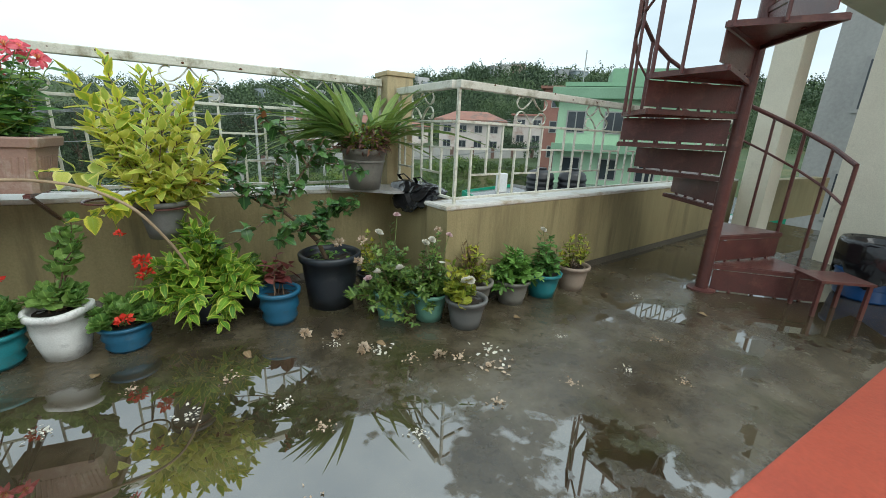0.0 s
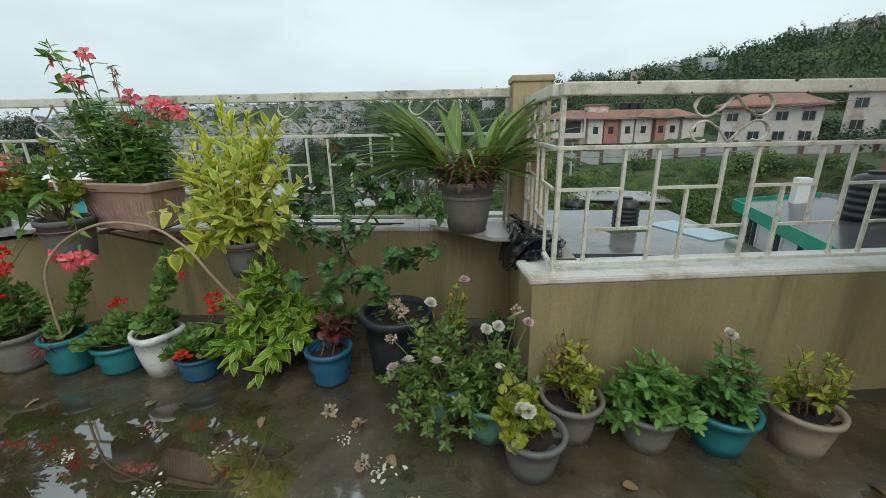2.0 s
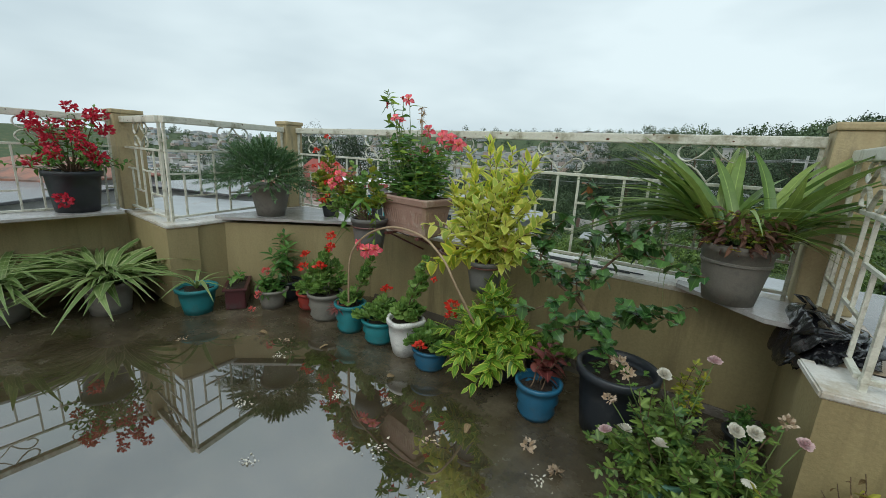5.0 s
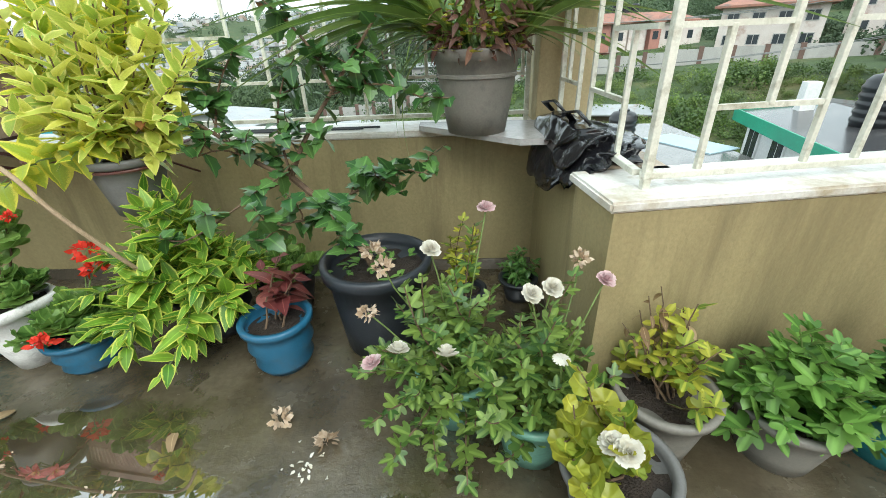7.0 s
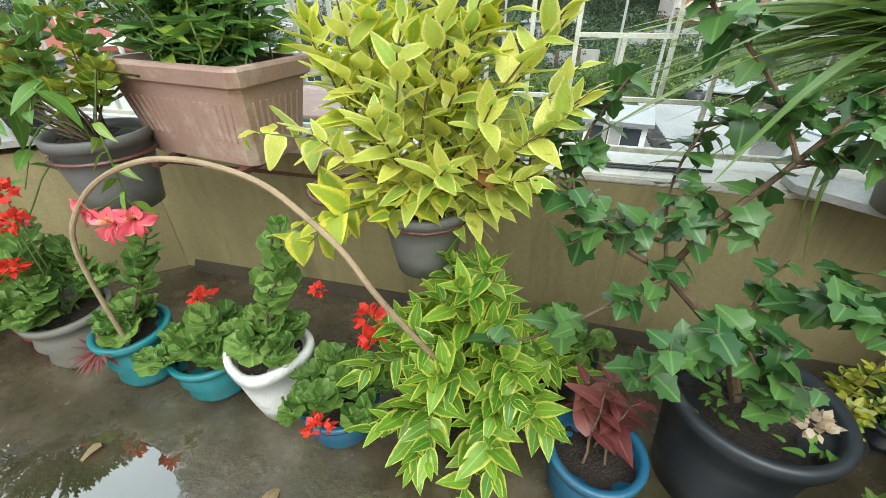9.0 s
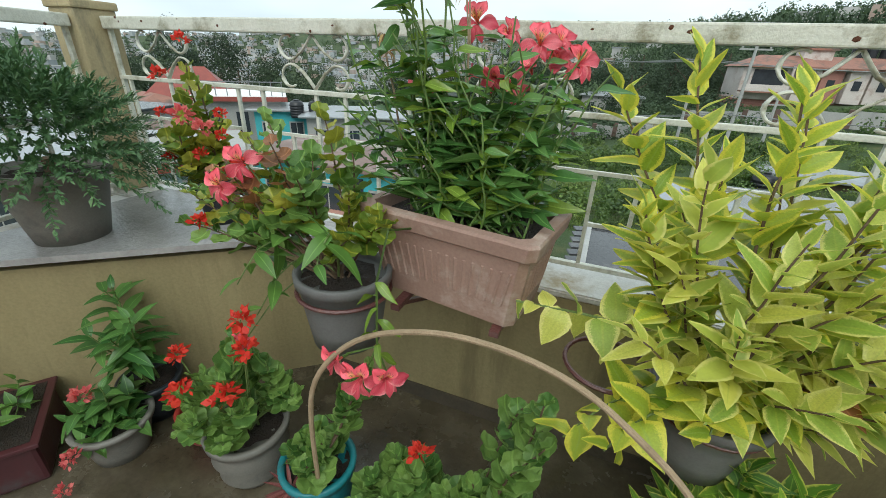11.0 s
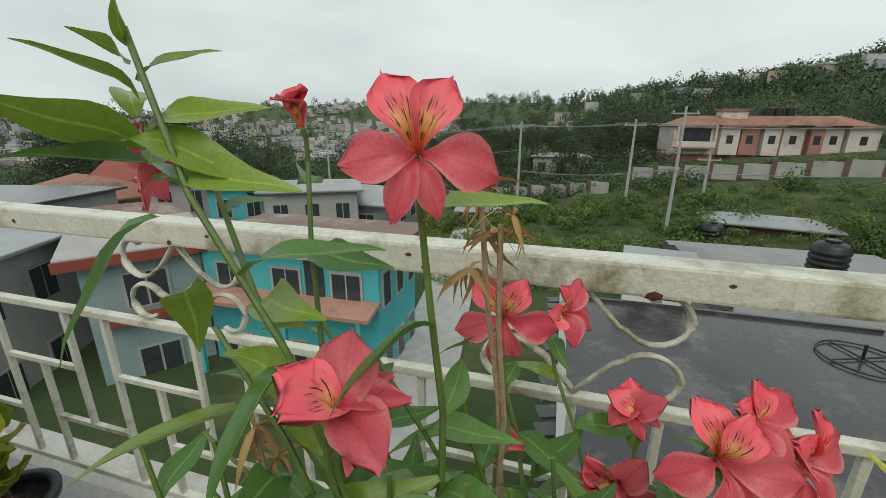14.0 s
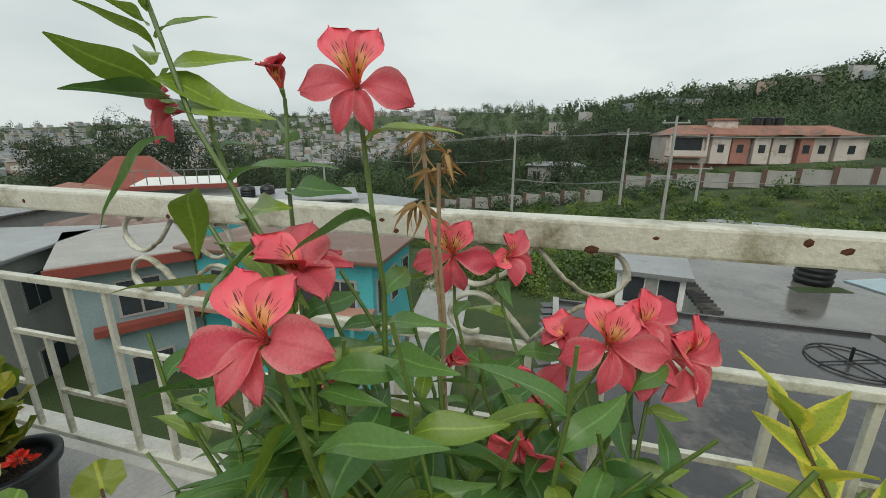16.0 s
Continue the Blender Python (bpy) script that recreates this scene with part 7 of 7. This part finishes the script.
t = potted(-2.03, 2.62, 0, 0.10, 0.18, P_BLACK, "tall dark green leafy plant in a black pot", bands=0, group="pots in the bay")
bushy(t, rnd, 0.15, [(0.0, -0.02, 0.60), (-0.10, 0.0, 0.55), (0.10, -0.05, 0.52), (0.05, -0.10, 0.44), (-0.08, -0.1, 0.42)], L_LANCE, 0.12, 14, MAT_DARKLEAF, None, 0.005, 0.3, 20)
# maroon trough
t = thing("potted_plant", -2.26, 2.30, 0, "dark maroon plastic trough with small seedlings", "potted plant", -35)
bm = bmesh.new()
add_box(bm, 0, 0, 0.085, 0.34, 0.15, 0.17, bevel=0.015)
part("trough", bm, P_DKRED, t)
part("rim", a_box(0, 0, 0.166, 0.37, 0.18, 0.016, bevel=0.005), P_DKRED, t)
part("soil", a_box(0, 0, 0.173, 0.32, 0.13, 0.006), MAT_SOIL, t)
bushy(t, rnd, 0.17, [(-0.12, 0, 0.26), (0.02, -0.03, 0.24), (0.14, 0.02, 0.28)], L_OVATE, 0.06, 7, MAT_MIDLEAF, None, 0.003, 0.3, 20)
t = potted(-2.30, 2.00, 0, 0.135, 0.21, P_TEAL, "round teal plastic pot with a drooping grassy plant", bands=0, rim=0.016, group="pots in the bay")
sp = Soup()
for i in range(9):
    a = i * 0.7 + 0.4
    sp.add(*L_STRAP2, orient(Vector((0, 0, 0.18)), (math.cos(a) * 0.5, math.sin(a) * 0.4, 0.9), 0), rnd.uniform(0.2, 0.55))
under("foliage", sp.mesh("foliage", MAT_SPIDER), t)
for (x, y, lab, s) in ((-2.78, 1.58, "grey pot overflowing with striped spider plant", 11), (-3.05, 1.62, "spider plant in a low grey pot by the parapet", 12), (-3.1, 1.05, "large spider plant spilling from its pot", 13)):
    t = potted(x, y, 0, 0.15, 0.24, P_STONE, lab, bands=0, taper=0.85, group="spider plants")
    sp = Soup()
    q2 = random.Random(s)
    for i in range(95):
        a = 2.4 * i
        sp.add(*(L_WIDE if i % 2 else L_STRAP2), orient(Vector((0.05 * math.cos(a), 0.05 * math.sin(a), 0.20)), (math.cos(a) * 0.85, math.sin(a) * 0.85, q2.uniform(0.6, 2.4)), q2.uniform(-30, 30)), q2.uniform(0.34, 0.60))
    under("foliage", sp.mesh("foliage", MAT_SPIDER), t)

# -- on the slabs and copings
SL = WT + 0.054
t = potted(-2.36, 2.70, SL, 0.165, 0.27, P_STONE, "dense round juniper bush in a grey pot", bands=0, taper=0.7)
sp, bm = Soup(), bmesh.new()
q2 = random.Random(9)
tube(bm, [(0, 0, 0.18), (0.01, 0, 0.30)], 0.02, 7)
for i in range(300):
    a = 2.4 * i
    k = math.sqrt((i + 0.5) / 300)
    tip = Vector((0.72 * k * math.cos(a) - 0.16, 0.50 * k * math.sin(a), 0.66 - 0.46 * k ** 2.4 + 0.05 * math.sin(9 * k * math.cos(a) + 2) * math.sin(8 * k * math.sin(a)) + q2.uniform(-0.03, 0.02)))
    pts = stem_path(q2, (-0.02, 0, 0.30), tip, 0.02, 0.02, 4)
    leaf_along(sp, q2, pts[-3:], 42, L_NEEDLE, 0.032, 0.0, 50)
part("trunk", bm, MAT_TWIG, t)
under("foliage", sp.mesh("foliage", MAT_JUNIPER), t)
t = potted(-2.0, 3.07, SL, 0.085, 0.16, P_BLACK, "small black pot with leggy scarlet geranium", bands=0)
bushy(t, rnd, 0.13, [(0.02, -0.04, 0.62), (-0.05, -0.02, 0.52), (0.08, -0.06, 0.56), (0.12, -0.10, 0.36), (-0.10, -0.1, 0.34), (0.06, -0.14, 0.28), (0.16, -0.05, 0.44), (0.0, -0.12, 0.40)], L_ROUND, 0.072, 12, MAT_AGEDLEAF, MAT_TWIG, 0.006, 0.35, 25)
blossoms(t, GERANIUM, [(-0.12, -0.06, 0.58), (0.02, -0.04, 0.70), (-0.16, -0.05, 0.44), (0.10, -0.12, 0.32), (-0.10, -0.10, 0.28), (0.22, -0.12, 0.40), (0.24, -0.08, 0.30), (0.18, -0.18, 0.22), (0.28, -0.16, 0.48)], rnd, 0.72)
blossoms(t, GERANIUM2, [(0.16, -0.14, 0.42), (0.10, -0.16, 0.46)], rnd, 1.0)
t = potted(-3.42, 1.62, WT + 0.055, 0.18, 0.33, P_BLACK, "large black pot with crimson flowering bougainvillea", bands=0, taper=0.8, rim=0.014)
tips = round_tips(30, 0.40, 0.38, 0.78, 1, 41) + [(0.24, 0.14, 0.84), (-0.10, 0.1, 0.82)]
bushy(t, rnd, 0.30, tips, L_OVATE, 0.06, 12, MAT_MIDLEAF, MAT_TWIG, 0.005, 0.35, 20)
blossoms(t, BRACTS, [(0.22, 0.12, 0.74), (0.18, 0.20, 0.66), (0.05, -0.12, 0.56), (-0.10, -0.10, 0.62), (-0.20, 0.02, 0.60), (-0.02, 0.06, 0.68), (0.26, 0.05, 0.52), (0.24, 0.12, 0.44), (-0.26, -0.10, 0.42), (0.20, -0.12, 0.12), (0.02, -0.24, 0.40), (0.1, 0.14, 0.78), (-0.22, 0.14, 0.70), (0.30, 0.16, 0.78), (0.34, -0.02, 0.60), (0.12, -0.20, 0.66), (-0.06, -0.2, 0.72), (0.18, 0.0, 0.82), (-0.3, 0.0, 0.70), (0.3, -0.16, 0.48)], rnd, 1.05)

# orchid-like strap plant on the corner slab
t = potted(1.03, 3.0, SL - 0.002, 0.15, 0.285, P_STONE, "arching strap-leaved plant in a banded grey pot", bands=0, taper=0.72, rim=0.006, soil=0.02)
part("band", lathe(bmesh.new(), [(0.141, 0.19), (0.146, 0.193), (0.146, 0.203), (0.143, 0.206)], 32), P_STONE, t)
dry, low = Soup(), Soup()
q2 = random.Random(15)
UPRIGHT = Leaves(t, blade("strap", 11, 0.45, 0.42, 0.082), MAT_ORCHID, 200)
ARCHED = Leaves(t, blade("strap", 12, 0.45, 0.95, 0.066), MAT_ORCHID, 200)
NARROW = Leaves(t, blade("strap", 10, 0.4, 1.0, 0.036), MAT_ORCHID, 200)
for bx, mid, n_up, n_arch in ((-0.09, 185, 20, 34), (0.09, 10, 15, 16), (-0.02, 90, 8, 8)):
    for i in range(n_up):
        a = math.radians(mid + q2.gauss(0, 45))
        UPRIGHT.add((), (), (), orient(Vector((bx + q2.uniform(-0.05, 0.05), q2.uniform(-0.06, 0.06), 0.28)), (math.cos(a) * 0.6, math.sin(a) * 0.45, q2.uniform(0.6, 1.6)), q2.uniform(-40, 40)), q2.uniform(0.44, 0.70))
    for i in range(n_arch):
        a = math.radians(mid + q2.gauss(0, 60))
        ARCHED.add((), (), (), orient(Vector((bx + q2.uniform(-0.06, 0.06), q2.uniform(-0.07, 0.07), 0.29)), (math.cos(a), math.sin(a) * (0.8 if math.sin(a) > 0 else 0.25), q2.uniform(0.55, 1.7)), q2.uniform(-45, 45)), q2.uniform(0.42, 0.70))
for i in range(46):
    a = math.radians(200 + q2.gauss(0, 70))
    NARROW.add((), (), (), orient(Vector((-0.06 + q2.uniform(-0.06, 0.06), q2.uniform(-0.08, 0.04), 0.30)), (math.cos(a), math.sin(a) * (1.0 if math.sin(a) > 0 else 0.3), q2.uniform(0.4, 1.8)), q2.uniform(-40, 40)), q2.uniform(0.34, 0.60))
for x_, ln_ in ((-0.34, 0.36), (-0.40, 0.30)):
    ARCHED.add((), (), (), orient(Vector((x_ * 0.5, -0.02, 0.28)), (x_ * 1.6, -0.05, -0.30), 10), ln_)
for i in range(330):
    a = q2.uniform(0, 6.28)
    dry.add(*L_LANCE, orient(Vector((0.15 * math.cos(a) * q2.uniform(0.6, 1.1), 0.15 * math.sin(a) * q2.uniform(0.6, 1.25), q2.uniform(0.27, 0.44))), (math.cos(a), math.sin(a), q2.uniform(-1.2, 0.8)), q2.uniform(-60, 60)), q2.uniform(0.03, 0.08))
for i in range(420):
    a = q2.uniform(0, 6.28)
    low.add(*L_ROUND, orient(Vector((0.20 * math.cos(a) * q2.uniform(0.5, 1), 0.20 * math.sin(a) * q2.uniform(0.5, 1), q2.uniform(0.27, 0.44))), (math.cos(a), math.sin(a), q2.uniform(-0.4, 0.8))), q2.uniform(0.012, 0.026))
under("dry_foliage", dry.mesh("dry_foliage", MAT_WITHERED), t, "withered brown leaves over the rim")["kind"] = "stuff"
under("creeper", low.mesh("creeper", MAT_AGEDLEAF), t, "tiny-leaved creeper on the soil")

# crumpled black plastic bag
MAT_BAG = surface("black_polythene", (0.012, 0.012, 0.014), (0.008, 0.008, 0.01), 0.13, 12, 18, 0.25, dist=0.012)
bm = bmesh.new()
bmesh.ops.create_icosphere(bm, subdivisions=6, radius=1)
for v in bm.verts:
    p = v.co.copy()
    warp = Vector((noise.noise(p * 0.9), noise.noise(p * 0.9 + Vector((5, 0, 0))), noise.noise(p * 0.9 + Vector((0, 7, 0))))) * 1.2
    fold = 1 - 2 * abs(noise.noise((p + warp) * 1.3))
    crease = 1 - 2 * abs(noise.noise((p + warp) * 2.7 + Vector((2, 2, 2))))
    v.co = p * (0.82 + 0.20 * fold + 0.08 * crease + 0.30 * noise.noise(p * 1.1 + Vector((9, 0, 0))))
    v.co = Vector((v.co.x * 0.14, v.co.y * 0.28, max(-0.3, v.co.z) * 0.068 + 0.026))
    if v.co.x < -0.06:
        v.co.z -= (-0.06 - v.co.x) * 1.5
t = thing("plastic_bag", 1.35, 2.78, WT + 0.03, "crumpled wet black plastic bag lying on the coping", "plastic bag", 4)
part("bag_body", bm, MAT_BAG, t, smooth=True)
for k, y0 in enumerate((0.13, -0.10)):
    bm = bmesh.new()
    tube(bm, [(-0.02, y0 - 0.05, 0.10), (-0.05, y0 - 0.02, 0.135), (-0.07, y0 + 0.03, 0.125), (-0.03, y0 + 0.06, 0.09)], 0.016, 8, 0.012, flat=0.3)
    part("handle", bm, MAT_BAG, t, smooth=True)

# thin dark rods lying on the coping
for i, (x0, x1, y) in enumerate(((-0.02, 0.55, 3.20), (0.05, 0.62, 3.225), (-0.3, 0.3, 3.245))):
    tagged(part("rod", tube(bmesh.new(), [(x0, y, WT + 0.034), (x1, y + 0.01, WT + 0.034)], 0.005, 6), P_BLACK), "thin dark steel rod lying on the coping", "rod", "rods on the coping")

# -- pots along the stair-side parapet
def mum(x, y, r, h, mat, label, tips, tpl=L_LOBED, size=0.047, leaves=15, leafmat=None, white=(), pink=(), faded=(), daisy=(), stem=MAT_TWIG, bands=0, z=0):
    t = potted(x, y, z, r, h, mat, label, bands=bands, group="pots by the stair-side parapet")
    bushy(t, rnd, h - 0.03, tips, tpl, size, leaves, leafmat or MAT_ROSELEAF, stem, 0.0035, 0.25, 22, 0.03, 0.04)
    for mesh, places in ((ROSE_WHITE, white), (ROSE_PINK, pink), (ROSE_FADED, faded), (DAISY, daisy)):
        blossoms(t, mesh, places, rnd, 0.85, stem_from=(h,) if places else None)
    return t


mum(0.93, 2.28, 0.105, 0.18, P_GREEN, "sea-green pot of chrysanthemums with fading pink flowers", round_tips(32, 0.27, 0.12, 0.50, 0.9, 51, -0.04, 0.0) + [(-0.22, -0.20, 0.18), (-0.16, -0.28, 0.14), (-0.05, -0.26, 0.10), (0.02, -0.28, 0.06), (0.06, 0.14, 0.56)], pink=[(0.09, 0.135, 0.60), (-0.20, -0.14, 0.32)], faded=[(-0.22, -0.04, 0.40), (-0.18, 0.02, 0.50)], white=[(-0.14, -0.12, 0.34), (-0.06, 0.06, 0.52), (-0.02, -0.16, 0.36)])
mum(1.13, 2.16, 0.105, 0.18, P_GREEN, "sea-green pot of leafy chrysanthemums with white flowers", round_tips(30, 0.23, 0.16, 0.46, 0.9, 52) + [(0.08, 0.05, 0.52)], white=[(-0.02, 0.04, 0.47), (0.03, 0.05, 0.48)], daisy=[(0.03, -0.08, 0.385)], pink=[(0.15, 0.05, 0.50)], faded=[(0.11, 0.12, 0.52)])
mum(1.28, 1.98, 0.115, 0.18, P_GREY, "grey pot with round yellow-green leaves and white flowers", round_tips(9, 0.13, 0.20, 0.36, 0.9, 53, -0.06, 0.0) + [(-0.12, -0.05, 0.26), (-0.1, 0.06, 0.40)], tpl=L_ROUND, size=0.055, leaves=8, leafmat=MAT_AGEDLEAF, white=[(-0.05, -0.05, 0.30), (-0.03, -0.07, 0.31)])
t = mum(1.47, 2.18, 0.12, 0.19, P_STONE, "grey-brown pot with a half-dry flowering plant", round_tips(12, 0.14, 0.24, 0.46, 0.9, 54), size=0.055, leaves=8, leafmat=MAT_AGEDLEAF)
bushy(t, rnd, 0.16, [(-0.10, 0.02, 0.42), (-0.04, 0.06, 0.46), (0.01, 0.02, 0.40), (-0.07, 0.05, 0.44), (0.04, 0.05, 0.40), (-0.12, 0.05, 0.36)], L_LANCE, 0.055, 6, MAT_DRYLEAF, MAT_TWIG, 0.003, 0.3, -40, name="dead_stalk_leaves")
mum(1.77, 2.14, 0.115, 0.17, P_STONE, "stone-grey pot with fresh bright green lobed leaves", round_tips(26, 0.22, 0.18, 0.40, 0.85, 55), size=0.072, leaves=11, leafmat=MAT_MIDLEAF, stem=MAT_STEM)
mum(2.06, 2.14, 0.12, 0.18, P_TEAL, "teal blue pot with a bushy green plant", round_tips(18, 0.17, 0.22, 0.46, 0.85, 56), size=0.055, leaves=11, leafmat=MAT_DARKLEAF, white=[(0.0, 0.05, 0.47)])
mum(2.37, 2.14, 0.115, 0.19, P_CREAM, "cream pot with a dry sparse brown-green plant", round_tips(13, 0.16, 0.24, 0.48, 0.85, 57), size=0.045, leaves=8, leafmat=MAT_AGEDLEAF)

mum(1.20, 2.88, 0.07, 0.10, P_BLACK, "small black pot with a dark green succulent in the wall corner", round_tips(12, 0.10, 0.12, 0.24, 1, 61), tpl=L_OVATE, size=0.04, leaves=14, leafmat=MAT_DARKLEAF, stem=MAT_STEM)
mum(0.97, 2.78, 0.075, 0.12, P_BLACK, "small black pot with a yellowing upright chrysanthemum", [(0.0, 0.0, 0.42), (0.05, 0.02, 0.36), (-0.05, 0.01, 0.34), (0.03, -0.04, 0.30), (-0.03, -0.05, 0.28)], size=0.045, leaves=13, leafmat=MAT_AGEDLEAF)

# petals and leaves fallen on the floor
HEAPS = []
for k in range(4):
    sp = Soup()
    for i in range(22):
        a, d = rnd.uniform(0, 6.28), abs(rnd.gauss(0, 0.035))
        sp.add(*blade("petal", 2, 0.3, 0.3, 0.7), pose(d * math.cos(a) * 1.4, d * math.sin(a), 0.004, rnd.uniform(-25, 25), rnd.uniform(-25, 25), rnd.uniform(0, 360)), rnd.uniform(0.008, 0.02))
    HEAPS.append(sp.mesh("petal_heap", MAT_WHITEPETAL if k % 2 else MAT_FADED))
for i, (x, y, s) in enumerate(((-1.36, 2.15, 1.0), (0.70, 1.92, 1.3), (0.84, 1.78, 1.0), (0.52, 2.1, 0.9), (-0.35, 2.1, 0.8), (0.2, 1.7, 0.9), (1.15, 1.55, 1.6), (1.22, 1.66, 1.5), (1.05, 1.68, 1.3), (1.7, 1.6, 0.7), (2.2, 1.3, 0.8), (-0.9, 1.6, 0.8), (1.9, 1.0, 0.8), (0.6, 1.3, 0.9), (-1.9, 1.7, 0.7), (2.7, 1.8, 0.7), (1.4, 1.25, 0.9), (-0.6, 1.95, 0.9), (0.0, 2.0, 0.9), (-0.15, 1.8, 1.0), (0.3, 1.5, 0.9), (-0.5, 1.4, 0.7), (0.15, 1.2, 0.9), (-1.2, 2.0, 0.8), (1.0, 1.3, 1.0), (1.75, 1.2, 0.8))):
    ob = new("petal_heap", HEAPS[i % 4])
    ob.matrix_basis = pose(x, y, 0.002, 0, 0, rnd.uniform(0, 360)) @ Matrix.Scale(s, 4)
    tagged(ob, "small heap of fallen petals on the wet floor", "petals", kind="stuff")
for x, y in ((0.56, 2.16), (0.63, 1.95), (0.95, 1.72), (0.40, 2.24)):
    ob = new("fallen_flower", ROSE_FADED)
    ob.matrix_basis = pose(x, y, 0.02, 40, 20, rnd.uniform(0, 360))
    tagged(ob, "faded chrysanthemum head fallen on the wet floor", "flower", "fallen flowers")
FALLEN = Soup()
FALLEN.add(*L_OVATE, Matrix.Identity(4), 0.07)
FALLEN = FALLEN.mesh("fallen_leaf", MAT_DRYLEAF)
for x, y in ((-1.08, 2.28), (0.1, 2.2), (0.72, 2.0), (-0.5, 2.25), (1.6, 1.9), (2.5, 1.9), (3.0, 2.2), (2.8, 1.4), (-1.6, 2.1)):
    ob = new("fallen_leaf", FALLEN)
    ob.matrix_basis = pose(x, y, 0.012, 5, 8, rnd.uniform(0, 360))
    tagged(ob, "brown fallen leaf lying on the wet floor", "leaf", "fallen leaves")

# -- by the house wall
t = thing("rubbish_bin", 4.42, 0.98, 0, "blue plastic drum lined with a black bin bag", "bin")
part("drum", lathe(bmesh.new(), [(0.17, 0.0), (0.19, 0.02), (0.21, 0.2), (0.22, 0.205), (0.22, 0.23), (0.215, 0.24), (0.225, 0.42), (0.23, 0.44), (0.21, 0.44), (0.2, 0.1)], 32), plastic("drum_blue", (0.015, 0.10, 0.32), 0.3), t, smooth=True)
bm = bmesh.new()
lathe(bm, [(0.236, 0.20), (0.241, 0.30), (0.243, 0.43), (0.225, 0.465), (0.19, 0.44), (0.12, 0.30)], 40)
for v in bm.verts:
    a = math.atan2(v.co.y, v.co.x)
    if v.co.z < 0.25:
        v.co.z += 0.07 * math.sin(3 * a + 1) + 0.02 * math.sin(11 * a)
    v.co.x *= 1 + 0.02 * math.sin(17 * a)
    v.co.y *= 1 + 0.02 * math.sin(13 * a)
part("bag_liner", bm, MAT_BAG, t, "black plastic liner folded over the rim", smooth=True)
t = thing("stool", 3.72, 1.02, 0, "low dark steel stool standing in a puddle", "stool", -38)
part("seat", a_box(0, 0, 0.255, 0.34, 0.26, 0.02, bevel=0.004), MAT_RUSTY, t)
for dx in (-0.15, 0.15):
    for dy in (-0.11, 0.11):
        part("leg", a_box(dx, dy, 0.123, 0.022, 0.022, 0.246), MAT_RUSTY, t)
